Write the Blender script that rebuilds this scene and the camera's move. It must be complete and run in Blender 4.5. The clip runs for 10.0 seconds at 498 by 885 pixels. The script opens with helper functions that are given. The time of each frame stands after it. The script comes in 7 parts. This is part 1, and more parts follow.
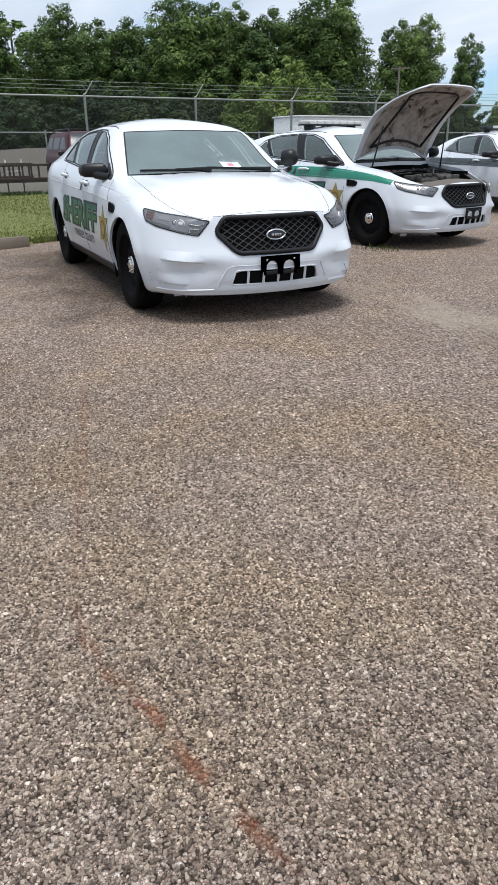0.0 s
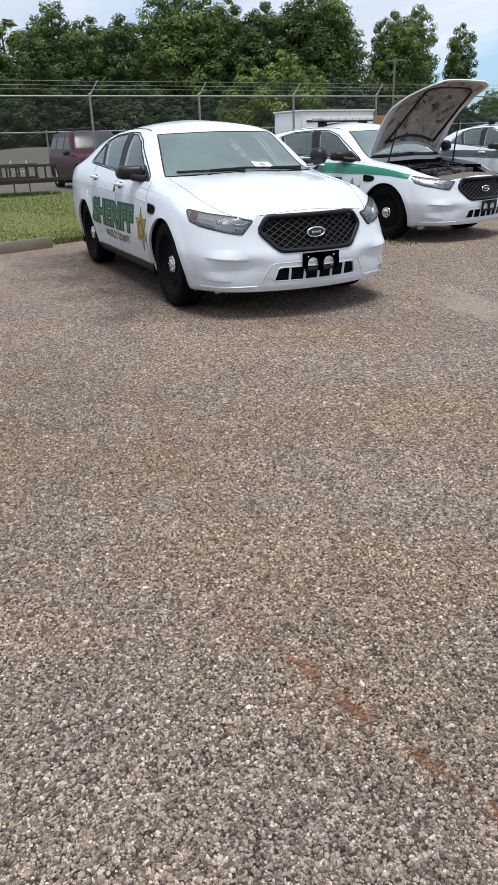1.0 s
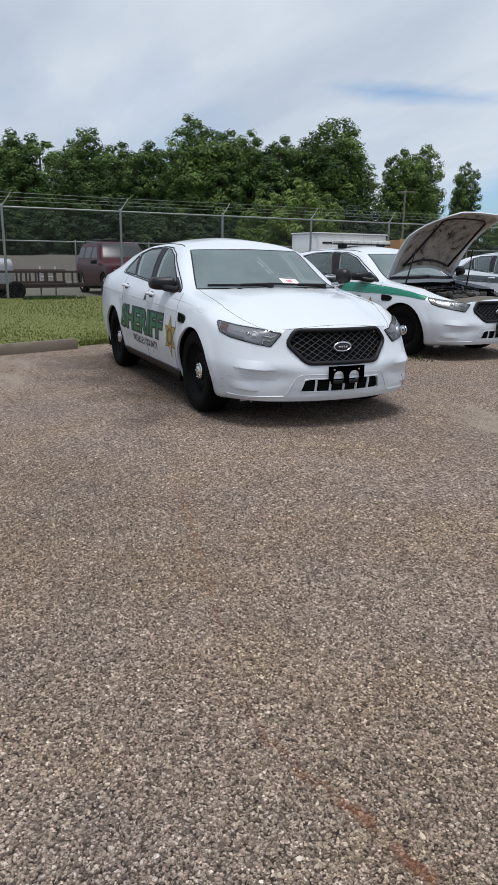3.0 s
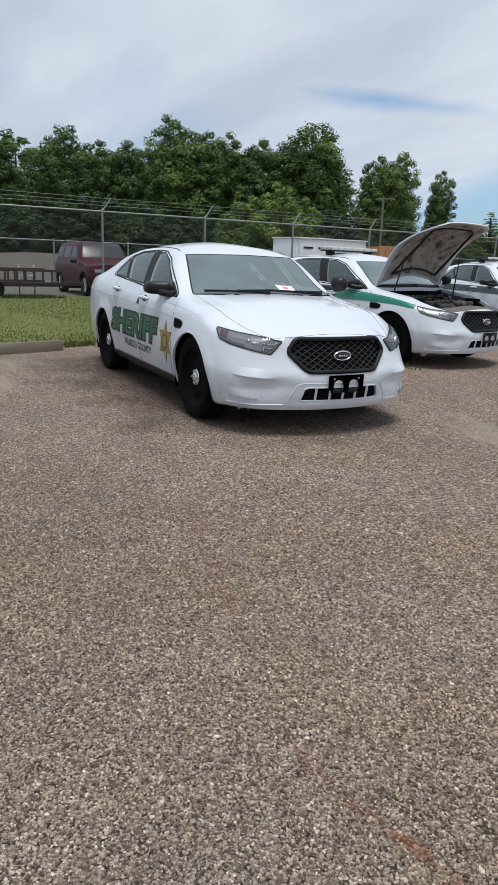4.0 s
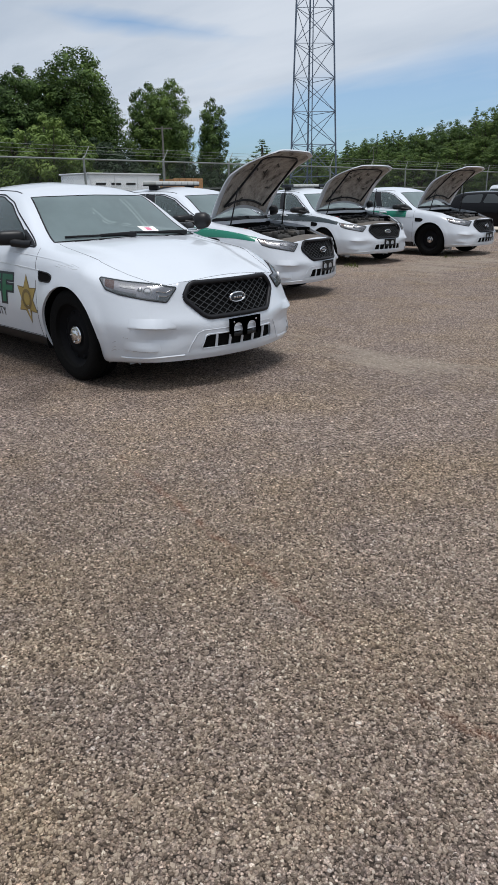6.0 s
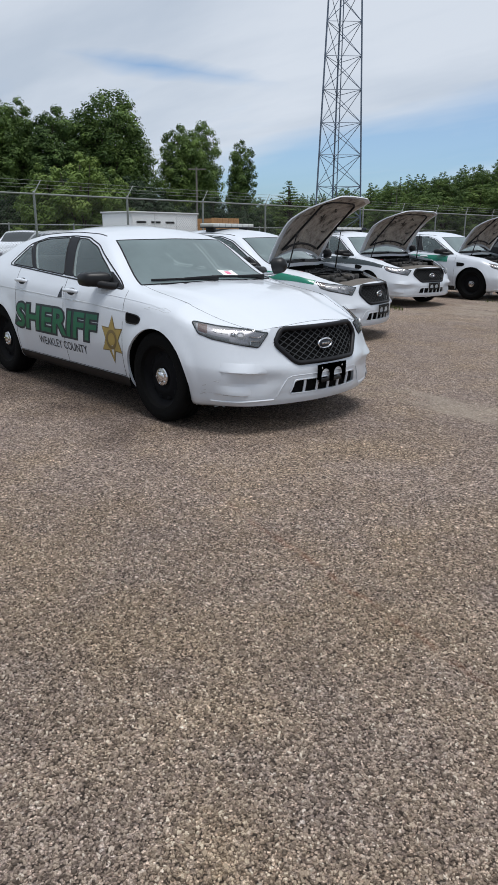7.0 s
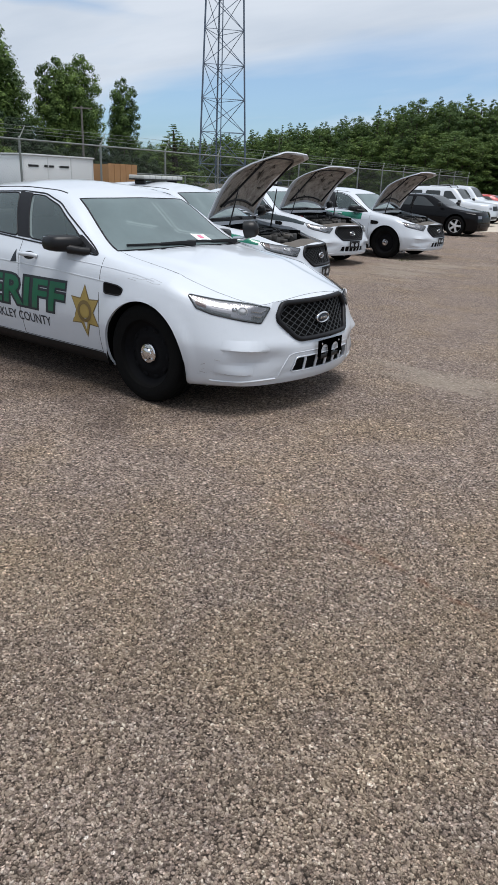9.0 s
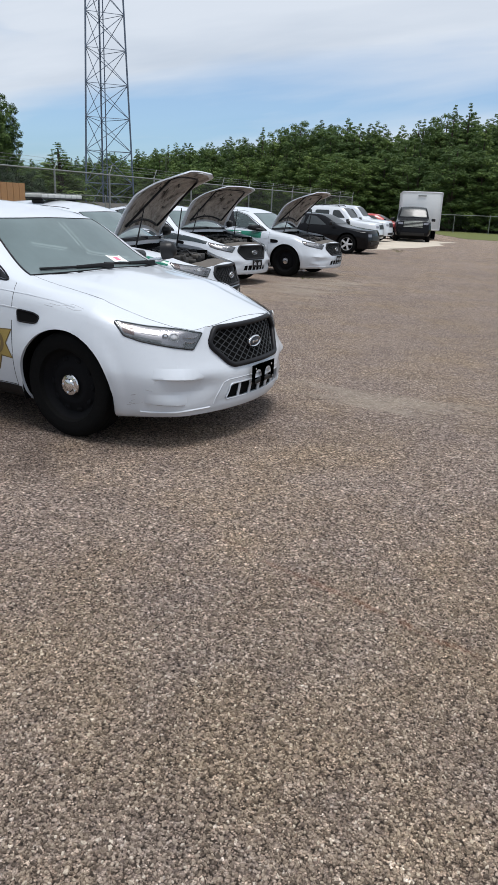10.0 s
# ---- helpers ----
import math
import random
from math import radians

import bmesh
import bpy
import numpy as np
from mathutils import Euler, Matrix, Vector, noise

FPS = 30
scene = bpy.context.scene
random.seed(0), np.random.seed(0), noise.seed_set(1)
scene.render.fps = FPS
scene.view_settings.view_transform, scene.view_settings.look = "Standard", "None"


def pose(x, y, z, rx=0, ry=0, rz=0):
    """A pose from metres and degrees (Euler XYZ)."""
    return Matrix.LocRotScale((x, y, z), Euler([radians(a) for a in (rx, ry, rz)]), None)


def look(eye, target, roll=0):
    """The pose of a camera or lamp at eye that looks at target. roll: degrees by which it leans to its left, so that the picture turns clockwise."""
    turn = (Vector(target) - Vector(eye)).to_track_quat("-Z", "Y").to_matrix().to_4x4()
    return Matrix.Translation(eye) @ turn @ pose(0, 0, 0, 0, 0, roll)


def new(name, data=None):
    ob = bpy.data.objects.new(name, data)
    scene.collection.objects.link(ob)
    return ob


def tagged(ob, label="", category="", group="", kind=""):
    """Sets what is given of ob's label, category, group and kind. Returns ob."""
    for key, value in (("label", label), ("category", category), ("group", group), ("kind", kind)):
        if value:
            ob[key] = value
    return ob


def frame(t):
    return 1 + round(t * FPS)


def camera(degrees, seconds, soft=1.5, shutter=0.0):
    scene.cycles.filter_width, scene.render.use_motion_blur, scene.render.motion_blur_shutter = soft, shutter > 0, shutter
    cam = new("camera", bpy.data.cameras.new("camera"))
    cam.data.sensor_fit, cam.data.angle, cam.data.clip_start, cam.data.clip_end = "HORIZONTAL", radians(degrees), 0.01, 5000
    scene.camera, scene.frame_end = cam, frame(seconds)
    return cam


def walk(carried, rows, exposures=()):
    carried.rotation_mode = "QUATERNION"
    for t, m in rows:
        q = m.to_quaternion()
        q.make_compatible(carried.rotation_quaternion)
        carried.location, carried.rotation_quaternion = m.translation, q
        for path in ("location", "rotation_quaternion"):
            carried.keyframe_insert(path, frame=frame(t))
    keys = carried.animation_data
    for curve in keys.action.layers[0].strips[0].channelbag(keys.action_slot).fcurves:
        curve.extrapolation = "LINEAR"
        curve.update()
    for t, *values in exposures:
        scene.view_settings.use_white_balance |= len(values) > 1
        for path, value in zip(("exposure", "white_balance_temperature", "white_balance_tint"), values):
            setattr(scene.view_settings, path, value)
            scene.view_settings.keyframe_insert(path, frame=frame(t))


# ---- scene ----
cam = camera(39.6, 10.0, soft=0.75)
PATH = [
    (0, (5.806, -2.436, 1.265), (4.129, -1.682, 0.479), -0.6),
    (0.5, (5.785, -2.558, 1.281), (4.097, -1.863, 0.465), -0.9),
    (0.7, (5.823, -2.687, 1.31), (4.117, -1.981, 0.542), -0.6),
    (0.8, (5.799, -2.755, 1.31), (4.173, -2.049, 0.385), -1.5),
    (1, (5.826, -2.866, 1.324), (4.157, -2.106, 0.524), -1.8),
    (1.5, (5.761, -2.918, 1.327), (4.018, -2.143, 0.727), -1.1),
    (2, (5.745, -2.951, 1.337), (3.984, -2.167, 0.805), 0.3),
    (3.5, (5.682, -3.017, 1.35), (3.928, -2.206, 0.834), 1.2),
    (4, (5.574, -3.142, 1.373), (3.846, -2.275, 0.862), 2.1),
    (4.5, (5.275, -3.215, 1.36), (3.585, -2.273, 0.852), 1.1),
    (5, (5.065, -3.287, 1.346), (3.539, -2.156, 0.718), 3.5),
    (5.5, (5.008, -3.402, 1.384), (3.563, -2.197, 0.706), -0.4),
    (5.7, (4.994, -3.535, 1.364), (3.609, -2.276, 0.658), -1.9),
    (6.8, (4.494, -3.95, 1.453), (3.133, -2.568, 0.965), 1.6),
    (7, (4.484, -4.053, 1.455), (3.072, -2.759, 0.879), 0.2),
    (7.5, (4.245, -4.13, 1.46), (2.859, -2.838, 0.82), 1.9),
    (8, (3.927, -4.267, 1.495), (2.765, -2.795, 0.799), 1.5),
    (8.5, (3.802, -4.363, 1.509), (2.637, -2.876, 0.853), 4.2),
    (9, (3.627, -4.4, 1.564), (2.495, -2.909, 0.862), 2.1),
    (9.5, (3.312, -4.26, 1.491), (2.328, -2.642, 0.845), 2.4),
    (10, (3.255, -4.316, 1.557), (2.353, -2.651, 0.911), 2.2),
]
walk(cam, [(t, look(eye, target, roll)) for t, eye, target, roll in PATH], [(0.0, 0.36), (0.5, 0.36), (1.0, 0.35), (1.5, 0.33), (2.0, 0.12), (3.5, 0.03), (5.0, 0.02), (5.5, -0.06), (7.0, -0.01), (8.0, 0.02), (10.0, 0.07)])

# ---- light: hazy summer sky with thin cloud, soft high sun ----
SUN_ELEVATION, SUN_AZIMUTH = 79.0, -25.0   # degrees; azimuth measured from +x towards +y

world = bpy.data.worlds.new("sky")
scene.world = world
world.use_nodes = True
wn, wl = world.node_tree.nodes, world.node_tree.links
wn.clear()
w_out = wn.new("ShaderNodeOutputWorld")
w_bg = wn.new("ShaderNodeBackground")
w_bg.inputs["Strength"].default_value = 0.118
w_sky = wn.new("ShaderNodeTexSky")
w_sky.sky_type = "NISHITA"
w_sky.sun_disc = False
w_sky.sun_elevation = radians(SUN_ELEVATION)
w_sky.sun_rotation = radians(90.0 - SUN_AZIMUTH)
w_co = wn.new("ShaderNodeTexCoord")
w_sep = wn.new("ShaderNodeSeparateXYZ")
wl.new(w_co.outputs["Generated"], w_sep.inputs[0])
# flat cloud layer: direction divided by its height
w_div = wn.new("ShaderNodeVectorMath")
w_div.operation = "DIVIDE"
w_max = wn.new("ShaderNodeMath")
w_max.operation = "ADD"
w_max.inputs[1].default_value = 0.12
wl.new(w_sep.outputs["Z"], w_max.inputs[0])
w_comb = wn.new("ShaderNodeCombineXYZ")
for k in range(3):
    wl.new(w_max.outputs[0], w_comb.inputs[k])
wl.new(w_co.outputs["Generated"], w_div.inputs[0])
wl.new(w_comb.outputs[0], w_div.inputs[1])
w_map = wn.new("ShaderNodeMapping")
w_map.inputs["Location"].default_value = (3.1, 0.4, 0.0)
w_map.inputs["Rotation"].default_value = (0, 0, radians(-38))
w_map.inputs["Scale"].default_value = (0.22, 0.62, 0.0)
wl.new(w_div.outputs[0], w_map.inputs[0])
w_noise = wn.new("ShaderNodeTexNoise")
w_noise.inputs["Scale"].default_value = 1.0
w_noise.inputs["Detail"].default_value = 7.0
w_noise.inputs["Roughness"].default_value = 0.52
w_noise.inputs["Distortion"].default_value = 0.35
wl.new(w_map.outputs[0], w_noise.inputs["Vector"])
w_shade = wn.new("ShaderNodeTexNoise")
w_shade.inputs["Scale"].default_value = 2.3
w_shade.inputs["Detail"].default_value = 6.0
wl.new(w_map.outputs[0], w_shade.inputs["Vector"])
w_ramp = wn.new("ShaderNodeValToRGB")
w_ramp.color_ramp.elements[0].position = 0.30
w_ramp.color_ramp.elements[0].color = (0.14, 0.14, 0.14, 1)
w_ramp.color_ramp.elements[1].position = 0.54
w_ramp.color_ramp.elements[1].color = (0.93, 0.93, 0.93, 1)
w_low = wn.new("ShaderNodeMapRange")
w_low.inputs["From Min"].default_value = 0.05
w_low.inputs["From Max"].default_value = 0.24
w_low.inputs["To Min"].default_value = -0.17
w_low.inputs["To Max"].default_value = 0.10
wl.new(w_sep.outputs["Z"], w_low.inputs["Value"])
# the clear strip lies only towards +y; the cloud is closed elsewhere
w_side = wn.new("ShaderNodeMapRange")
w_side.inputs["From Min"].default_value = 0.42
w_side.inputs["From Max"].default_value = 0.66
wl.new(w_sep.outputs["Y"], w_side.inputs["Value"])
w_high = wn.new("ShaderNodeMapRange")
w_high.inputs["To Min"].default_value = 0.10
wl.new(w_side.outputs["Result"], w_high.inputs["Value"])
wl.new(w_low.outputs["Result"], w_high.inputs["To Max"])
w_add = wn.new("ShaderNodeMath")
w_add.operation = "ADD"
wl.new(w_noise.outputs["Fac"], w_add.inputs[0])
wl.new(w_high.outputs["Result"], w_add.inputs[1])


def sky_math(op, a, b):
    q = wn.new("ShaderNodeMath")
    q.operation = op
    for k, v in ((0, a), (1, b)):
        if isinstance(v, (int, float)):
            q.inputs[k].default_value = v
        else:
            wl.new(v, q.inputs[k])
    return q.outputs[0]


# a thin clear streak between two cloud sheets
w_off = sky_math("ADD", sky_math("ADD", w_sep.outputs["Z"], sky_math("MULTIPLY", w_sep.outputs["Y"], 0.1)), -0.257)
w_off = sky_math("ADD", w_off, sky_math("MULTIPLY", sky_math("SUBTRACT", w_shade.outputs["Fac"], 0.5), 0.05))
w_thin = sky_math("MAXIMUM", sky_math("SUBTRACT", 1.0, sky_math("DIVIDE", sky_math("ABSOLUTE", w_off, 0.0), 0.016)), 0.0)
w_span = wn.new("ShaderNodeValToRGB")
w_span.color_ramp.elements[0].position = 0.44
w_span.color_ramp.elements[0].color = (0, 0, 0, 1)
w_span.color_ramp.elements[1].position = 0.57
w_span.color_ramp.elements[1].color = (1, 1, 1, 1)
w_fall = w_span.color_ramp.elements.new(0.72)
w_fall.color = (0, 0, 0, 1)
wl.new(w_sep.outputs["Y"], w_span.inputs[0])
w_cut = sky_math("MULTIPLY", sky_math("MULTIPLY", w_thin, w_span.outputs[0]), 0.30)
wl.new(sky_math("SUBTRACT", w_add.outputs[0], w_cut), w_ramp.inputs[0])
w_mix = wn.new("ShaderNodeMixRGB")
w_tone = wn.new("ShaderNodeValToRGB")
w_tone.color_ramp.elements[0].position = 0.36
w_tone.color_ramp.elements[0].color = (4.35, 4.95, 5.8, 1)
w_tone.color_ramp.elements[1].position = 0.64
w_tone.color_ramp.elements[1].color = (5.95, 6.42, 7.1, 1)
w_lean = wn.new("ShaderNodeMath")
w_lean.operation = "MULTIPLY_ADD"
w_lean.inputs[1].default_value = 0.30
w_lean.inputs[2].default_value = -0.14
wl.new(w_sep.outputs["Y"], w_lean.inputs[0])
w_sum = wn.new("ShaderNodeMath")
w_sum.operation = "ADD"
wl.new(w_lean.outputs[0], w_sum.inputs[0])
wl.new(w_shade.outputs["Fac"], w_sum.inputs[1])
wl.new(w_sum.outputs[0], w_tone.inputs[0])
wl.new(w_tone.outputs[0], w_mix.inputs[2])
wl.new(w_ramp.outputs[0], w_mix.inputs[0])
w_hue = wn.new("ShaderNodeHueSaturation")
w_hue.inputs["Saturation"].default_value = 1.1
w_hue.inputs["Value"].default_value = 1.05
wl.new(w_sky.outputs[0], w_hue.inputs["Color"])
w_tint = wn.new("ShaderNodeMixRGB")
w_tint.blend_type = "MULTIPLY"
w_tint.inputs[0].default_value = 1.0
w_tint.inputs[2].default_value = (0.95, 1.0, 1.06, 1)
wl.new(w_hue.outputs[0], w_tint.inputs[1])
w_hor = wn.new("ShaderNodeValToRGB")
w_hor.color_ramp.elements[0].position = 0.02
w_hor.color_ramp.elements[0].color = (0.61, 0.84, 1.09, 1)
w_hor.color_ramp.elements[1].position = 0.22
w_hor.color_ramp.elements[1].color = (1, 1, 1, 1)
wl.new(w_sep.outputs["Z"], w_hor.inputs[0])
w_deep = wn.new("ShaderNodeMixRGB")
w_deep.blend_type = "MULTIPLY"
w_deep.inputs[0].default_value = 1.0
wl.new(w_tint.outputs[0], w_deep.inputs[1])
wl.new(w_hor.outputs[0], w_deep.inputs[2])
wl.new(w_deep.outputs[0], w_mix.inputs[1])
wl.new(w_mix.outputs[0], w_bg.inputs["Color"])

wl.new(w_bg.outputs[0], w_out.inputs["Surface"])

sun_data = bpy.data.lights.new("sun", "SUN")
sun_data.energy = 2.9
sun_data.angle = radians(24)
sun_data.color = (1.0, 0.98, 0.965)
sun = new("sun", sun_data)
_e, _a = radians(SUN_ELEVATION), radians(SUN_AZIMUTH)
sun.matrix_world = look((60 * math.cos(_e) * math.cos(_a), 60 * math.cos(_e) * math.sin(_a), 60 * math.sin(_e)), (0, 0, 0))


# ---- materials ----
def nodes_of(name):
    m = bpy.data.materials.new(name)
    m.use_nodes = True
    n, l = m.node_tree.nodes, m.node_tree.links
    return m, n, l, n["Principled BSDF"]


def add_noise(n, l, scale, detail=4.0, rough=0.55, coord="Object", stretch=None):
    co = n.new("ShaderNodeTexCoord")
    tx = n.new("ShaderNodeTexNoise")
    tx.inputs["Scale"].default_value = scale
    tx.inputs["Detail"].default_value = detail
    tx.inputs["Roughness"].default_value = rough
    if stretch:
        mp = n.new("ShaderNodeMapping")
        mp.inputs["Scale"].default_value = stretch
        l.new(co.outputs[coord], mp.inputs[0])
        l.new(mp.outputs[0], tx.inputs["Vector"])
    else:
        l.new(co.outputs[coord], tx.inputs["Vector"])
    return tx.outputs["Fac"]


def ramp(n, l, fac, stops):
    r = n.new("ShaderNodeValToRGB")
    els = r.color_ramp.elements
    while len(els) < len(stops):
        els.new(0.5)
    for e, (p, c) in zip(els, stops):
        e.position = p
        e.color = (*c, 1) if len(c) == 3 else c
    l.new(fac, r.inputs[0])
    return r.outputs[0]


def mixed(n, l, fac, a, b, mode="MIX"):
    m = n.new("ShaderNodeMixRGB")
    m.blend_type = mode
    for k, v in ((0, fac), (1, a), (2, b)):
        if isinstance(v, (int, float)):
            m.inputs[k].default_value = v
        elif isinstance(v, tuple):
            m.inputs[k].default_value = (*v, 1)
        else:
            l.new(v, m.inputs[k])
    return m.outputs[0]


def bumped(n, l, bsdf, height, strength, distance):
    b = n.new("ShaderNodeBump")
    b.inputs["Strength"].default_value = strength
    b.inputs["Distance"].default_value = distance
    l.new(height, b.inputs["Height"])
    l.new(b.outputs[0], bsdf.inputs["Normal"])


def plain(name, color, rough=0.5, metal=0.0, spread=0.12, scale=6.0, bump=0.0, bump_scale=60.0, coat=0.0, spec=0.5):
    """A surface with colour varied at two scales and fine relief."""
    m, n, l, b = nodes_of(name)
    big = add_noise(n, l, scale, 3)
    fine = add_noise(n, l, scale * 9, 4)
    dark = tuple(c * (1 - spread) for c in color)
    light = tuple(min(1, c * (1 + spread)) for c in color)
    c1 = mixed(n, l, big, dark, light)
    c2 = mixed(n, l, fine, dark, light)
    l.new(mixed(n, l, 0.4, c1, c2), b.inputs["Base Color"])
    b.inputs["Roughness"].default_value = rough
    b.inputs["Metallic"].default_value = metal
    b.inputs["Specular IOR Level"].default_value = spec
    if coat:
        b.inputs["Coat Weight"].default_value = coat
        b.inputs["Coat Roughness"].default_value = 0.06
    if bump:
        bumped(n, l, b, add_noise(n, l, bump_scale, 3), bump, 0.01)
    return m


def paint(name, color, dirt=0.25):
    """Car paint: clear coat over colour, with faint road film."""
    m, n, l, b = nodes_of(name)
    film = ramp(n, l, add_noise(n, l, 1.7, 5), [(0.42, (0, 0, 0)), (0.75, (1, 1, 1))])
    speck = ramp(n, l, add_noise(n, l, 38, 5), [(0.55, (0, 0, 0)), (0.72, (1, 1, 1))])
    dirty = tuple(c * 0.72 + 0.02 for c in color)
    amount = mixed(n, l, 0.35, film, speck)
    mul = mixed(n, l, 1.0, amount, (dirt, dirt, dirt), "MULTIPLY")
    l.new(mixed(n, l, mul, color, dirty), b.inputs["Base Color"])
    b.inputs["Roughness"].default_value = 0.38 if max(color) > 0.02 else 0.12
    b.inputs["Coat Weight"].default_value = 0.7 if max(color) > 0.05 else 0.05
    b.inputs["Specular IOR Level"].default_value = 0.5 if max(color) > 0.05 else 0.15
    b.inputs["Coat Roughness"].default_value = 0.05
    bumped(n, l, b, add_noise(n, l, 3.0, 2), 0.04, 0.02)
    return m


def glass(name, tint=0.5, green=(0.86, 1.0, 0.95), sky_sheen=0.2):
    m, n, l, b = nodes_of(name)
    n.remove(b)
    out = n["Material Output"]
    tr = n.new("ShaderNodeBsdfTransparent")
    tr.inputs[0].default_value = (tint * green[0], tint * green[1], tint * green[2], 1)
    gl = n.new("ShaderNodeBsdfGlossy")
    gl.inputs["Roughness"].default_value = 0.015
    fr = n.new("ShaderNodeFresnel")
    fr.inputs["IOR"].default_value = 1.55
    mx = n.new("ShaderNodeMixShader")
    l.new(fr.outputs[0], mx.inputs[0])
    l.new(tr.outputs[0], mx.inputs[1])
    l.new(gl.outputs[0], mx.inputs[2])
    # teal diffuse film, the sky's reflection painted on to the pane
    du = n.new("ShaderNodeBsdfDiffuse")
    du.inputs[0].default_value = (0.38, 0.485, 0.495, 1)
    m2 = n.new("ShaderNodeMixShader")
    film = ramp(n, l, add_noise(n, l, 2.2, 4), [(0.2, (sky_sheen * 0.8,) * 3), (0.8, (sky_sheen * 1.25,) * 3)])
    l.new(film, m2.inputs[0])
    l.new(mx.outputs[0], m2.inputs[1])
    l.new(du.outputs[0], m2.inputs[2])
    l.new(m2.outputs[0], out.inputs["Surface"])
    return m


def ground_tint(n, l, col):
    """Worn and stained patches, metres wide: purple-grey against sandy olive. Shared by the ground and its stones."""
    big = ramp(n, l, add_noise(n, l, 0.35, 6, 0.6), [(0.3, (0.81, 0.79, 0.785)), (0.7, (1.05, 1.015, 0.985))])
    col = mixed(n, l, 1.0, col, big, "MULTIPLY")
    mid = ramp(n, l, add_noise(n, l, 2.1, 5, 0.6), [(0.35, (0.93, 0.905, 0.915)), (0.68, (1.11, 1.08, 1.05))])
    col = mixed(n, l, 1.0, col, mid, "MULTIPLY")
    olive = ramp(n, l, add_noise(n, l, 0.9, 5, 0.65), [(0.44, (1.0, 1.0, 1.03)), (0.66, (1.04, 1.0, 0.905))])
    return mixed(n, l, 1.0, col, olive, "MULTIPLY")


def calc(n, l, op, a, b):
    """One step of arithmetic on sockets or numbers."""
    q = n.new("ShaderNodeMath")
    q.operation = op
    for k, v in ((0, a), (1, b)):
        if isinstance(v, (int, float)):
            q.inputs[k].default_value = v
        else:
            l.new(v, q.inputs[k])
    return q.outputs[0]


def crack_rust(n, l, col):
    """The rusty streak along a shallow wandering crack, on the ground and its stones alike."""
    sx = n.new("ShaderNodeSeparateXYZ")
    l.new(n.new("ShaderNodeTexCoord").outputs["Object"], sx.inputs[0])
    wob = calc(n, l, "MULTIPLY", calc(n, l, "SUBTRACT", add_noise(n, l, 2.6, 4), 0.5), 0.13)
    bend = ramp(n, l, calc(n, l, "MULTIPLY", calc(n, l, "SUBTRACT", sx.outputs["X"], 1.0), 0.2), [((x - 1.0) / 5, ((y + 3.0) / 2,) * 3) for x, y in ((1.4, -1.62), (2.4, -1.84), (3.1, -2.0), (3.7, -2.17), (4.2, -2.22), (4.6, -2.13), (5.2, -1.97))])
    line = calc(n, l, "SUBTRACT", calc(n, l, "MULTIPLY", bend, 2.0), 3.0)
    off = calc(n, l, "ABSOLUTE", calc(n, l, "ADD", calc(n, l, "SUBTRACT", sx.outputs["Y"], line), wob), 0)
    near = ramp(n, l, off, [(0.0, (1, 1, 1)), (0.010, (0.8, 0.8, 0.8)), (0.027, (0, 0, 0))])
    run = ramp(n, l, calc(n, l, "MULTIPLY", sx.outputs["X"], 0.1), [(0.13, (0, 0, 0)), (0.20, (0.35, 0.35, 0.35)), (0.25, (0.5, 0.5, 0.5)), (0.33, (0.4, 0.4, 0.4)), (0.37, (0.1, 0.1, 0.1)), (0.41, (0.2, 0.2, 0.2)), (0.44, (1, 1, 1)), (0.62, (0.85, 0.85, 0.85)), (0.70, (0, 0, 0))])
    broken = ramp(n, l, add_noise(n, l, 9, 4), [(0.38, (0.0, 0.0, 0.0)), (0.54, (1, 1, 1))])
    rust = mixed(n, l, 1.0, mixed(n, l, 1.0, near, run, "MULTIPLY"), broken, "MULTIPLY")
    return mixed(n, l, mixed(n, l, 1.0, rust, (0.72, 0.72, 0.72), "MULTIPLY"), col, (0.20, 0.062, 0.026))


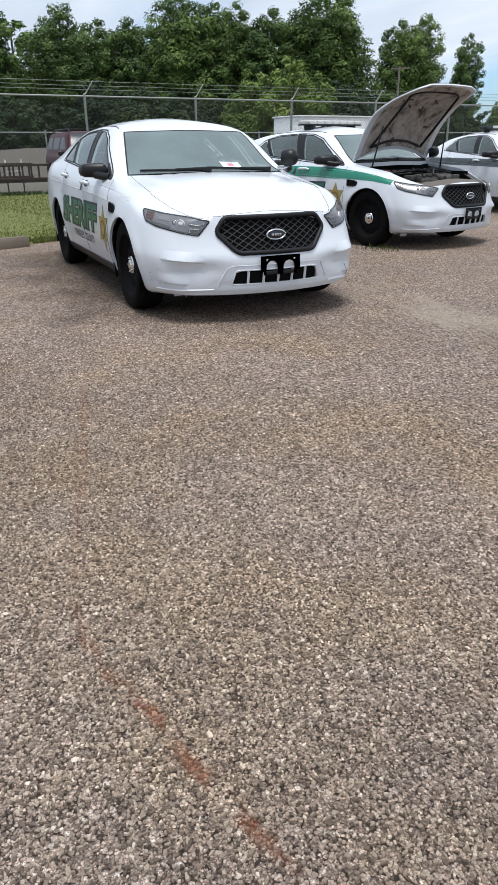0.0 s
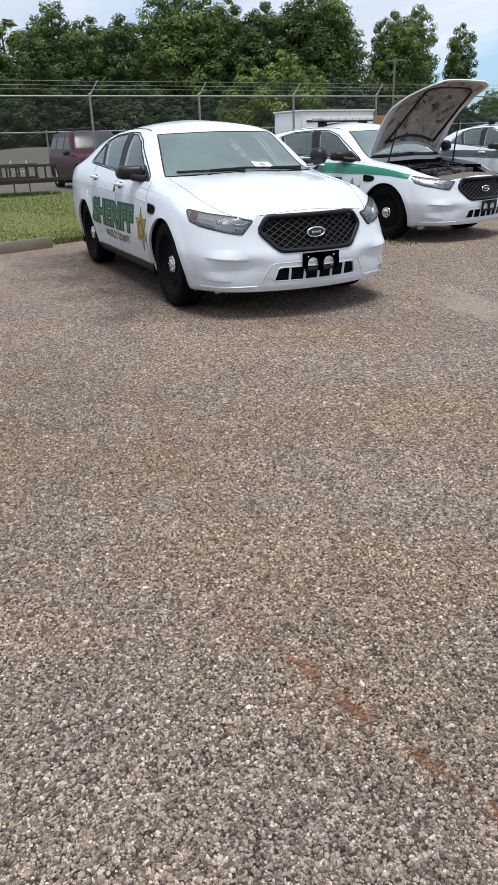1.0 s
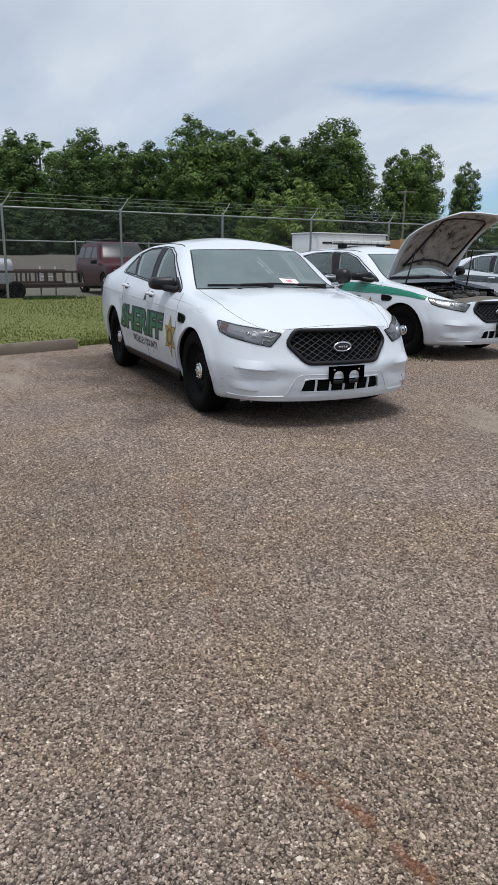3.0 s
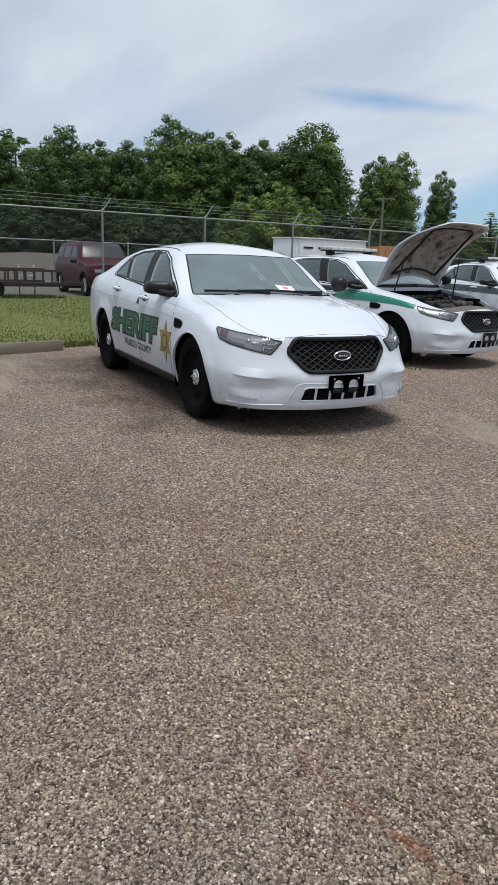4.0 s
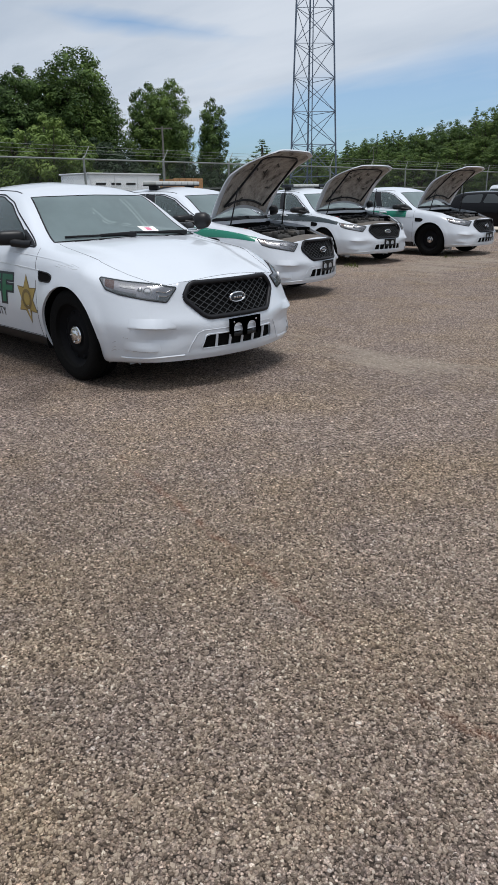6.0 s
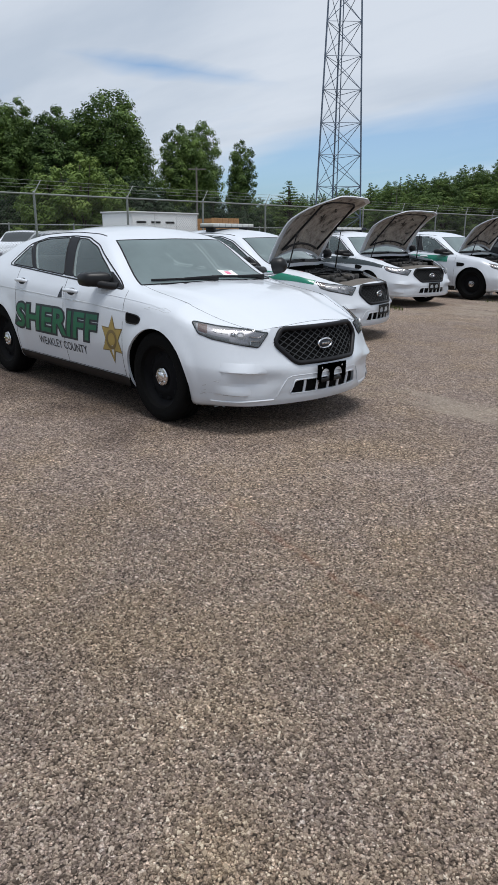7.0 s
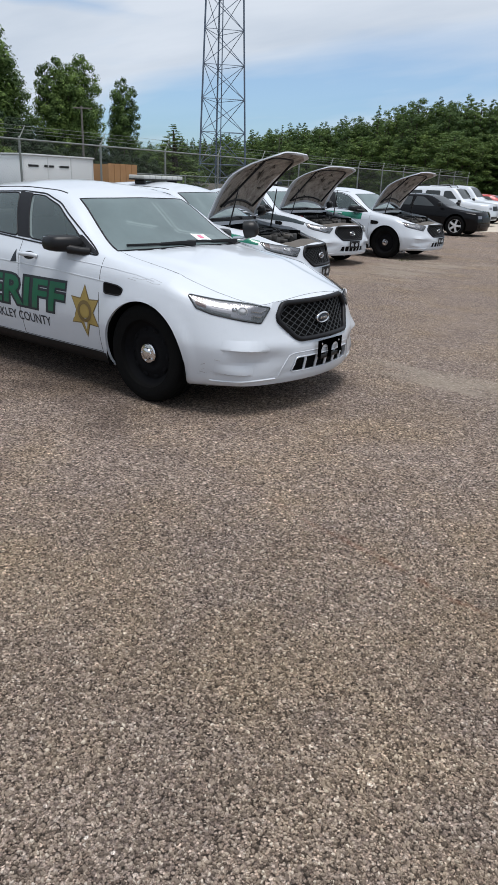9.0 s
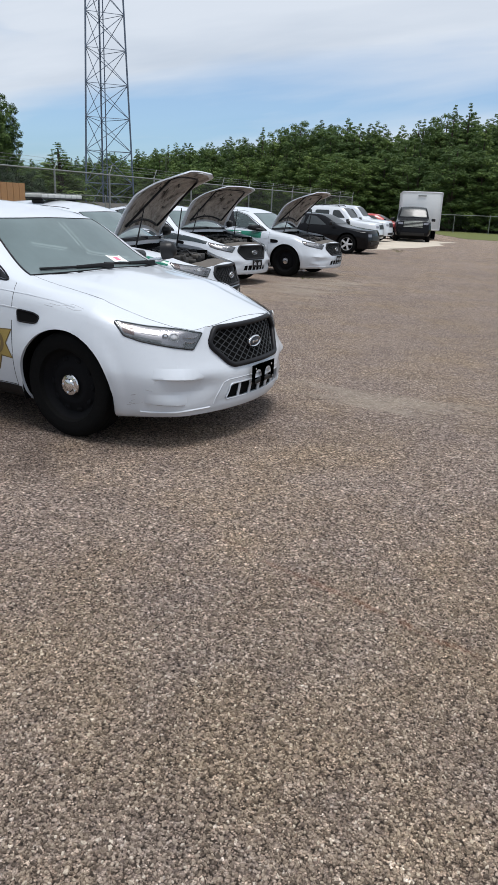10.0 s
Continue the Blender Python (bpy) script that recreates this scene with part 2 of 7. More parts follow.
def asphalt():
    """Worn chip-seal: pale and brown stones pressed into dark binder, stained in patches, under-car shade painted in,
    one rusty streak.
    """
    m, n, l, b = nodes_of("chip_seal")
    co = n.new("ShaderNodeTexCoord")
    p = co.outputs["Object"]

    def cells(scale, feature):
        v = n.new("ShaderNodeTexVoronoi")
        v.feature = feature
        v.inputs["Scale"].default_value = scale
        l.new(p, v.inputs["Vector"])
        return v

    warp = n.new("ShaderNodeTexNoise")
    warp.inputs["Scale"].default_value = 75
    warp.inputs["Detail"].default_value = 3
    l.new(co.outputs["Object"], warp.inputs["Vector"])
    shift = n.new("ShaderNodeVectorMath")
    shift.operation = "MULTIPLY_ADD"
    shift.inputs[1].default_value = (0.007, 0.007, 0.007)
    l.new(warp.outputs["Color"], shift.inputs[0])
    l.new(co.outputs["Object"], shift.inputs[2])
    p = shift.outputs[0]
    grain = add_noise(n, l, 260, 3, 0.6)

    def chips_at(scale, tones, reach, share):
        """Stones of one size: tone, cover and dome height; a share of the cells stays empty."""
        v = cells(scale, "F1")
        sp = n.new("ShaderNodeSeparateColor")
        l.new(v.outputs["Color"], sp.inputs[0])
        dist = mixed(n, l, 0.22, v.outputs["Distance"], grain)
        dome = ramp(n, l, dist, [(0.16, (1, 1, 1)), (reach * 0.8, (0.55, 0.55, 0.55)), (reach, (0, 0, 0))])
        cover = ramp(n, l, dist, [(reach * 0.92, (1, 1, 1)), (reach, (0, 0, 0))])
        here = ramp(n, l, sp.outputs[1], [(share, (0, 0, 0)), (share + 0.03, (1, 1, 1))])
        return ramp(n, l, sp.outputs[0], tones), mixed(n, l, 1.0, cover, here, "MULTIPLY"), mixed(n, l, 1.0, dome, here, "MULTIPLY")

    BIG = [(0.0, (0.20, 0.165, 0.14)), (0.4, (0.36, 0.305, 0.26)), (0.8, (0.50, 0.435, 0.37)), (0.95, (0.60, 0.535, 0.46)), (1.0, (0.78, 0.735, 0.665))]
    SMALL = [(0.0, (0.09, 0.072, 0.058)), (0.5, (0.30, 0.245, 0.20)), (1.0, (0.56, 0.48, 0.405))]
    t1, c1, d1 = chips_at(70, BIG, 0.56, 0.30)
    t2, c2, d2 = chips_at(125, SMALL, 0.66, 0.06)
    col = mixed(n, l, c2, (0.030, 0.025, 0.020), t2)
    col = mixed(n, l, c1, col, t1)
    col = mixed(n, l, 1.0, col, ramp(n, l, grain, [(0.3, (0.58, 0.58, 0.58)), (0.7, (1.42, 1.42, 1.42))]), "MULTIPLY")
    # coarse mottling of the packed stone
    clot = ramp(n, l, add_noise(n, l, 42, 4, 0.75), [(0.39, (0.62, 0.60, 0.59)), (0.61, (1.56, 1.54, 1.53))])
    col = mixed(n, l, 1.0, col, clot, "MULTIPLY")
    lump = ramp(n, l, add_noise(n, l, 13, 4, 0.7), [(0.36, (0.84, 0.83, 0.83)), (0.64, (1.16, 1.16, 1.15))])
    col = mixed(n, l, 1.0, col, lump, "MULTIPLY")
    col = ground_tint(n, l, col)

    # old dark oily stain on the bay plus painted under-car shade, ragged edges
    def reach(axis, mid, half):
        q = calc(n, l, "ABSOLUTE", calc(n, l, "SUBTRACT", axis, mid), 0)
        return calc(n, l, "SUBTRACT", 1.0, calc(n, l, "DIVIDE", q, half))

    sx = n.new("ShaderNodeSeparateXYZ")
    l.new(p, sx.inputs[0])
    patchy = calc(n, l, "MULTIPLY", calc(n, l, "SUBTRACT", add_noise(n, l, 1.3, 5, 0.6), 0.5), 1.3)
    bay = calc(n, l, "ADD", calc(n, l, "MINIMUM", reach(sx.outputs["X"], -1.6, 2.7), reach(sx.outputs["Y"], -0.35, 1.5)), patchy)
    oily_shade = ramp(n, l, bay, [(0.05, (1, 1, 1)), (0.5, (0.44, 0.425, 0.415))])
    col = mixed(n, l, 1.0, col, oily_shade, "MULTIPLY")
    # pale dust and sand washed up by the kerb and before the next bay
    for mx_, hx_, my_, hy_ in ((-2.9, 2.3, -2.5, 1.1), (1.2, 2.6, 1.35, 0.7), (-3.0, 2.2, 9.5, 5.0)):
        zone = calc(n, l, "MINIMUM", reach(sx.outputs["X"], mx_, hx_), reach(sx.outputs["Y"], my_, hy_))
        swirl = calc(n, l, "MULTIPLY", calc(n, l, "SUBTRACT", add_noise(n, l, 1.9, 6, 0.65, stretch=(0.5, 1.5, 1.0)), 0.56), 3.2)
        sand = ramp(n, l, calc(n, l, "ADD", zone, swirl), [(0.30, (0, 0, 0)), (0.9, (0.58, 0.58, 0.58))])
        col = mixed(n, l, sand, col, (0.46, 0.39, 0.31))
    col = crack_rust(n, l, col)
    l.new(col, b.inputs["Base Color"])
    b.inputs["Roughness"].default_value = 0.93
    b.inputs["Specular IOR Level"].default_value = 0.25
    h = mixed(n, l, 0.45, d1, d2)
    bumped(n, l, b, h, 1.0, 0.02)
    return m


def liner():
    """Stained hood underside: pale pressed sheet with dark pockets."""
    m, n, l, b = nodes_of("hood_liner")
    a = add_noise(n, l, 7.5, 3, 0.5)
    c = ramp(n, l, a, [(0.32, (0.12, 0.108, 0.095)), (0.42, (0.34, 0.31, 0.28)), (0.64, (0.50, 0.465, 0.42))])
    fine = ramp(n, l, add_noise(n, l, 40, 4), [(0.3, (0.75, 0.74, 0.72)), (0.7, (1.1, 1.1, 1.1))])
    l.new(mixed(n, l, 1.0, c, fine, "MULTIPLY"), b.inputs["Base Color"])
    b.inputs["Roughness"].default_value = 0.75
    bumped(n, l, b, a, 0.8, 0.03)
    return m


WHITE = paint("white_paint", (0.63, 0.668, 0.715))
MAROON = paint("maroon_paint", (0.045, 0.005, 0.009))
BLACK_PAINT = paint("black_paint", (0.006, 0.006, 0.007), 0.05)
RED_PAINT = paint("red_paint", (0.45, 0.02, 0.015))
SILVER = paint("silver_paint", (0.33, 0.34, 0.35))
GREEN = plain("green_vinyl", (0.0, 0.115, 0.062), 0.35, spread=0.06, coat=0.4)
TEAL = plain("green_stripe_vinyl", (0.005, 0.185, 0.115), 0.3, spread=0.06, coat=0.5)
DARK_GREEN = plain("dark_slate_vinyl", (0.022, 0.034, 0.036), 0.3, spread=0.06, coat=0.5)
GOLD = plain("gold_vinyl", (0.34, 0.245, 0.07), 0.4, spread=0.25, scale=14)
GOLD_DARK = plain("gold_line_vinyl", (0.16, 0.11, 0.04), 0.45, spread=0.2)
BLACK = plain("black_plastic", (0.008, 0.008, 0.009), 0.42, spread=0.3, bump=0.1, spec=0.35)
SATIN = plain("satin_black", (0.010, 0.010, 0.012), 0.5, spread=0.2, spec=0.25)
GRILLE_WIRE = plain("grille_plastic", (0.038, 0.040, 0.043), 0.45, spread=0.2, spec=0.3)
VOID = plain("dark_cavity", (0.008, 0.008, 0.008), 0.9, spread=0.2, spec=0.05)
RUBBER = plain("tyre_rubber", (0.007, 0.007, 0.007), 0.8, spread=0.35, scale=9, bump=0.4, bump_scale=90, spec=0.06)
STEEL_BLACK = plain("black_steel", (0.010, 0.010, 0.011), 0.75, spread=0.3, spec=0.05)
CHROME = plain("chrome", (0.72, 0.72, 0.73), 0.16, 1.0, spread=0.12, scale=30)
ALLOY = plain("alloy", (0.68, 0.68, 0.69), 0.35, 0.35, spread=0.1)
LAMP_CASE = plain("lamp_reflector", (0.29, 0.295, 0.31), 0.25, 0.35, spread=0.3, scale=20)
LAMP_MID = plain("lamp_bowl", (0.23, 0.23, 0.26), 0.3, 0.3, spread=0.35, scale=14)
BAR_LENS = plain("light_bar_lens", (0.50, 0.50, 0.47), 0.25, spread=0.35, scale=18)
LAMP_DARK = plain("lamp_housing", (0.10, 0.105, 0.115), 0.3, spread=0.3, scale=20)
AMBER = plain("amber_lens", (0.10, 0.052, 0.05), 0.25, spread=0.3)
PAPER = plain("paper", (0.8, 0.78, 0.78), 0.8, spread=0.05)
PINK = plain("pink_ink", (0.7, 0.2, 0.3), 0.8, spread=0.1)
INK = plain("dark_ink", (0.02, 0.025, 0.035), 0.5, spread=0.1)
CLOTH = plain("seat_cloth", (0.05, 0.05, 0.055), 0.9, spread=0.3, bump=0.3)
LINER = liner()
ENGINE = plain("grimy_engine", (0.055, 0.05, 0.045), 0.7, spread=0.5, scale=12, bump=0.4)
# grey of scraped paint, also used to paint in a dent's shading
SCUFF_DENT_SHADE = plain("scraped_paint_dent_shade", (0.33, 0.33, 0.34), 0.7, spread=0.5, scale=40)
DUSTY = plain("dusty_plastic", (0.11, 0.097, 0.084), 0.8, spread=0.4, scale=9, bump=0.3)
RED_CAP = plain("red_cap", (0.4, 0.03, 0.03), 0.5)
GALV = plain("galvanised_steel", (0.27, 0.29, 0.275), 0.5, 0.55, spread=0.25, scale=4, bump=0.1)
RUSTY = plain("rusty_steel", (0.048, 0.032, 0.026), 0.8, 0.2, spread=0.5, scale=5, bump=0.3)
TOWER = plain("tower_steel", (0.10, 0.135, 0.19), 0.6, 0.1, spread=0.15)
WIRE = plain("weathered_wire", (0.075, 0.08, 0.078), 0.7, 0.0, spread=0.2)
CONCRETE = plain("weathered_concrete", (0.135, 0.112, 0.086), 0.92, spread=0.35, scale=3, bump=0.5)
WOOD = plain("raw_plywood", (0.45, 0.24, 0.10), 0.8, spread=0.3, scale=4, bump=0.2)
POLE_WOOD = plain("pole_wood", (0.16, 0.15, 0.135), 0.9, spread=0.3, bump=0.3)
BOX_WHITE = plain("white_panel", (0.70, 0.72, 0.72), 0.5, spread=0.08, scale=1.5)
BARK = plain("bark", (0.075, 0.06, 0.047), 0.95, spread=0.4, scale=3, bump=0.6, bump_scale=12)
GLASS = glass("car_glass", 0.42, sky_sheen=0.33)
GLASS_DARK = glass("tinted_glass", 0.42, sky_sheen=0.17)
GLASS_CLEAR = glass("lamp_glass", 0.9, (1, 1, 1), 0.05)
ASPHALT = asphalt()


def leafy(name, dark, light):
    m, n, l, b = nodes_of(name)
    geo = n.new("ShaderNodeNewGeometry")
    info = n.new("ShaderNodeObjectInfo")
    # each bough's own green paints in lit clumps; each leaf strays a little
    tuft = add_noise(n, l, 0.55, 3, 0.6)
    tuft = ramp(n, l, tuft, [(0.36, (0, 0, 0)), (0.64, (1, 1, 1))])
    c = ramp(n, l, mixed(n, l, 0.6, geo.outputs["Random Per Island"], tuft), [(0.0, dark), (0.55, tuple(x * 0.68 + y * 0.32 for x, y in zip(dark, light))), (1.0, light)])
    tone = ramp(n, l, info.outputs["Random"], [(0.0, (0.72, 0.76, 0.75)), (1.0, (1.2, 1.15, 1.0))])
    l.new(mixed(n, l, 1.0, c, tone, "MULTIPLY"), b.inputs["Base Color"])
    b.inputs["Roughness"].default_value = 0.62
    b.inputs["Specular IOR Level"].default_value = 0.25
    tl = n.new("ShaderNodeBsdfTranslucent")
    l.new(c, tl.inputs[0])
    mx = n.new("ShaderNodeMixShader")
    mx.inputs[0].default_value = 0.15
    l.new(b.outputs[0], mx.inputs[1])
    l.new(tl.outputs[0], mx.inputs[2])
    l.new(mx.outputs[0], n["Material Output"].inputs["Surface"])
    return m


LEAF = leafy("leaf_deep", (0.020, 0.050, 0.013), (0.195, 0.300, 0.082))
LEAF_YELLOW = leafy("leaf_bright", (0.075, 0.135, 0.03), (0.19, 0.26, 0.07))
LEAF_PINE = leafy("leaf_pine", (0.042, 0.088, 0.026), (0.20, 0.285, 0.085))
# undergrowth leaf whose dark colour holds the shade under the canopy
LEAF_SHADED = leafy("leaf_shaded", (0.010, 0.028, 0.012), (0.070, 0.112, 0.046))
GRASS = leafy("grass_blades", (0.086, 0.106, 0.024), (0.124, 0.142, 0.034))
TURF = plain("turf", (0.112, 0.126, 0.031), 0.95, spread=0.5, scale=3.0, bump=0.6, bump_scale=30)
DIRT = plain("pale_dirt", (0.50, 0.44, 0.36), 0.95, spread=0.3, scale=0.6, bump=0.5, bump_scale=20)
GRAVEL_GREY = plain("grey_gravel", (0.095, 0.09, 0.07), 0.95, spread=0.35, scale=1.5, bump=0.5, bump_scale=40)


# ---- mesh helpers ----
from mathutils.bvhtree import BVHTree


def thing(name, m=None, label="", category="", group="", kind=""):
    """A top-level thing: an Empty at its base."""
    ob = new(name)
    ob.empty_display_size = 0.2
    if m is not None:
        ob.matrix_world = m
    return tagged(ob, label, category, group, kind)


def part(name, bm, material, parent=None, label="", smooth=None):
    """Links a bmesh as one mesh object, under a thing or a part."""
    me = bpy.data.meshes.new(name)
    bm.normal_update()
    bm.to_mesh(me)
    bm.free()
    for mt in material if isinstance(material, (list, tuple)) else [material]:
        me.materials.append(mt)
    if smooth is not None:
        me.shade_smooth()
        if smooth < 180:
            me.set_sharp_from_angle(angle=radians(smooth))
    ob = new(name, me)
    ob.parent = parent
    return tagged(ob, label)


def box(bm, cx, cy, cz, sx, sy, sz, m=None, bevel=0.0):
    r = bmesh.ops.create_cube(bm, size=1.0)
    vs = r["verts"]
    bmesh.ops.transform(bm, verts=vs, matrix=Matrix.Translation((cx, cy, cz)) @ Matrix.Diagonal((sx, sy, sz, 1)))
    if bevel:
        es = list({e for v in vs for e in v.link_edges})
        out = bmesh.ops.bevel(bm, geom=es, offset=bevel, segments=2, affect="EDGES", profile=0.5)
        vs = list({v for f in out["faces"] for v in f.verts} | {v for v in vs if v.is_valid})
    if m is not None:
        bmesh.ops.transform(bm, verts=vs, matrix=m)
    return vs


def tube(bm, pts, radius, sides=6, closed=False):
    """A tube along points; radius a number or one for each point."""
    pts = [Vector(p) for p in pts]
    n = len(pts)
    rings = []
    for i, p in enumerate(pts):
        a = pts[(i - 1) % n] if closed or i else p
        b = pts[(i + 1) % n] if closed or i < n - 1 else p
        d = (b - a).normalized()
        side = d.cross(Vector((0, 0, 1)))
        if side.length < 1e-3:
            side = d.cross(Vector((1, 0, 0)))
        side.normalize()
        up = side.cross(d)
        r = radius[i] if isinstance(radius, (list, tuple)) else radius
        rings.append([bm.verts.new(p + r * (math.cos(2 * math.pi * k / sides) * side + math.sin(2 * math.pi * k / sides) * up)) for k in range(sides)])
    for i in range(n if closed else n - 1):
        a, b = rings[i], rings[(i + 1) % n]
        for k in range(sides):
            bm.faces.new((a[k], a[(k + 1) % sides], b[(k + 1) % sides], b[k]))
    if not closed:
        bm.faces.new(rings[0][::-1])
        bm.faces.new(rings[-1])


def lathe(bm, profile, axis_y=True, seg=40):
    """Turns (radius, across) pairs round the y axis."""
    rings = []
    for r, a in profile:
        ring = []
        for k in range(seg):
            t = 2 * math.pi * k / seg
            ring.append(bm.verts.new((r * math.cos(t), a, r * math.sin(t))))
        rings.append(ring)
    for a, b in zip(rings, rings[1:]):
        for k in range(seg):
            bm.faces.new((a[k], a[(k + 1) % seg], b[(k + 1) % seg], b[k]))
    return rings


def pchip(keys, x):
    """Smooth curve through (x, value) keys without overshoot."""
    kx = np.array([k[0] for k in keys], float)
    ky = np.array([k[1] for k in keys], float)
    x = np.clip(np.asarray(x, float), kx[0], kx[-1])
    h = np.diff(kx)
    d = np.diff(ky) / h
    m = np.zeros(len(kx))
    m[0], m[-1] = d[0], d[-1]
    for i in range(1, len(kx) - 1):
        if d[i - 1] * d[i] > 0:
            w1, w2 = 2 * h[i] + h[i - 1], h[i] + 2 * h[i - 1]
            m[i] = (w1 + w2) / (w1 / d[i - 1] + w2 / d[i])
    i = np.clip(np.searchsorted(kx, x, side="right") - 1, 0, len(h) - 1)
    t = (x - kx[i]) / h[i]
    return (2 * t**3 - 3 * t**2 + 1) * ky[i] + (t**3 - 2 * t**2 + t) * h[i] * m[i] + (-2 * t**3 + 3 * t**2) * ky[i + 1] + (t**3 - t**2) * h[i] * m[i + 1]


def inside(poly, u, v):
    hit = False
    for (a, b), (c, d) in zip(poly, poly[1:] + poly[:1]):
        if (b > v) != (d > v) and u < (c - a) * (v - b) / (d - b) + a:
            hit = not hit
    return hit


def dense(poly, step=0.02, closed=True):
    out = []
    ends = zip(poly, poly[1:] + poly[:1]) if closed else zip(poly, poly[1:])
    for a, b in ends:
        k = max(1, int(math.dist(a, b) / step))
        out += [tuple(p + (q - p) * i / k for p, q in zip(a, b)) for i in range(k)]
    if not closed:
        out.append(poly[-1])
    return out


def rounded(poly, radius=0.05, n=5):
    """A polygon with its corners rounded."""
    out = []
    for i, p in enumerate(poly):
        a, b = poly[i - 1], poly[(i + 1) % len(poly)]
        p_, a_, b_ = Vector(p), Vector(a), Vector(b)
        da, db = (a_ - p_), (b_ - p_)
        r = min(radius, da.length * 0.45, db.length * 0.45)
        s, e = p_ + da.normalized() * r, p_ + db.normalized() * r
        for k in range(n + 1):
            t = k / n
            q = (1 - t) ** 2 * s + 2 * t * (1 - t) * p_ + t * t * e
            out.append((q.x, q.y))
    return out


# ---- a saloon body from smooth long rails ----
class Shell:
    """The outer skin of a car: rails along its length, rounded nose and tail. x ahead, y left, z up; the front axle at x = 0."""

    def __init__(self, spec):
        self.spec = spec
        s0, s1 = spec["rear"], spec["front"]
        st = np.unique(np.concatenate([np.linspace(s0, s0 + 0.5, 14), np.linspace(s0 + 0.5, 0.2, spec.get("stations", 96)), 0.2 + (s1 - 0.2) * (1 - (1 - np.linspace(0, 1, 26)) ** 1.5)]))
        rails = []
        for yk, zk in spec["rails"]:
            rails.append((pchip(yk, st), pchip(zk, st)))
        nose_t = np.clip((st - 0.2) / (s1 - 0.2), 0, 1)
        tail_t = np.clip((s0 + 0.5 - st) / 0.5, 0, 1)
        counts = spec.get("counts", (8, 8, 14, 6, 6, 9, 9))
        verts, n_ring = [], sum(counts) + 1
        self.ring = n_ring
        for i, s in enumerate(st):
            pts = [(float(r[0][i]), float(r[1][i])) for r in rails]
            ys, zs = [], []
            for a in range(len(pts) - 1):
                p0, p1, p2, p3 = (pts[min(max(a + k, 0), len(pts) - 1)] for k in (-1, 0, 1, 2))
                if a == len(pts) - 2:
                    p3 = (-p1[0], p1[1])  # level across the middle line
                for k in range(counts[a]):
                    t = k / counts[a]
                    tension = 0.5 * spec.get("soft", 0.75)
                    for lst, c in ((ys, 0), (zs, 1)):
                        m1, m2 = tension * (p2[c] - p0[c]), tension * (p3[c] - p1[c])
                        big = abs(p2[c] - p1[c]) * 1.6 + 0.01
                        m1, m2 = max(-big, min(big, m1)), max(-big, min(big, m2))
                        lst.append((2 * t**3 - 3 * t**2 + 1) * p1[c] + (t**3 - 2 * t**2 + t) * m1 + (-2 * t**3 + 3 * t**2) * p2[c] + (t**3 - t**2) * m2)
            ys.append(pts[-1][0])
            zs.append(pts[-1][1])
            y, z = np.array(ys), np.array(zs)
            y = y * (1 - (1 - spec.get("nose_narrow", 0.755)) * (1 - np.sqrt(1 - nose_t[i] ** 2.4 + 1e-9)))
            y = y * (1 - 0.16 * (1 - np.sqrt(1 - tail_t[i] ** 3 + 1e-9)))
            x = np.full(len(y), s)
            if nose_t[i] > 0:
                x = 0.2 + nose_t[i] * (pchip(spec["nose"], z) - spec.get("bow", 0.38) * y**2 - 0.2)
            if tail_t[i] > 0:
                x = x + tail_t[i] * (0.16 * y**2 + pchip(spec["tail"], z))
            verts.append(np.stack([x, y, z], 1))
        self.v = np.array(verts)

    def carve(self, x, y, z):
        """Pressed details: bumper scoop, chin lip and hood plateau."""
        if not self.spec.get("pressed"):
            return x, y, z
        ay = abs(y)
        if x > 0.30 and z < 0.50:
            # scoop under a sharp shelf on each bumper corner
            u = (ay - 0.40) / 0.42
            if 0.0 < u < 1.0:
                w = math.sin(math.pi * u) ** 0.6
                top = 0.475
                d = max(0.0, min(1.0, (top - z) / 0.045))
                d = d * d * (3 - 2 * d) * max(0.0, 1 - max(0.0, top - 0.045 - z) / 0.12)
                x, y = x - 0.030 * w * d, y - math.copysign(0.014 * w * d, y)
            # chin lip
            lip = max(0.0, 1 - abs(z - 0.262) / 0.022)
            groove = max(0.0, 1 - abs(z - 0.315) / 0.03)
            x += (0.012 * lip - 0.008 * groove) * min(1.0, (x - 0.30) / 0.2)
        if ay > 0.6 and z < 0.86:
            for cx in (0.0, -2.868):
                k = max(0.0, min(1.0, (0.50 - math.hypot(x - cx, z - 0.352)) / 0.06))
                y += math.copysign(0.013 * k * k * (3 - 2 * k), y)
        if z > 0.76 and -0.36 < x < 0.88:
            edge = 0.60 - 0.13 * (x + 0.36) / 1.2
            k = max(0.0, min(1.0, (edge + 0.025 - ay) / 0.05))
            fade = min(1.0, (x + 0.36) / 0.15, (0.90 - x) / 0.12)
            z += 0.013 * k * k * (3 - 2 * k) * max(0.0, fade)
        return x, y, z

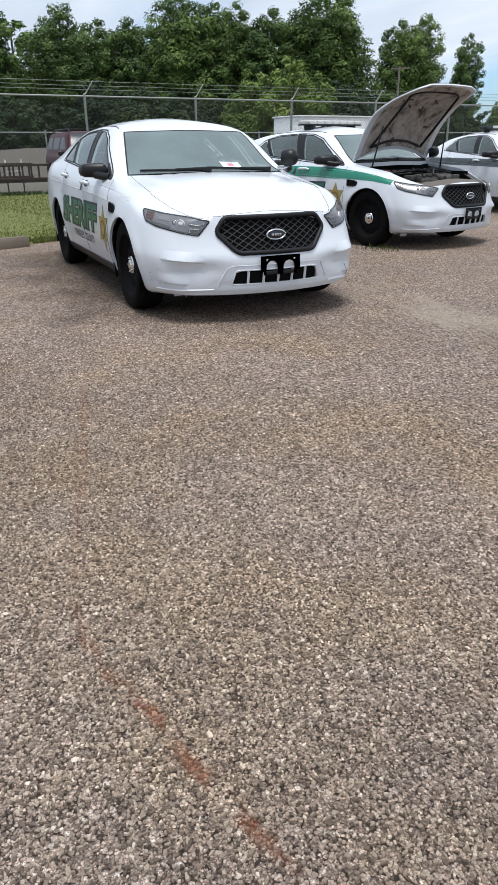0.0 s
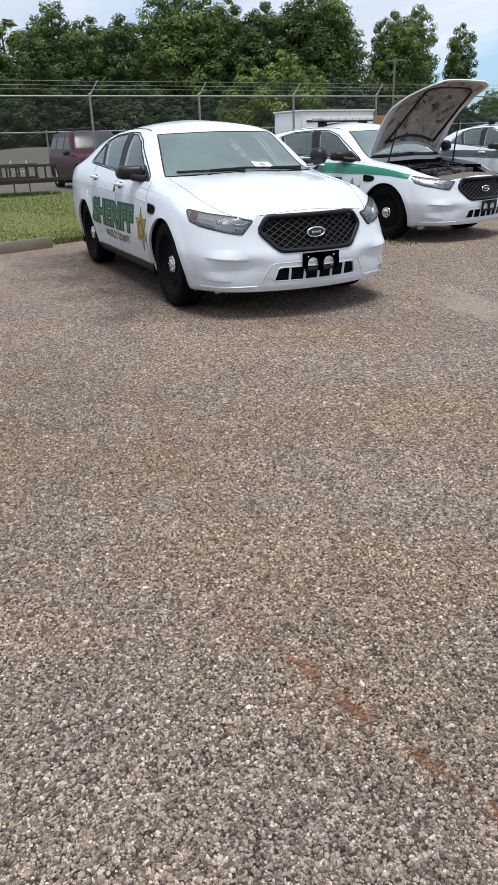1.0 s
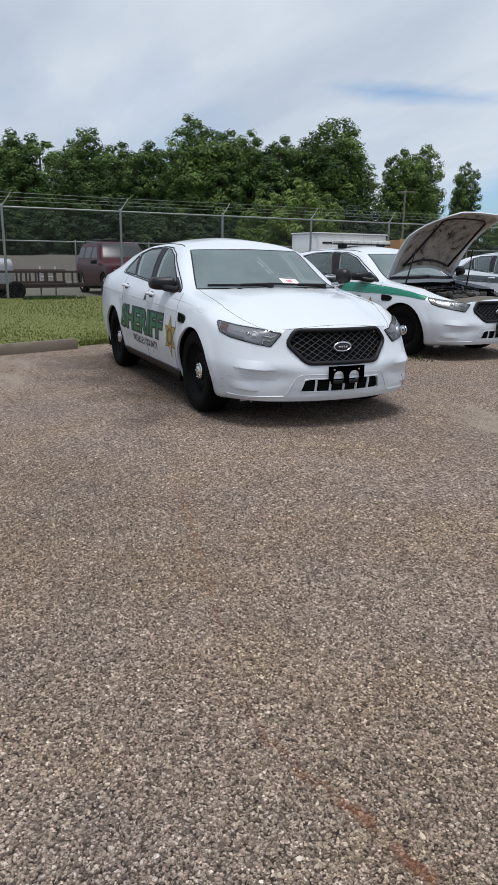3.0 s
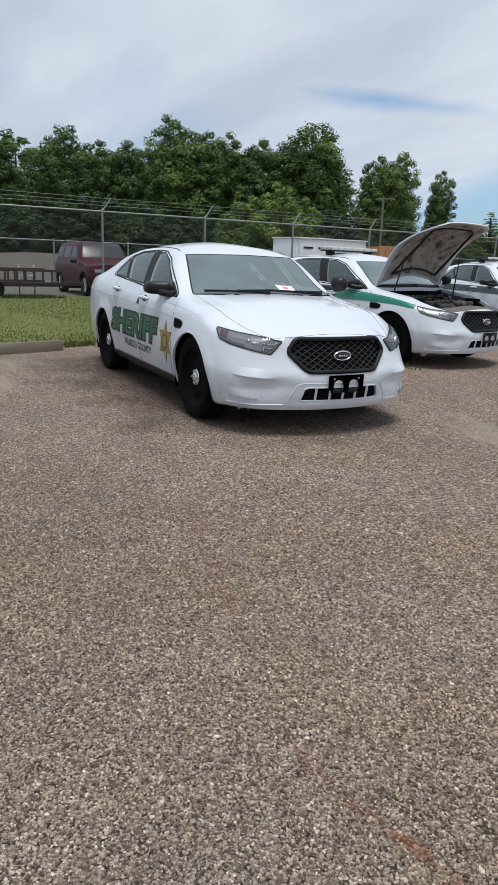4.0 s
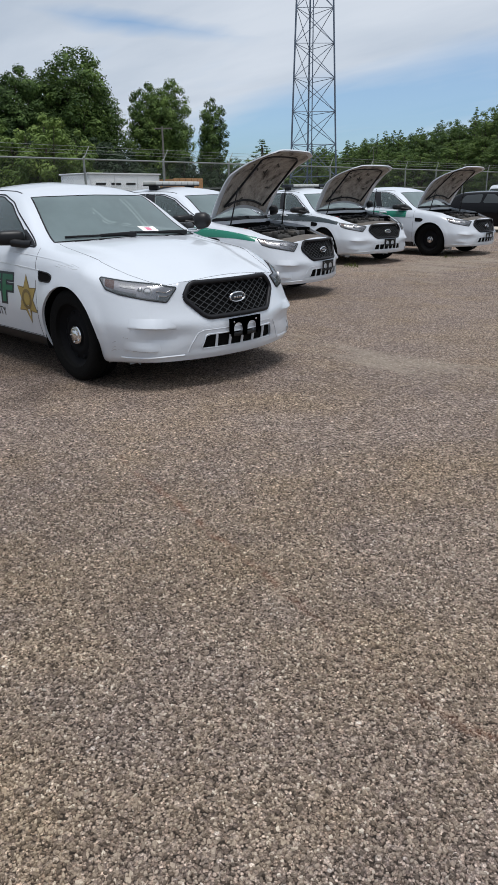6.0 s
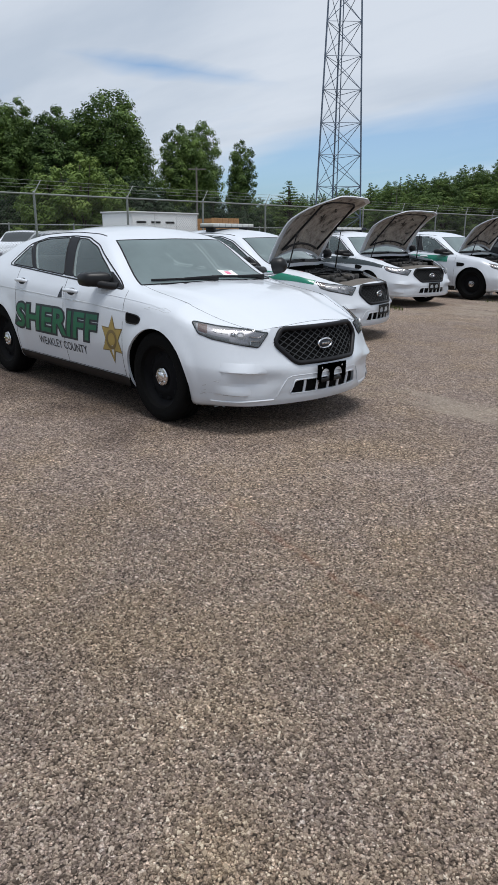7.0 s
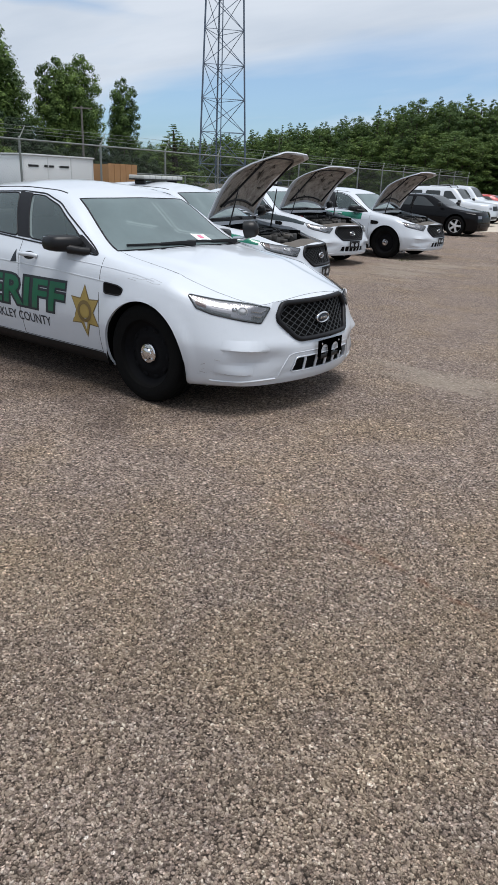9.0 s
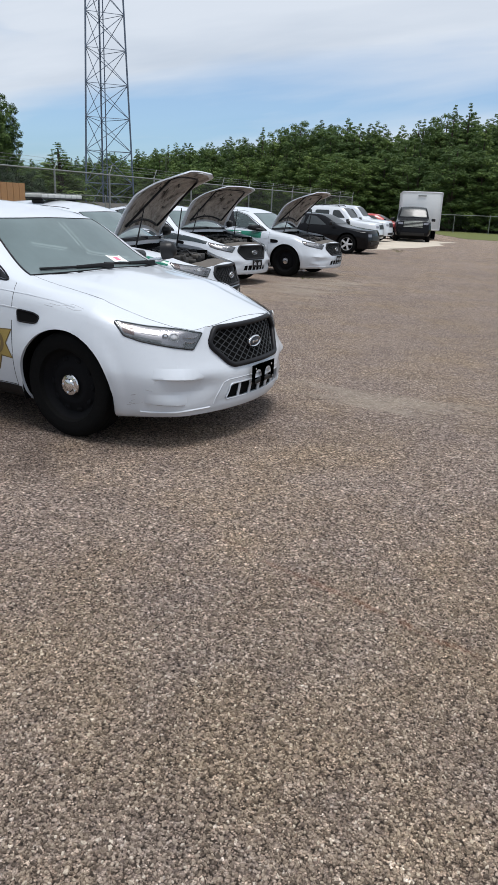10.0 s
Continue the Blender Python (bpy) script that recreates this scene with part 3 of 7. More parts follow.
    def mesh(self):
        """The skin as a bmesh, both halves, nose and tail closed."""
        bm = bmesh.new()
        for side in (1, -1):
            grid = [[bm.verts.new((p[0], side * max(p[1], 0.0), p[2])) for p in ring] for ring in self.v]
            for a, b in zip(grid, grid[1:]):
                for k in range(self.ring - 1):
                    q = (a[k], b[k], b[k + 1], a[k + 1])
                    bm.faces.new(q if side < 0 else q[::-1])
            half = (self.ring - 1) // 2
            for end, sgn in ((0, -1), (-1, 1)):
                ring = self.v[end]
                rows = 22
                cap = []
                for j in range(half + 1):
                    lo, hi = ring[j], ring[self.ring - 1 - j]
                    col = []
                    for r in range(rows + 1):
                        t = r / rows
                        y, z = lo[1] + (hi[1] - lo[1]) * t, lo[2] + (hi[2] - lo[2]) * t
                        if sgn > 0:
                            x = float(pchip(self.spec["nose"], z)) - self.spec.get("bow", 0.38) * y * y
                        else:
                            x = self.spec["rear"] + 0.16 * y * y + float(pchip(self.spec["tail"], z))
                        col.append(bm.verts.new((x, side * max(y, 0.0), z)))
                    cap.append(col)
                for a, b in zip(cap, cap[1:]):
                    for r in range(rows):
                        q = (a[r], b[r], b[r + 1], a[r + 1])
                        try:
                            bm.faces.new(q if (side * sgn > 0) else q[::-1])
                        except ValueError:
                            pass
        bmesh.ops.remove_doubles(bm, verts=bm.verts, dist=0.0006)
        for v in bm.verts:
            v.co = self.carve(*v.co)
        if self.spec.get("pressed"):
            corner = [v for v in bm.verts if v.co.x > 0.34 and 0.24 < v.co.z < 0.53 and 0.40 < abs(v.co.y) < 0.92]
            for _ in range(4):
                bmesh.ops.smooth_vert(bm, verts=corner, factor=0.5, use_axis_x=True, use_axis_y=True, use_axis_z=True)
        bmesh.ops.remove_doubles(bm, verts=bm.verts, dist=0.0006)
        bmesh.ops.recalc_face_normals(bm, faces=bm.faces)
        return bm

    def tree(self):
        bm = self.mesh()
        t = BVHTree.FromBMesh(bm)
        bm.free()
        return t


# ways of looking on to a skin: (u, v) -> a ray
def from_side(sign):
    return lambda u, v: (Vector((u, sign * 2.0, v)), Vector((0, -sign, 0)))


def from_front(u, v):
    return Vector((3.0, u, v)), Vector((-1, 0, 0))


def from_top(u, v):
    return Vector((v, u, 3.0)), Vector((0, 0, -1))


def from_corner(sign):
    """Looks at a front corner from ahead and outside; u runs outwards and back along the corner."""
    d = Vector((0.72, sign * 0.69, 0)).normalized()
    across = Vector((-d.y * sign, d.x * sign, 0))

    def f(u, v):
        c = Vector((0.50, sign * 0.72, v)) + across * u
        return c + d * 2, -d
    return f


def on_skin(tree, view, u, v, lift=0.0):
    o, d = view(u, v)
    hit, nor, _, _ = tree.ray_cast(o, d)
    if hit is None:
        hit, nor, _, _ = tree.find_nearest(o + d * 2.0)
    if nor.dot(d) > 0:
        nor = -nor
    return hit + nor * lift


def cut(bm, poly, coords, keep, tree=None):
    """Opens the skin inside a polygon; coords picks (u, v) of a point, keep says which faces count. Returns the rim's edges."""
    gone = [f for f in bm.faces if keep(f.calc_center_median(), f.normal) and inside(poly, *coords(f.calc_center_median()))]
    touched = {v for f in gone for v in f.verts}
    bmesh.ops.delete(bm, geom=gone, context="FACES")
    rim = [e for v in touched if v.is_valid for e in v.link_edges if e.is_boundary]
    fine = dense(poly, 0.008)
    arr = np.array(fine)
    for v in {v for e in rim for v in e.verts}:
        u, w = coords(v.co)
        k = int(np.argmin((arr[:, 0] - u) ** 2 + (arr[:, 1] - w) ** 2))
        nu, nw = fine[k]
        if (nu - u) ** 2 + (nw - w) ** 2 < 0.06**2:
            yield_co = coords_inverse(coords, v.co, nu, nw)
            if tree is not None and coords is not yz:
                o, d = from_side(1 if v.co.y > 0 else -1)(nu, nw) if coords is xz else from_top(nu, nw)
                hit = tree.ray_cast(o, d)[0]
                if hit is not None and (hit - yield_co).length < 0.12:
                    yield_co = hit
            v.co = yield_co
    return list(set(rim))


def xz(p):
    return p[0], p[2]


def yz(p):
    return p[1], p[2]


def yx(p):
    return p[1], p[0]


def coords_inverse(coords, co, u, w):
    if coords is xz:
        return Vector((u, co.y, w))
    if coords is yz:
        return Vector((co.x, u, w))
    return Vector((w, u, co.z))


def flange(bm, rim, way):
    """Turns a rim inwards to give the sheet its thickness."""
    out = bmesh.ops.extrude_edge_only(bm, edges=[e for e in rim if e.is_valid])
    for v in out["geom"]:
        if isinstance(v, bmesh.types.BMVert):
            v.co += way(v.co)


def patch(tree, view, cols, lift, thick=0.0):
    """A sheet on the skin; cols is a row of (u, v_low, v_high) from one end to the other."""
    bm = bmesh.new()
    rows = 10
    grid = []
    for u, lo, hi in cols:
        grid.append([bm.verts.new(on_skin(tree, view, u, lo + (hi - lo) * r / rows, lift)) for r in range(rows + 1)])
    for a, b in zip(grid, grid[1:]):
        for r in range(rows):
            bm.faces.new((a[r], b[r], b[r + 1], a[r + 1]))
    bmesh.ops.remove_doubles(bm, verts=bm.verts, dist=0.0004)
    bmesh.ops.recalc_face_normals(bm, faces=bm.faces)
    o, d = view(cols[len(cols) // 2][0], (cols[len(cols) // 2][1] + cols[len(cols) // 2][2]) / 2)
    if sum(f.normal.dot(d) * f.calc_area() for f in bm.faces) > 0:
        bmesh.ops.reverse_faces(bm, faces=bm.faces)
    if thick:
        bmesh.ops.solidify(bm, geom=bm.faces[:], thickness=thick)
    return bm


def spans(poly, n=40):
    """Columns (u, low, high) of a polygon that is single-valued in u."""
    us = [p[0] for p in poly]
    a, b = min(us), max(us)
    out = []
    for i in range(n + 1):
        u = a + (b - a) * (0.0005 + 0.999 * i / n)
        vs = []
        for (p, q), (r, s) in zip(poly, poly[1:] + poly[:1]):
            if (p <= u < r) or (r <= u < p):
                vs.append(q + (s - q) * (u - p) / (r - p))
        if len(vs) >= 2:
            out.append((u, min(vs), max(vs)))
    return out


def seam(tree, view, line, radius=0.004, lift=0.0, closed=False):
    bm = bmesh.new()
    pts = [on_skin(tree, view, u, v, lift) for u, v in dense(line, 0.03, closed)]
    tube(bm, pts, radius, 5, closed)
    return bm


def letters(text, size, shear=0.0, bold=0.0, align="CENTER"):
    """Built-in font as a flat mesh: x along the line, y up."""
    cu = bpy.data.curves.new("lettering", "FONT")
    cu.body, cu.size, cu.shear, cu.align_x, cu.offset, cu.resolution_u = text, size, shear, align, bold, 3
    ob = new("lettering", cu)
    dg = bpy.context.evaluated_depsgraph_get()
    me = bpy.data.meshes.new_from_object(ob.evaluated_get(dg))
    bm = bmesh.new()
    bm.from_mesh(me)
    bpy.data.objects.remove(ob)
    bpy.data.curves.remove(cu)
    bpy.data.meshes.remove(me)
    bmesh.ops.triangulate(bm, faces=bm.faces)
    long_edges = [e for e in bm.edges if e.calc_length() > 0.12]
    bmesh.ops.subdivide_edges(bm, edges=long_edges, cuts=2)
    bmesh.ops.triangulate(bm, faces=bm.faces)
    return bm


def sized(bm, width, height):
    """A flat mesh centred on its own middle and stretched to a width and height."""
    xs, ys = [v.co.x for v in bm.verts], [v.co.y for v in bm.verts]
    cx, cy, kx, ky = (min(xs) + max(xs)) / 2, (min(ys) + max(ys)) / 2, width / (max(xs) - min(xs)), height / (max(ys) - min(ys))
    for v in bm.verts:
        v.co.x, v.co.y = (v.co.x - cx) * kx, (v.co.y - cy) * ky
    return bm


def lay_on_side(bm, tree, sign, x, z, sx, sz, tilt, lift):
    """Lays a flat mesh on the side of a car, centred at (x, z)."""
    c, s = math.cos(radians(tilt)), math.sin(radians(tilt))
    along = 1 if sign < 0 else -1
    for v in bm.verts:
        a, b = v.co.x * sx, v.co.y * sz
        v.co = on_skin(tree, from_side(sign), x + along * (a * c - b * s), z + a * s + b * c, lift)
    return bm


# ---- the patrol saloon ----
SALOON = dict(
    rear=-4.15, front=0.97, nose_narrow=0.755, bow=0.38, soft=0.8, pressed=True,
    nose=[(0.15, 0.88), (0.235, 0.955), (0.34, 0.985), (0.455, 0.992), (0.50, 0.985), (0.56, 0.955), (0.66, 0.915), (0.77, 0.882), (0.80, 0.862), (0.9, 0.80)],
    tail=[(0.2, 0.12), (0.35, 0.0), (0.7, 0.0), (0.95, 0.05), (1.1, 0.12)],
    rails=[
        ([(-4.15, 0), (1, 0)], [(-4.15, 0.30), (-3.3, 0.21), (0.3, 0.20), (0.97, 0.225)]),
        ([(-4.15, 0.72), (-3.2, 0.80), (0.2, 0.82), (0.97, 0.86)], [(-4.15, 0.29), (-3.3, 0.20), (0.2, 0.19), (0.97, 0.225)]),
        ([(-4.15, 0.80), (-3.2, 0.905), (0.2, 0.90), (0.97, 0.925)], [(-4.15, 0.37), (-3.2, 0.27), (0.2, 0.26), (0.97, 0.30)]),
        ([(-4.15, 0.86), (-3.2, 0.955), (-1.5, 0.962), (0.2, 0.962), (0.97, 0.955)], [(-4.15, 0.62), (-2, 0.58), (0.97, 0.52)]),
        ([(-4.15, 0.84), (-3.2, 0.935), (-1.5, 0.94), (0.2, 0.925), (0.97, 0.90)], [(-4.15, 0.92), (-3.2, 0.945), (-2, 0.92), (-0.5, 0.89), (0.2, 0.85), (0.6, 0.80), (0.97, 0.68)]),
        ([(-4.15, 0.77), (-3.2, 0.875), (-1.5, 0.885), (-0.5, 0.872), (0.2, 0.83), (0.97, 0.76)], [(-4.15, 1.04), (-3.3, 1.105), (-2.0, 1.07), (-0.9, 1.035), (-0.5, 1.01), (0.2, 0.925), (0.6, 0.855), (0.97, 0.765)]),
        ([(-4.15, 0.66), (-3.5, 0.68), (-2.9, 0.615), (-1.7, 0.60), (-1.154, 0.635), (-0.525, 0.80), (-0.3, 0.76), (0.2, 0.69), (0.97, 0.56)], [(-4.15, 1.05), (-3.9, 1.10), (-3.5, 1.15), (-2.85, 1.375), (-2.3, 1.44), (-1.75, 1.457), (-1.35, 1.447), (-1.154, 1.415), (-0.525, 1.055), (-0.35, 1.02), (0.2, 0.95), (0.6, 0.87), (0.97, 0.782)]),
        ([(-4.15, 0), (1, 0)], [(-4.15, 1.06), (-4.0, 1.115), (-3.5, 1.165), (-2.75, 1.455), (-2.3, 1.518), (-1.8, 1.542), (-1.3, 1.512), (-1.07, 1.455), (-0.30, 1.052), (0.0, 1.022), (0.4, 0.945), (0.75, 0.855), (0.97, 0.79)]),
    ],
)


def hood_edge(y):
    """Front and rear limits in x of the bonnet at a distance y from the middle."""
    y = abs(y)
    side = 0.815 - 0.565 * (max(0.0, y - 0.45) / 0.30) ** 2.2
    return -0.325 - 0.135 * (y / 0.74) ** 2, min(0.868 - 0.36 * y * y, side)


HOOD_Y = 0.752
HOOD_COLS = [(y, *hood_edge(y)) for y in [-HOOD_Y + 2 * HOOD_Y * i / 44 for i in range(45)]]
HOOD_RING = [(u, hi) for u, lo, hi in HOOD_COLS] + [(u, lo) for u, lo, hi in HOOD_COLS[::-1]]

FRONT_WINDOW = rounded([(-0.66, 1.048), (-1.375, 1.085), (-1.585, 1.415), (-1.40, 1.408), (-1.16, 1.345), (-0.91, 1.205)], 0.045)
REAR_WINDOW = rounded([(-1.535, 1.092), (-2.12, 1.125), (-2.40, 1.362), (-2.20, 1.402), (-1.755, 1.42)], 0.045)
QUARTER_WINDOW = rounded([(-2.19, 1.13), (-2.66, 1.155), (-2.455, 1.340)], 0.03)


def shield_columns(lo_x, hi_x, half_lo, half_hi, bow_lo, bow_hi, n=36):
    """A screen seen from above as lines across: (t, ...) with the half width growing from top to bottom."""
    rows = []
    for r in range(15):
        t = r / 14
        half = half_lo + (half_hi - half_lo) * t
        row = []
        for k in range(n + 1):
            y = half * (2 * k / n - 1)
            xl, xh = lo_x - bow_lo * (y / half_lo) ** 2, hi_x - bow_hi * (y / half_hi) ** 2
            row.append((y, xl + (xh - xl) * t))
        rows.append(row)
    return rows


def sheet_rows(tree, rows, lift):
    bm = bmesh.new()
    grid = [[bm.verts.new(on_skin(tree, from_top, u, v, lift)) for u, v in row] for row in rows]
    for a, b in zip(grid, grid[1:]):
        for k in range(len(a) - 1):
            bm.faces.new((a[k], a[k + 1], b[k + 1], b[k]))
    bmesh.ops.recalc_face_normals(bm, faces=bm.faces)
    if sum(f.normal.z for f in bm.faces) < 0:
        bmesh.ops.reverse_faces(bm, faces=bm.faces)
    return bm


def ring_of(rows):
    return [rows[0][k] for k in range(len(rows[0]))] + [r[-1] for r in rows[1:]] + rows[-1][::-1][1:] + [r[0] for r in rows[::-1][1:-1]]


WINDSHIELD = shield_columns(-0.355, -0.965, 0.735, 0.585, 0.11, 0.095)
BACKLIGHT = shield_columns(-2.86, -3.42, 0.56, 0.62, -0.02, -0.03)

GRILLE = [(-0.455, 0.680), (-0.385, 0.780), (0.385, 0.780), (0.455, 0.680), (0.315, 0.530), (-0.315, 0.530)]
LOWER_GRILLE = rounded([(-0.37, 0.302), (-0.34, 0.408), (0.34, 0.408), (0.37, 0.302)], 0.02)


def arch(cx, r=0.398):
    return [(cx + r * math.cos(a), 0.352 + r * math.sin(a)) for a in np.linspace(-0.62, math.pi + 0.62, 40)] + [(cx - r * 0.83, 0.1), (cx + r * 0.83, 0.1)]


TREE = Shell(SALOON).tree()


def saloon_body():
    bm = Shell(SALOON).mesh()
    for cx in (0.0, -2.868):
        for sg in (1, -1):
            rim = cut(bm, arch(cx), xz, lambda c, nn, sg=sg: c.y * sg > 0.5, TREE)
            flange(bm, rim, lambda co, sg=sg, cx=cx: Vector((0.0, -sg * 0.022, 0.0)))
    for poly in (FRONT_WINDOW, REAR_WINDOW, QUARTER_WINDOW):
        for sg in (1, -1):
            rim = cut(bm, poly, xz, lambda c, nn, sg=sg: c.y * sg > 0.3 and abs(nn.y) > 0.2, TREE)
            flange(bm, rim, lambda co, sg=sg: Vector((0, -sg * 0.025, -0.005)))
    for rows in (WINDSHIELD, BACKLIGHT):
        rim = cut(bm, ring_of(rows), yx, lambda c, nn: nn.z > 0.2, TREE)
        flange(bm, rim, lambda co: Vector((0, 0, -0.03)))
    rim = cut(bm, GRILLE, yz, lambda c, nn: c.x > 0.6 and nn.x > 0.3)
    flange(bm, rim, lambda co: Vector((-0.022, 0, 0)))
    rim = cut(bm, LOWER_GRILLE, yz, lambda c, nn: c.x > 0.6 and nn.x > 0.3)
    flange(bm, rim, lambda co: Vector((-0.022, 0, 0)))
    rim = cut(bm, HOOD_RING, yx, lambda c, nn: nn.z > 0.2 and c.x > -0.62, TREE)
    flange(bm, rim, lambda co: Vector((0, 0, -0.05)))
    # the four door skins, below the window line
    doors = {}
    for sg in (-1, 1):
        for co, no in (((-0.45, 0, 0), (1, 0, 0)), ((-1.4475, 0, 0), (1, 0, 0)), ((-2.445, 0, 0), (1, 0, 0)), ((0, 0, 0.305), (0, 0, 1)), ((-0.66, 0, 1.024), (0.053, 0, 1))):
            side = [f for f in bm.faces if f.calc_center_median().y * sg > 0.6 and f.calc_center_median().z < 1.15]
            near = {e for f in side for e in f.edges} | {v for f in side for v in f.verts}
            bmesh.ops.bisect_plane(bm, geom=side + list(near), dist=0.0004, plane_co=co, plane_no=no)
    bm.normal_update()
    for sg in (-1, 1):
        for name, x0, x1 in (("front_door", -1.4475, -0.45), ("rear_door", -2.445, -1.4475)):
            skin = []
            for f in bm.faces:
                c = f.calc_center_median()
                if c.y * sg > 0.6 and x0 < c.x < x1 and 0.305 < c.z < 1.024 - 0.053 * (c.x + 0.66):
                    skin.append(f)
            index, verts, normals = {}, [], []
            for f in skin:
                for v in f.verts:
                    if v not in index:
                        index[v] = len(verts)
                        verts.append(v.co.copy())
                        normals.append(v.normal.copy())
            me = bpy.data.meshes.new(name)
            me.from_pydata(verts, [], [[index[v] for v in f.verts] for f in skin])
            me.shade_smooth()
            me.normals_split_custom_set_from_vertices(normals)
            me.materials.append(WHITE)
            doors[name, sg] = me
            bmesh.ops.delete(bm, geom=skin, context="FACES")
    me = bpy.data.meshes.new("body")
    bm.normal_update()
    bm.to_mesh(me)
    bm.free()
    me.shade_smooth()
    me.set_sharp_from_angle(angle=radians(38))
    me.materials.append(WHITE)
    return me, doors


BODY, DOORS = saloon_body()


def link(name, me, parent, m=None, label=""):
    ob = new(name, me)
    ob.parent = parent
    if m is not None:
        ob.matrix_local = m
    return tagged(ob, label)


def tyre_mesh():
    bm = bmesh.new()
    lathe(bm, [(0.235, -0.085), (0.25, -0.112), (0.30, -0.122), (0.338, -0.115), (0.357, -0.095), (0.3635, -0.06), (0.358, -0.056), (0.358, -0.048), (0.364, -0.044), (0.3645, -0.008), (0.358, -0.005), (0.358, 0.005), (0.3645, 0.008), (0.364, 0.044), (0.358, 0.048), (0.358, 0.056), (0.3635, 0.06), (0.357, 0.095), (0.338, 0.115), (0.30, 0.122), (0.25, 0.112), (0.235, 0.085)], seg=56)
    bmesh.ops.recalc_face_normals(bm, faces=bm.faces)
    me = bpy.data.meshes.new("tyre")
    bm.to_mesh(me)
    bm.free()
    me.materials.append(RUBBER)
    me.shade_smooth()
    me.set_sharp_from_angle(angle=radians(40))
    return me


def rim_mesh():
    """Pressed black steel wheel with a ring of oval hand holes; the face looks along -y."""
    bm = bmesh.new()
    lathe(bm, [(0.242, 0.09), (0.232, 0.06), (0.225, 0.0), (0.228, -0.06), (0.243, -0.098), (0.250, -0.102), (0.246, -0.094), (0.232, -0.080), (0.218, -0.056), (0.196, -0.040), (0.17, -0.046), (0.14, -0.062), (0.115, -0.066), (0.10, -0.056), (0.06, -0.05), (0.0, -0.05)], seg=60)
    bmesh.ops.remove_doubles(bm, verts=bm.verts, dist=0.0005)
    bmesh.ops.recalc_face_normals(bm, faces=bm.faces)
    for k in range(10):
        a = 2 * math.pi * k / 10
        mm = Matrix.Rotation(a, 4, "Y") @ Matrix.Translation((0.176, -0.05, 0)) @ Matrix.Diagonal((0.016, 0.006, 0.026, 1))
        bmesh.ops.create_icosphere(bm, subdivisions=2, radius=1.0, matrix=mm)
    me = bpy.data.meshes.new("rim")
    bm.to_mesh(me)
    bm.free()
    me.materials.append(STEEL_BLACK)
    me.shade_smooth()
    me.set_sharp_from_angle(angle=radians(45))
    return me


def cap_mesh():
    bm = bmesh.new()
    lathe(bm, [(0.074, -0.05), (0.074, -0.074), (0.068, -0.082), (0.045, -0.086), (0.040, -0.094), (0.022, -0.100), (0.0, -0.101)], seg=28)
    bmesh.ops.remove_doubles(bm, verts=bm.verts, dist=0.0005)
    for k in range(5):
        a = 2 * math.pi * (k + 0.5) / 5
        mm = Matrix.Translation((0.056 * math.cos(a), -0.083, 0.056 * math.sin(a))) @ Matrix.Diagonal((0.010, 0.014, 0.010, 1))
        bmesh.ops.create_icosphere(bm, subdivisions=1, radius=1.0, matrix=mm)
    bmesh.ops.recalc_face_normals(bm, faces=bm.faces)
    me = bpy.data.meshes.new("hub_cap")
    bm.to_mesh(me)
    bm.free()
    me.materials.append(CHROME)
    me.shade_smooth()
    me.set_sharp_from_angle(angle=radians(35))
    return me


TYRE, RIM, CAP = tyre_mesh(), rim_mesh(), cap_mesh()


def add_wheels(car, base=-2.868, half=0.815, steer=0.0, rim=None, cap=None, scale=1.0):
    for cx in (0.0, base):
        for sg in (1, -1):
            hub = new("wheel", TYRE)
            hub.name = "wheel"
            hub.parent = car
            turn = Matrix.Rotation(math.pi if sg > 0 else 0, 4, "Z")
            st = Matrix.Rotation(radians(steer), 4, "Z") if cx == 0.0 else Matrix()
            hub.matrix_local = Matrix.Translation((cx, sg * half, 0.3645 * scale)) @ st @ turn @ Matrix.Diagonal((scale, 1, scale, 1))
            link("rim", rim or RIM, hub)
            if cap is not False:
                link("hub_cap", cap or CAP, hub, None, "chrome hub cap")
    return car


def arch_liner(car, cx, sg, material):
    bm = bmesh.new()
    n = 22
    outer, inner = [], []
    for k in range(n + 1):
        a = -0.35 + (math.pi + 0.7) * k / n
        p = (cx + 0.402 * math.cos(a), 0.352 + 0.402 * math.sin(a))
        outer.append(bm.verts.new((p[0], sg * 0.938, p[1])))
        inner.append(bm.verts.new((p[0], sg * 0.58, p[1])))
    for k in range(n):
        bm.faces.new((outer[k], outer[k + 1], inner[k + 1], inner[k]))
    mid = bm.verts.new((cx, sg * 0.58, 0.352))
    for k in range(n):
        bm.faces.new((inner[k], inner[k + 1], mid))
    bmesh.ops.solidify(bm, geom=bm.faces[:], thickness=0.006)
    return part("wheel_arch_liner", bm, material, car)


def six_point_star(r1, r2):
    bm = bmesh.new()
    vs = []
    for k in range(12):
        a = math.pi / 2 + k * math.pi / 6
        r = r1 if k % 2 == 0 else r2
        vs.append(bm.verts.new((r * math.cos(a) * 0.90, r * math.sin(a), 0)))
    c = bm.verts.new((0, 0, 0))
    for k in range(12):
        bm.faces.new((c, vs[k], vs[(k + 1) % 12]))
    return bm


def disc(r, seg=24):
    bm = bmesh.new()
    bmesh.ops.create_circle(bm, cap_ends=True, segments=seg, radius=r)
    return bm


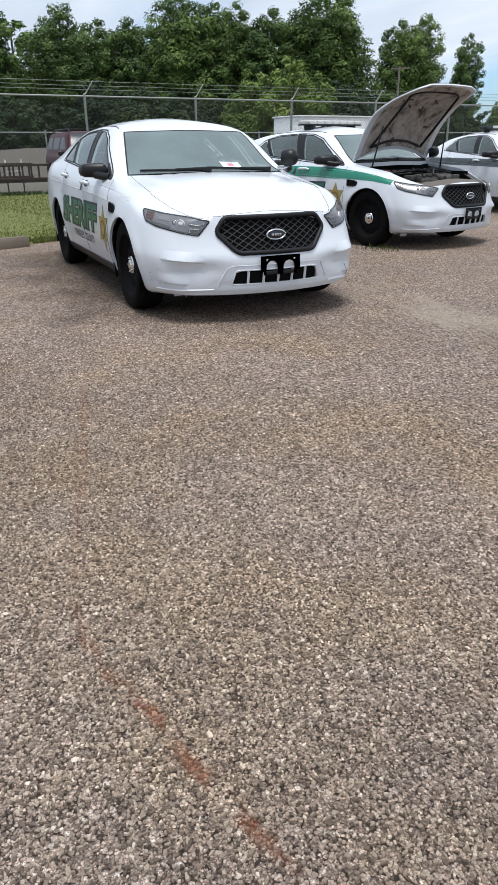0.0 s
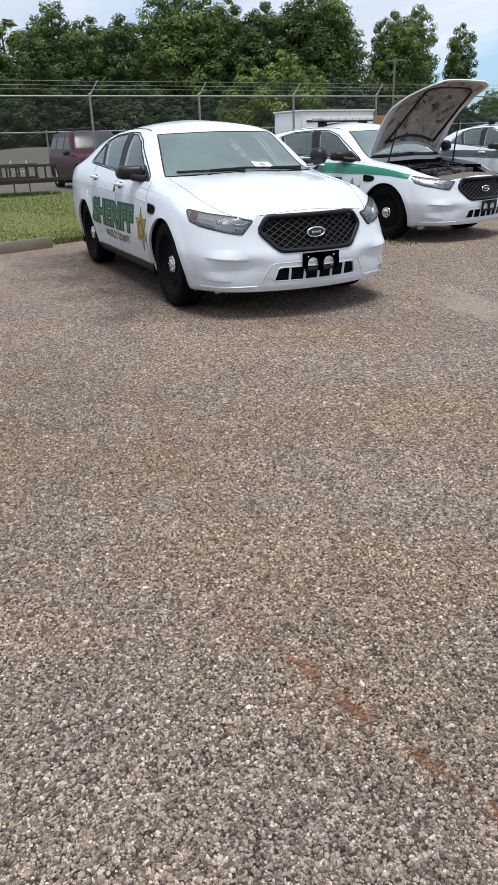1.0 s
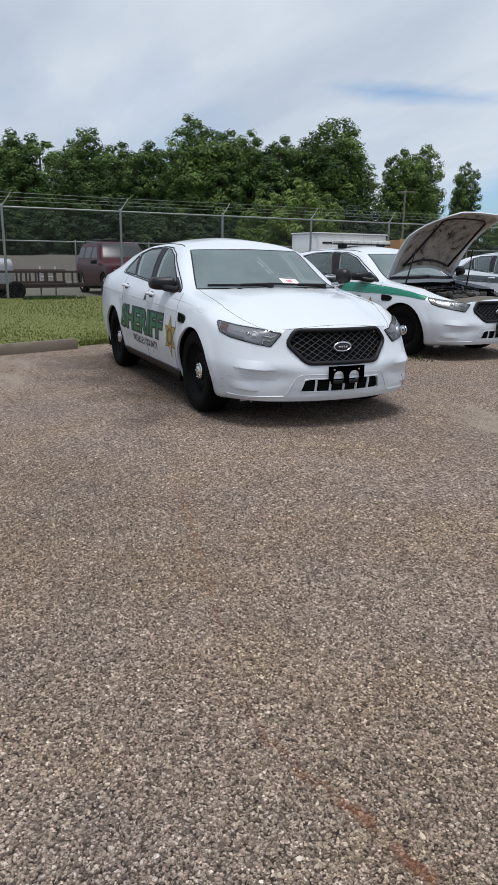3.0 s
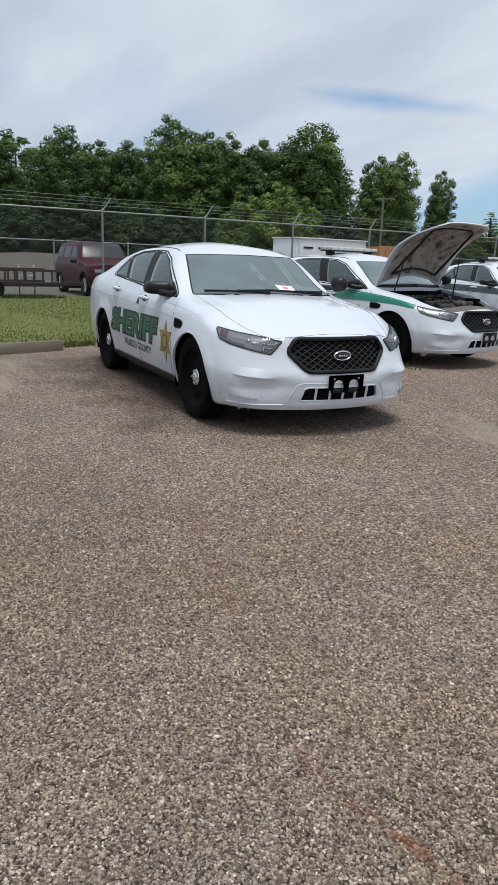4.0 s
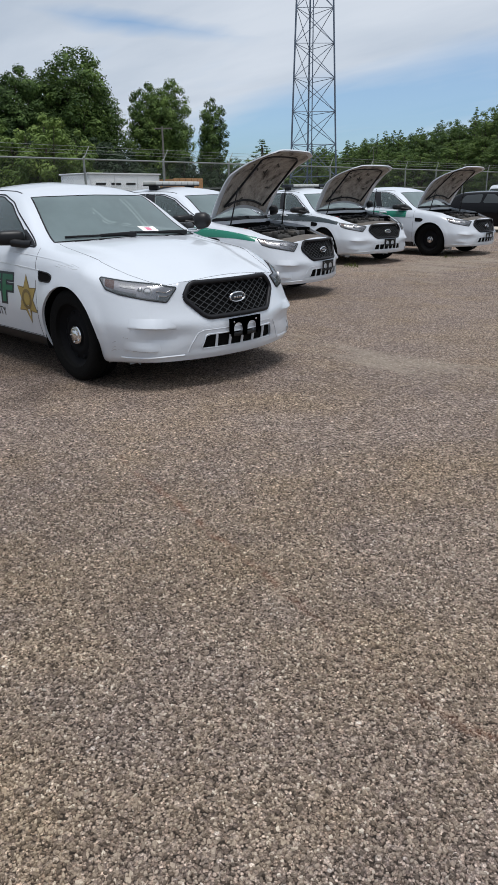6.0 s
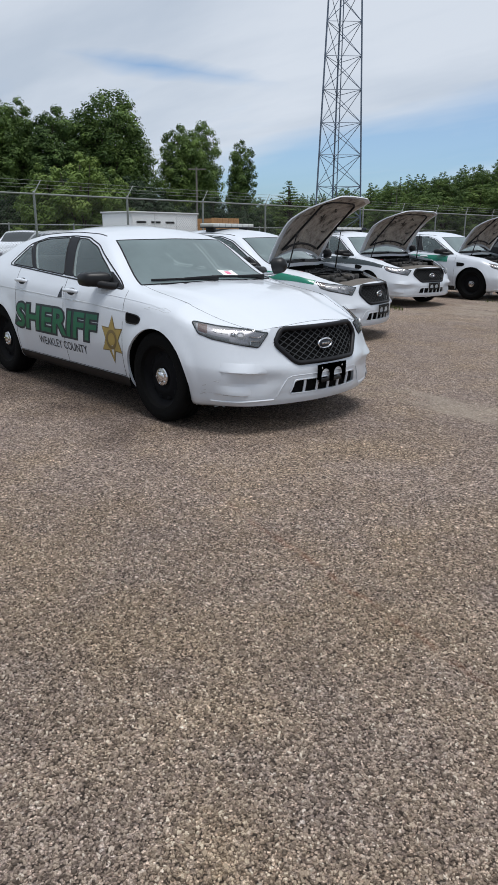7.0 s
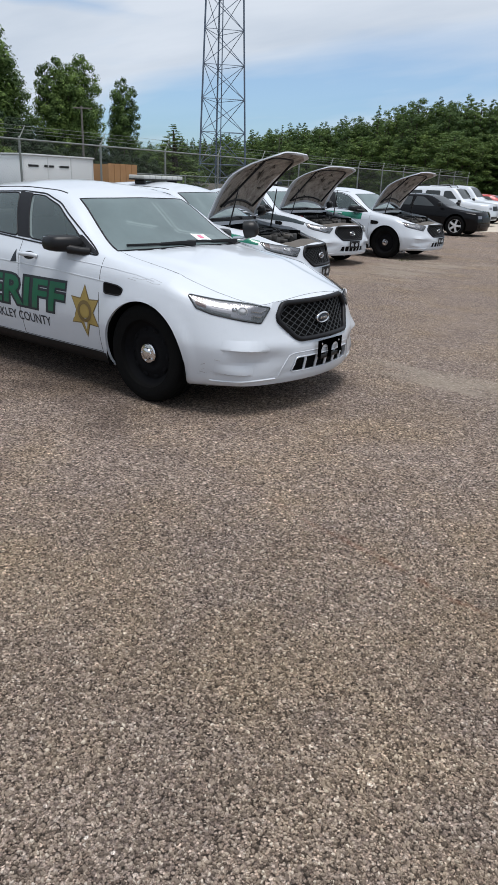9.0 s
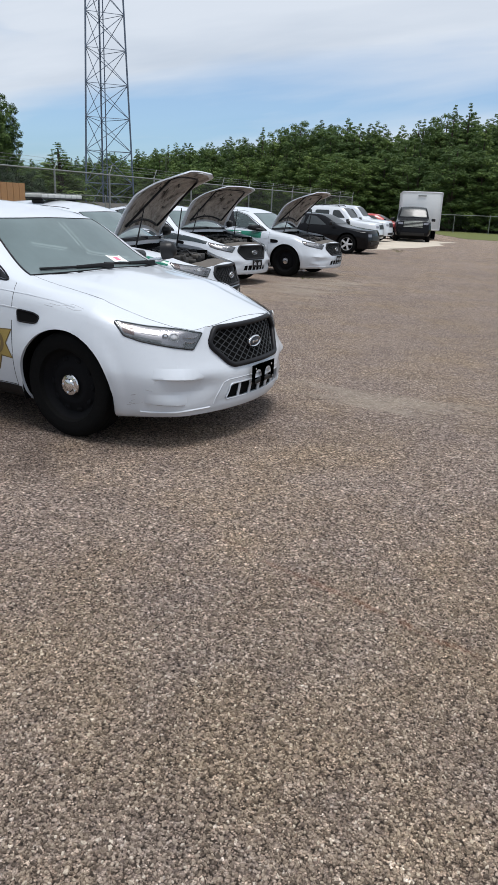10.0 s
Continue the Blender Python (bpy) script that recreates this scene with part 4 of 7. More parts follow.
def ring_flat(r1, r2, seg=32):
    bm = bmesh.new()
    a = [bm.verts.new((r1 * math.cos(2 * math.pi * k / seg), r1 * math.sin(2 * math.pi * k / seg), 0)) for k in range(seg)]
    b = [bm.verts.new((r2 * math.cos(2 * math.pi * k / seg), r2 * math.sin(2 * math.pi * k / seg), 0)) for k in range(seg)]
    for k in range(seg):
        bm.faces.new((a[k], a[(k + 1) % seg], b[(k + 1) % seg], b[k]))
    return bm


HEADLAMP = rounded([(-0.303, 0.658), (-0.375, 0.758), (-0.22, 0.785), (0.0, 0.807), (0.180, 0.836), (0.190, 0.828), (0.142, 0.756), (0.04, 0.722), (-0.08, 0.699)], 0.012, 3)


def headlamp(car, sg):
    """A swept lamp: dark outline, silver bowl, projector, chrome bars at the inner end, amber outer end, clear lens."""
    view = from_corner(sg)
    cols = spans(HEADLAMP, 40)
    case = part("headlight", patch(TREE, view, cols, 0.0015), LAMP_DARK, car, "swept headlight under clear plastic", 40)
    part("lamp_outline", seam(TREE, view, HEADLAMP, 0.0055, 0.001, True), SATIN, case, "", 60)
    inner = [(u, lo + 0.010, hi - 0.008) for u, lo, hi in cols if hi - lo > 0.035]
    part("reflector", patch(TREE, view, inner, 0.003), LAMP_MID, case, "silver reflector", 40)
    amber = [(u, lo + 0.25 * (hi - lo), hi - 0.008) for u, lo, hi in cols if 0.07 < u < 0.158 and hi - lo > 0.03]
    part("side_marker", patch(TREE, view, amber, 0.006), AMBER, case, "red-brown side marker")
    for lo_u, hi_u, f0, f1, mat in ((-0.09, 0.045, 0.52, 0.82, LAMP_CASE), (-0.10, 0.10, 0.10, 0.26, LAMP_DARK), (-0.345, -0.225, 0.12, 0.30, LAMP_DARK)):
        block = [(u, lo + f0 * (hi - lo), lo + f1 * (hi - lo)) for u, lo, hi in cols if lo_u < u < hi_u]
        part("lamp_block", patch(TREE, view, block, 0.006), mat, case)
    for u, v, r, mat in ((-0.171, 0.737, 0.036, ALLOY), (-0.118, 0.748, 0.020, CHROME)):
        bm = bmesh.new()
        p = on_skin(TREE, view, u, v, 0.003)
        d = -view(u, v)[1]
        mm = Matrix.Translation(p) @ d.to_track_quat("-Y", "Z").to_matrix().to_4x4()
        lathe(bm, [(r, 0.0), (r * 0.98, -0.008), (r * 0.88, -0.010), (r * 0.8, -0.004), (r * 0.5, -0.011), (0.001, -0.014)], seg=24)
        bmesh.ops.recalc_face_normals(bm, faces=bm.faces)
        bmesh.ops.transform(bm, verts=bm.verts, matrix=mm)
        part("projector", bm, mat, case, "round projector bowl", 50)
    for lines in ([(u, lo + (hi - lo) * 0.60) for u, lo, hi in cols if -0.345 < u < -0.225], [(u, lo + (hi - lo) * 0.34) for u, lo, hi in cols if -0.325 < u < -0.24], [(-0.24, 0.679), (-0.245, 0.712)]):
        part("lamp_rib", seam(TREE, view, lines, 0.0042, 0.007), CHROME, case)
    part("lens", patch(TREE, view, cols, 0.014), GLASS_CLEAR, case, "clear lens", 40).visible_shadow = False
    return case


def grille(car):
    """Black honeycomb grille in a raised frame with a plain oval badge."""
    g = bmesh.new()
    pts = [on_skin(TREE, from_front, u, v, 0.004) for u, v in dense(rounded(GRILLE, 0.04), 0.02)]
    tube(g, pts, 0.019, 8, True)
    frame_ob = part("grille", g, SATIN, car, "black honeycomb grille in a raised frame", 60)
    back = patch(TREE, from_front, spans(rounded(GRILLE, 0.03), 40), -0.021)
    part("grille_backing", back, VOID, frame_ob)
    wires = bmesh.new()
    poly = rounded(GRILLE, 0.03)
    step = 0.046
    for slope in (0.62, -0.62):
        c = -0.6
        while c < 1.9:
            run = []
            u = -0.52
            while u <= 0.52:
                v = c + slope * u
                if inside(poly, u, v):
                    run.append((u, v))
                elif len(run) > 2:
                    tube(wires, [on_skin(TREE, from_front, a, b, -0.011) for a, b in run], 0.0034, 5)
                    run = []
                else:
                    run = []
                u += 0.02
            if len(run) > 2:
                tube(wires, [on_skin(TREE, from_front, a, b, -0.011) for a, b in run], 0.0034, 5)
            c += step
    part("grille_mesh", wires, GRILLE_WIRE, frame_ob)
    b = bmesh.new()
    p = on_skin(TREE, from_front, 0, 0.655, 0.0)
    lathe(b, [(0.001, -0.024), (0.048, -0.021), (0.056, -0.014), (0.058, 0.0)], seg=32)
    bmesh.ops.recalc_face_normals(b, faces=b.faces)
    bmesh.ops.transform(b, verts=b.verts, matrix=Matrix.Translation((p.x - 0.004, 0, 0.652)) @ Matrix.Rotation(radians(90), 4, "Z") @ Matrix.Diagonal((1.35, 1, 0.62, 1)))
    part("badge", b, INK, frame_ob, "dark oval badge with a bright rim", 50)
    b = bmesh.new()
    ring = [(p.x + 0.012, 0.077 * math.cos(t), 0.652 + 0.035 * math.sin(t)) for t in np.linspace(0, 2 * math.pi, 37)[:-1]]
    tube(b, ring, 0.0095, 6, True)
    for k, w in ((-0.03, 0.02), (-0.006, 0.014), (0.014, 0.012), (0.034, 0.016)):
        box(b, p.x + 0.0195, k, 0.652, 0.003, w, 0.016, None, 0.001)
    part("badge_rim", b, CHROME, frame_ob, "bright badge rim", 60)
    # lower intake
    lw = bmesh.new()
    pts = [on_skin(TREE, from_front, u, v, 0.0) for u, v in dense(LOWER_GRILLE, 0.03)]
    tube(lw, pts, 0.005, 6, True)
    low = part("lower_grille", lw, WHITE, car, "slotted lower intake", 60)
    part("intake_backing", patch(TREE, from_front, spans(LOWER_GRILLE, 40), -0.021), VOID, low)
    for k in (-0.245, -0.122, 0.0, 0.122, 0.245):
        vb = bmesh.new()
        pp = [on_skin(TREE, from_front, k, z, -0.010) for z in (0.298, 0.33, 0.37, 0.412)]
        tube(vb, pp, 0.011, 6)
        part("intake_post", vb, WHITE, low, "", 60)
    # plate bracket
    br = bmesh.new()
    x = on_skin(TREE, from_front, 0.0, 0.44, 0.0).x
    def arch_v(y):
        """Lower edge of the bracket: two round-topped openings."""
        for c in (-0.072, 0.072):
            if abs(y - c) < 0.046:
                return 0.425 + math.sqrt(0.046**2 - (y - c) ** 2)
        return 0.368 if abs(y) < 0.14 else 0.392
    grid_b = []
    for k in range(73):
        y = -0.167 + 0.334 * k / 72
        grid_b.append((br.verts.new((x + 0.019, y, arch_v(y))), br.verts.new((x + 0.019, y, 0.510))))
    for a_, b_ in zip(grid_b, grid_b[1:]):
        br.faces.new((a_[0], b_[0], b_[1], a_[1]))
    bmesh.ops.solidify(br, geom=br.faces[:], thickness=0.016)
    box(br, x + 0.008, 0.0, 0.382, 0.016, 0.27, 0.028, None, 0.004)
    bracket = part("plate_bracket", br, BLACK, car, "empty black number plate bracket", 40)
    for sg in (-1, 1):
        bt = bmesh.new()
        lathe(bt, [(0.008, 0.0), (0.008, -0.005), (0.004, -0.008), (0.001, -0.008)], seg=12)
        bmesh.ops.transform(bt, verts=bt.verts, matrix=Matrix.Translation((x + 0.019, sg * 0.115, 0.48)) @ Matrix.Rotation(radians(90), 4, "Z"))
        part("bolt", bt, CHROME, bracket)


def mirror(car, sg):
    bm = bmesh.new()
    vs = box(bm, -0.80, sg * 0.955, 1.084, 0.17, 0.215, 0.128, None, 0.042)
    for v in vs:
        k = (abs(v.co.y) - 0.85) / 0.215
        v.co.x -= 0.10 * k
        v.co.z += (v.co.z - 1.084) * -0.15 * k
    base = part("wing_mirror", bm, BLACK, car, "black plastic door mirror", 50)
    fb = bmesh.new()
    tube(fb, [(-0.64, sg * 0.85, 1.032), (-0.70, sg * 0.89, 1.036), (-0.79, sg * 0.945, 1.05)], [0.034, 0.032, 0.036], 10)
    part("mirror_foot", fb, BLACK, base, "", 60)
    gb = bmesh.new()
    box(gb, -0.925, sg * 0.965, 1.084, 0.006, 0.165, 0.095, Matrix.Translation((-0.925, sg * 0.965, 0)) @ Matrix.Rotation(sg * radians(25), 4, "Z") @ Matrix.Translation((0.925, -sg * 0.965, 0)), 0.002)
    part("mirror_glass", gb, CHROME, base, "mirror glass")


def cabin(car):
    """What shows dimly through the panes: dashboard, wheel, seats, partition."""
    d = bmesh.new()
    box(d, -0.74, 0, 0.93, 0.62, 1.42, 0.22, None, 0.07)
    part("dashboard", d, BLACK, car, "", 60)
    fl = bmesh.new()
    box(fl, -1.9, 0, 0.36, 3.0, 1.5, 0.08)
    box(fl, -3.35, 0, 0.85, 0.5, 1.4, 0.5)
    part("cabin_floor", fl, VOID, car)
    for y in (-0.38, 0.38):
        s = bmesh.new()
        box(s, -1.45, y, 0.62, 0.52, 0.52, 0.20, None, 0.06)
        box(s, -1.76, y, 0.93, 0.17, 0.50, 0.62, Matrix.Translation((-1.76, 0, 0.6)) @ Matrix.Rotation(radians(-14), 4, "Y") @ Matrix.Translation((1.76, 0, -0.6)), 0.06)
        box(s, -1.86, y, 1.30, 0.10, 0.26, 0.17, None, 0.04)
        part("seat", s, CLOTH, car, "", 60)
    r = bmesh.new()
    box(r, -2.72, 0, 0.62, 0.5, 1.3, 0.22, None, 0.06)
    box(r, -2.98, 0, 0.95, 0.16, 1.3, 0.55, None, 0.06)
    part("rear_bench", r, CLOTH, car, "", 60)
    g = bmesh.new()
    box(g, -2.02, 0, 1.33, 0.03, 1.14, 0.05, None, 0.01)
    box(g, -2.02, 0, 1.02, 0.03, 1.36, 0.04, None, 0.01)
    for k in range(9):
        box(g, -2.02, -0.54 + k * 0.135, 1.18, 0.015, 0.012, 0.3)
    part("partition", g, BLACK, car, "black prisoner partition")
    w = bmesh.new()
    ring = [(-1.13 + 0.07 * math.sin(t), 0.38 + 0.18 * math.cos(t), 1.0 + 0.17 * math.sin(t)) for t in np.linspace(0, 2 * math.pi, 25)[:-1]]
    tube(w, ring, 0.016, 8, True)
    tube(w, [(-0.95, 0.38, 0.95), (-1.13, 0.38, 1.0)], 0.03, 8)
    box(w, -1.13, 0.38, 1.0, 0.05, 0.3, 0.07, None, 0.02)
    part("steering_wheel", w, BLACK, car, "", 60)
    m = bmesh.new()
    box(m, -1.06, 0.0, 1.375, 0.03, 0.24, 0.065, None, 0.015)
    tube(m, [(-1.06, 0, 1.385), (-1.05, 0, 1.415)], 0.010, 6)
    part("rear_view_mirror", m, BLACK, car, "", 60)


def wipers(car):
    for y0, y1 in ((0.60, -0.02), (-0.02, -0.62)):
        bm = bmesh.new()
        pts = [on_skin(TREE, from_top, y0 + (y1 - y0) * t, -0.385 - 0.11 * ((y0 + (y1 - y0) * t) / 0.735) ** 2 - 0.03 * t, 0.016) for t in np.linspace(0, 1, 9)]
        tube(bm, pts, [0.012] * 4 + [0.010] * 5, 6)
        tube(bm, [pts[0] + Vector((0.06, 0, 0.0)), pts[1], pts[4]], [0.024, 0.019, 0.013], 6)
        part("wiper", bm, BLACK, car, "", 60)


def spot_lamp(car):
    bm = bmesh.new()
    lathe(bm, [(0.001, 0.085), (0.045, 0.075), (0.07, 0.045), (0.076, 0.0), (0.076, -0.045), (0.07, -0.05), (0.001, -0.05)], seg=28)
    bmesh.ops.recalc_face_normals(bm, faces=bm.faces)
    bmesh.ops.transform(bm, verts=bm.verts, matrix=Matrix.Translation((-0.40, 0.80, 1.17)) @ Matrix.Rotation(radians(-65), 4, "Z") @ Matrix.Rotation(radians(8), 4, "X"))
    lamp = part("spotlight", bm, BLACK, car, "round black pillar spotlight", 40)
    s = bmesh.new()
    tube(s, [(-0.42, 0.795, 1.11), (-0.47, 0.79, 1.085), (-0.56, 0.765, 1.08)], [0.022, 0.02, 0.018], 8)
    part("stalk", s, CHROME, lamp, "", 60)


def livery(car, lettering, star, stripe=None, stripe_end=0.36):
    """Vinyl on both sides."""
    for sg in (-1, 1):
        if stripe:
            zc = [(-4.0, 0.94), (-1.2, 0.93), (-0.6, 0.915), (-0.2, 0.895), (0.1, 0.868), (0.36, 0.825)]
            cols = []
            for k in range(60):
                x = -3.98 + (stripe_end + 3.98) * k / 59
                mid = float(pchip(zc, x))
                h = 0.068 if x < -0.7 else 0.068 * max(0.35, 1 - (x + 0.7) / 1.7)
                cols.append((x, mid - h, mid + h))
            part("side_stripe", patch(TREE, from_side(sg), cols, 0.0025), stripe, car, "swept green side stripe", 40)
        if lettering:
            part("lettering_outline", lay_on_side(sized(letters("SHERIFF", 0.40, 0.12, 0.034), 1.66, 0.285), TREE, sg, -1.64, 0.667, 1, 1, 0, 0.0025), INK, car, "black outlined lettering")
            part("lettering", lay_on_side(sized(letters("SHERIFF", 0.40, 0.12, 0.010), 1.615, 0.243), TREE, sg, -1.64, 0.667, 1, 1, 0, 0.0045), GREEN, car, "green bold lettering")
            part("small_lettering", lay_on_side(sized(letters("WEAKLEY COUNTY", 0.105, 0.0, 0.001), 0.93, 0.078), TREE, sg, -1.515, 0.458, 1, 1, 0, 0.003), INK, car, "dark small lettering")
        if star:
            x, z = (-0.607, 0.602)
            part("star_outline", lay_on_side(six_point_star(0.205, 0.112), TREE, sg, x, z, 1, 1, 0, 0.0022), GOLD_DARK, car)
            st = part("star", lay_on_side(six_point_star(0.192, 0.101), TREE, sg, x, z, 1, 1, 0, 0.0038), GOLD, car, "gold six-pointed star")
            part("star_ring", lay_on_side(ring_flat(0.055, 0.083), TREE, sg, x, z, 1, 1, 0, 0.0055), GOLD_DARK, st)
            part("star_centre", lay_on_side(disc(0.05), TREE, sg, x, z, 1, 1, 0, 0.0055), GOLD, st)


def patrol_car(m, label, group, open_hood=0.0, lettering=False, star=False, stripe=None, bar=None, tag=False, spot=True, steer=0.0, stripe_end=0.36):
    car = thing("patrol_car", m, label, "car", group)
    link("body", BODY, car)
    add_wheels(car, steer=steer)
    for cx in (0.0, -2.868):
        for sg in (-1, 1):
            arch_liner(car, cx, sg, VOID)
    for sg in (-1, 1):
        headlamp(car, sg)
        mirror(car, sg)
        for nm, poly in (("front_window", FRONT_WINDOW), ("rear_window", REAR_WINDOW), ("quarter_window", QUARTER_WINDOW)):
            part(nm, patch(TREE, from_side(sg), spans(poly, 24), 0.003), GLASS_DARK, car, "tinted side pane", 60).visible_shadow = False
        ws = bmesh.new()
        full = [(-0.52, 1.015), (-2.74, 1.148), (-2.50, 1.355), (-2.22, 1.418), (-1.70, 1.437), (-1.40, 1.426), (-1.15, 1.363), (-0.89, 1.222)]
        tube(ws, [on_skin(TREE, from_side(sg), u, v, 0.0) for u, v in dense(rounded(full, 0.05), 0.03)], 0.0065, 6, True)
        part("window_seal", ws, SATIN, car, "", 60)
        for poly in (FRONT_WINDOW, REAR_WINDOW, QUARTER_WINDOW):
            sb = bmesh.new()
            tube(sb, [on_skin(TREE, from_side(sg), u, v, 0.002) for u, v in dense(poly, 0.03)], 0.006, 6, True)
            part("glass_seal", sb, SATIN, car, "", 60)
        sail = patch(TREE, from_side(sg), spans([(-0.53, 1.018), (-0.71, 1.04), (-0.80, 1.145), (-0.78, 1.145)], 12), 0.006)
        part("mirror_sail", sail, BLACK, car, "black mirror sail panel")
        pb = patch(TREE, from_side(sg), spans([(-1.37, 1.083), (-1.54, 1.09), (-1.765, 1.43), (-1.58, 1.425)], 20), 0.003)
        part("door_pillar_trim", pb, SATIN, car, "black pillar trim")
        pq = patch(TREE, from_side(sg), spans([(-2.11, 1.122), (-2.20, 1.128), (-2.46, 1.36), (-2.40, 1.372)], 16), 0.003)
        part("quarter_trim", pq, SATIN, car)
        sill = patch(TREE, from_side(sg), [(-2.45 + 2.03 * k / 30, 0.205, 0.30) for k in range(31)], 0.004)
        part("sill_trim", sill, BLACK, car, "black sill trim", 50)
        for line in ([(-0.45, 0.30), (-0.45, 0.55), (-0.45, 0.765)], [(-0.45, 0.845), (-0.45, 0.94), (-0.46, 1.01)], [(-1.4475, 0.305), (-1.4475, 1.08)], [(-2.445, 0.305), (-2.445, 1.12)], [(-0.45, 0.305), (-2.44, 0.305)]):
            part("door_gap", seam(TREE, from_side(sg), line, 0.0025, -0.0005), VOID, car)
        for line in ([(-0.40, 0.848), (-0.97, 0.876), (-1.4, 0.886), (-2.4, 0.915), (-3.9, 0.955)], [(-0.90, 0.972), (-0.6, 0.962), (-0.32, 0.946), (-0.1, 0.926), (0.084, 0.899)]):
            part("body_crease", seam(TREE, from_side(sg), line, 0.007, -0.0035), WHITE, car, "", 60)
        for name, hx, hz in (("front_door", -1.295, 0.957), ("rear_door", -2.30, 1.0)):
            door = link(name, DOORS[name, sg], car)
            hb = bmesh.new()
            pts = [on_skin(TREE, from_side(sg), hx + dx, hz, lf) for dx, lf in ((-0.115, 0.004), (-0.10, 0.03), (-0.03, 0.04), (0.06, 0.036), (0.095, 0.004))]
            tube(hb, pts, [0.014, 0.017, 0.018, 0.018, 0.014], 8)
            part("door_handle", hb, WHITE, door, "white pull handle", 60)
            # flat dark disc, the shade of the hollow behind the handle painted in
            cup = lay_on_side(disc(0.05), TREE, sg, hx - 0.02, hz, 1.5, 0.62, 0, 0.0015)
            part("handle_recess_shade", cup, SATIN, door)
        slot = rounded([(-0.398, 0.843), (-0.25, 0.832), (-0.192, 0.812), (-0.212, 0.772), (-0.26, 0.762), (-0.392, 0.764)], 0.02, 3)
        vent = part("fender_vent", patch(TREE, from_side(sg), spans(slot, 20), 0.003), VOID, car, "black fender vent")
        part("vent_rim", seam(TREE, from_side(sg), slot, 0.006, 0.002, True), SATIN, vent, "", 60)
        view = from_corner(sg)
        # pressed shelf on the bumper corner with a hollow below, and a curved lip over the chin
        for name, u0, u1, rows in (
            ("bumper_shelf", -0.015, -0.37, ((0.400, 0.0005), (0.445, 0.0015), (0.4755, 0.002), (0.479, 0.014), (0.485, 0.017), (0.498, 0.013), (0.55, 0.0005))),
            ("bumper_lip", 0.03, -0.25, ((0.278, 0.0005), (0.312, 0.004), (0.318, 0.013), (0.326, 0.014), (0.350, 0.008), (0.385, 0.0005))),
        ):
            blade, grid = bmesh.new(), []
            for k in range(29):
                t = k / 28
                fade = math.sin(math.pi * t) ** 0.9
                drop = (0.012 - 0.022 * t) if name == "bumper_shelf" else (0.010 * (1 - t) ** 2 - 0.006 * t)
                grid.append([blade.verts.new(on_skin(TREE, view, u0 + (u1 - u0) * t, z + drop, lift * fade)) for z, lift in rows])
            for a_, b_ in zip(grid, grid[1:]):
                for r in range(len(rows) - 1):
                    blade.faces.new((a_[r], b_[r], b_[r + 1], a_[r + 1]))
            bmesh.ops.recalc_face_normals(blade, faces=blade.faces)
            if sum(f.normal.dot(view(0, 0.4)[1]) for f in blade.faces) > 0:
                bmesh.ops.reverse_faces(blade, faces=blade.faces)
            part(name, blade, WHITE, car, "", 32)
        slit = [(-0.02 - 0.03 * k, 0.317 + 0.010 * (1 - k / 7) ** 2 - 0.006 * k / 7) for k in range(8)]
        part("scuff_dent_shade", seam(TREE, view, slit[1:], 0.0022, 0.011), SCUFF_DENT_SHADE, car, "grey scrape along the bumper lip")
        chin = [(0.05, 0.264), (0.0, 0.262), (-0.16, 0.262), (-0.27, 0.264), (-0.42, 0.266)]
        part("chin_lip", seam(TREE, view, chin, 0.011, -0.003), WHITE, car, "", 60)
        side = [(sg * 0.47, 0.285), (sg * 0.455, 0.33), (sg * 0.40, 0.425), (sg * 0.36, 0.442), (0.0, 0.445)]
        part("intake_surround", seam(TREE, from_front, side, 0.0055, -0.0032), WHITE, car, "", 60)
        tri = patch(TREE, from_side(sg), spans([(-1.472, 0.893), (-1.555, 0.888), (-1.488, 0.995)], 10), 0.003)
        part("door_badge", tri, INK, car, "small dark triangle decal")
    part("windshield", sheet_rows(TREE, WINDSHIELD, 0.003), GLASS, car, "windscreen with sky sheen in its colour", 60).visible_shadow = False
    part("back_window", sheet_rows(TREE, BACKLIGHT, 0.003), GLASS_DARK, car, "tinted rear window", 60).visible_shadow = False
    for rows in (WINDSHIELD, BACKLIGHT):
        sb = bmesh.new()
        tube(sb, [on_skin(TREE, from_top, u, v, 0.0) for u, v in ring_of(rows)], 0.0075, 6, True)
        part("screen_seal", sb, SATIN, car, "", 60)
    for sg in (-1, 1):
        rail = seam(TREE, from_top, [(sg * 0.595, -1.2), (sg * 0.565, -1.75), (sg * 0.575, -2.6)], 0.006)
        part("roof_channel", rail, SATIN, car)
    grille(car)
    cabin(car)
    wipers(car)
    if spot:
        spot_lamp(car)
    livery(car, lettering, star, stripe, stripe_end)
    if tag:
        tb = sheet_rows(TREE, [[(0.345, -0.465), (0.155, -0.445)], [(0.335, -0.565), (0.145, -0.545)]], 0.003)
        tg = part("windshield_tag", tb, PAPER, car, "white paper tag with pink mark inside the screen")
        tb = sheet_rows(TREE, [[(0.275, -0.485), (0.215, -0.477)], [(0.27, -0.53), (0.21, -0.522)]], 0.005)
        part("tag_mark", tb, PINK, tg)
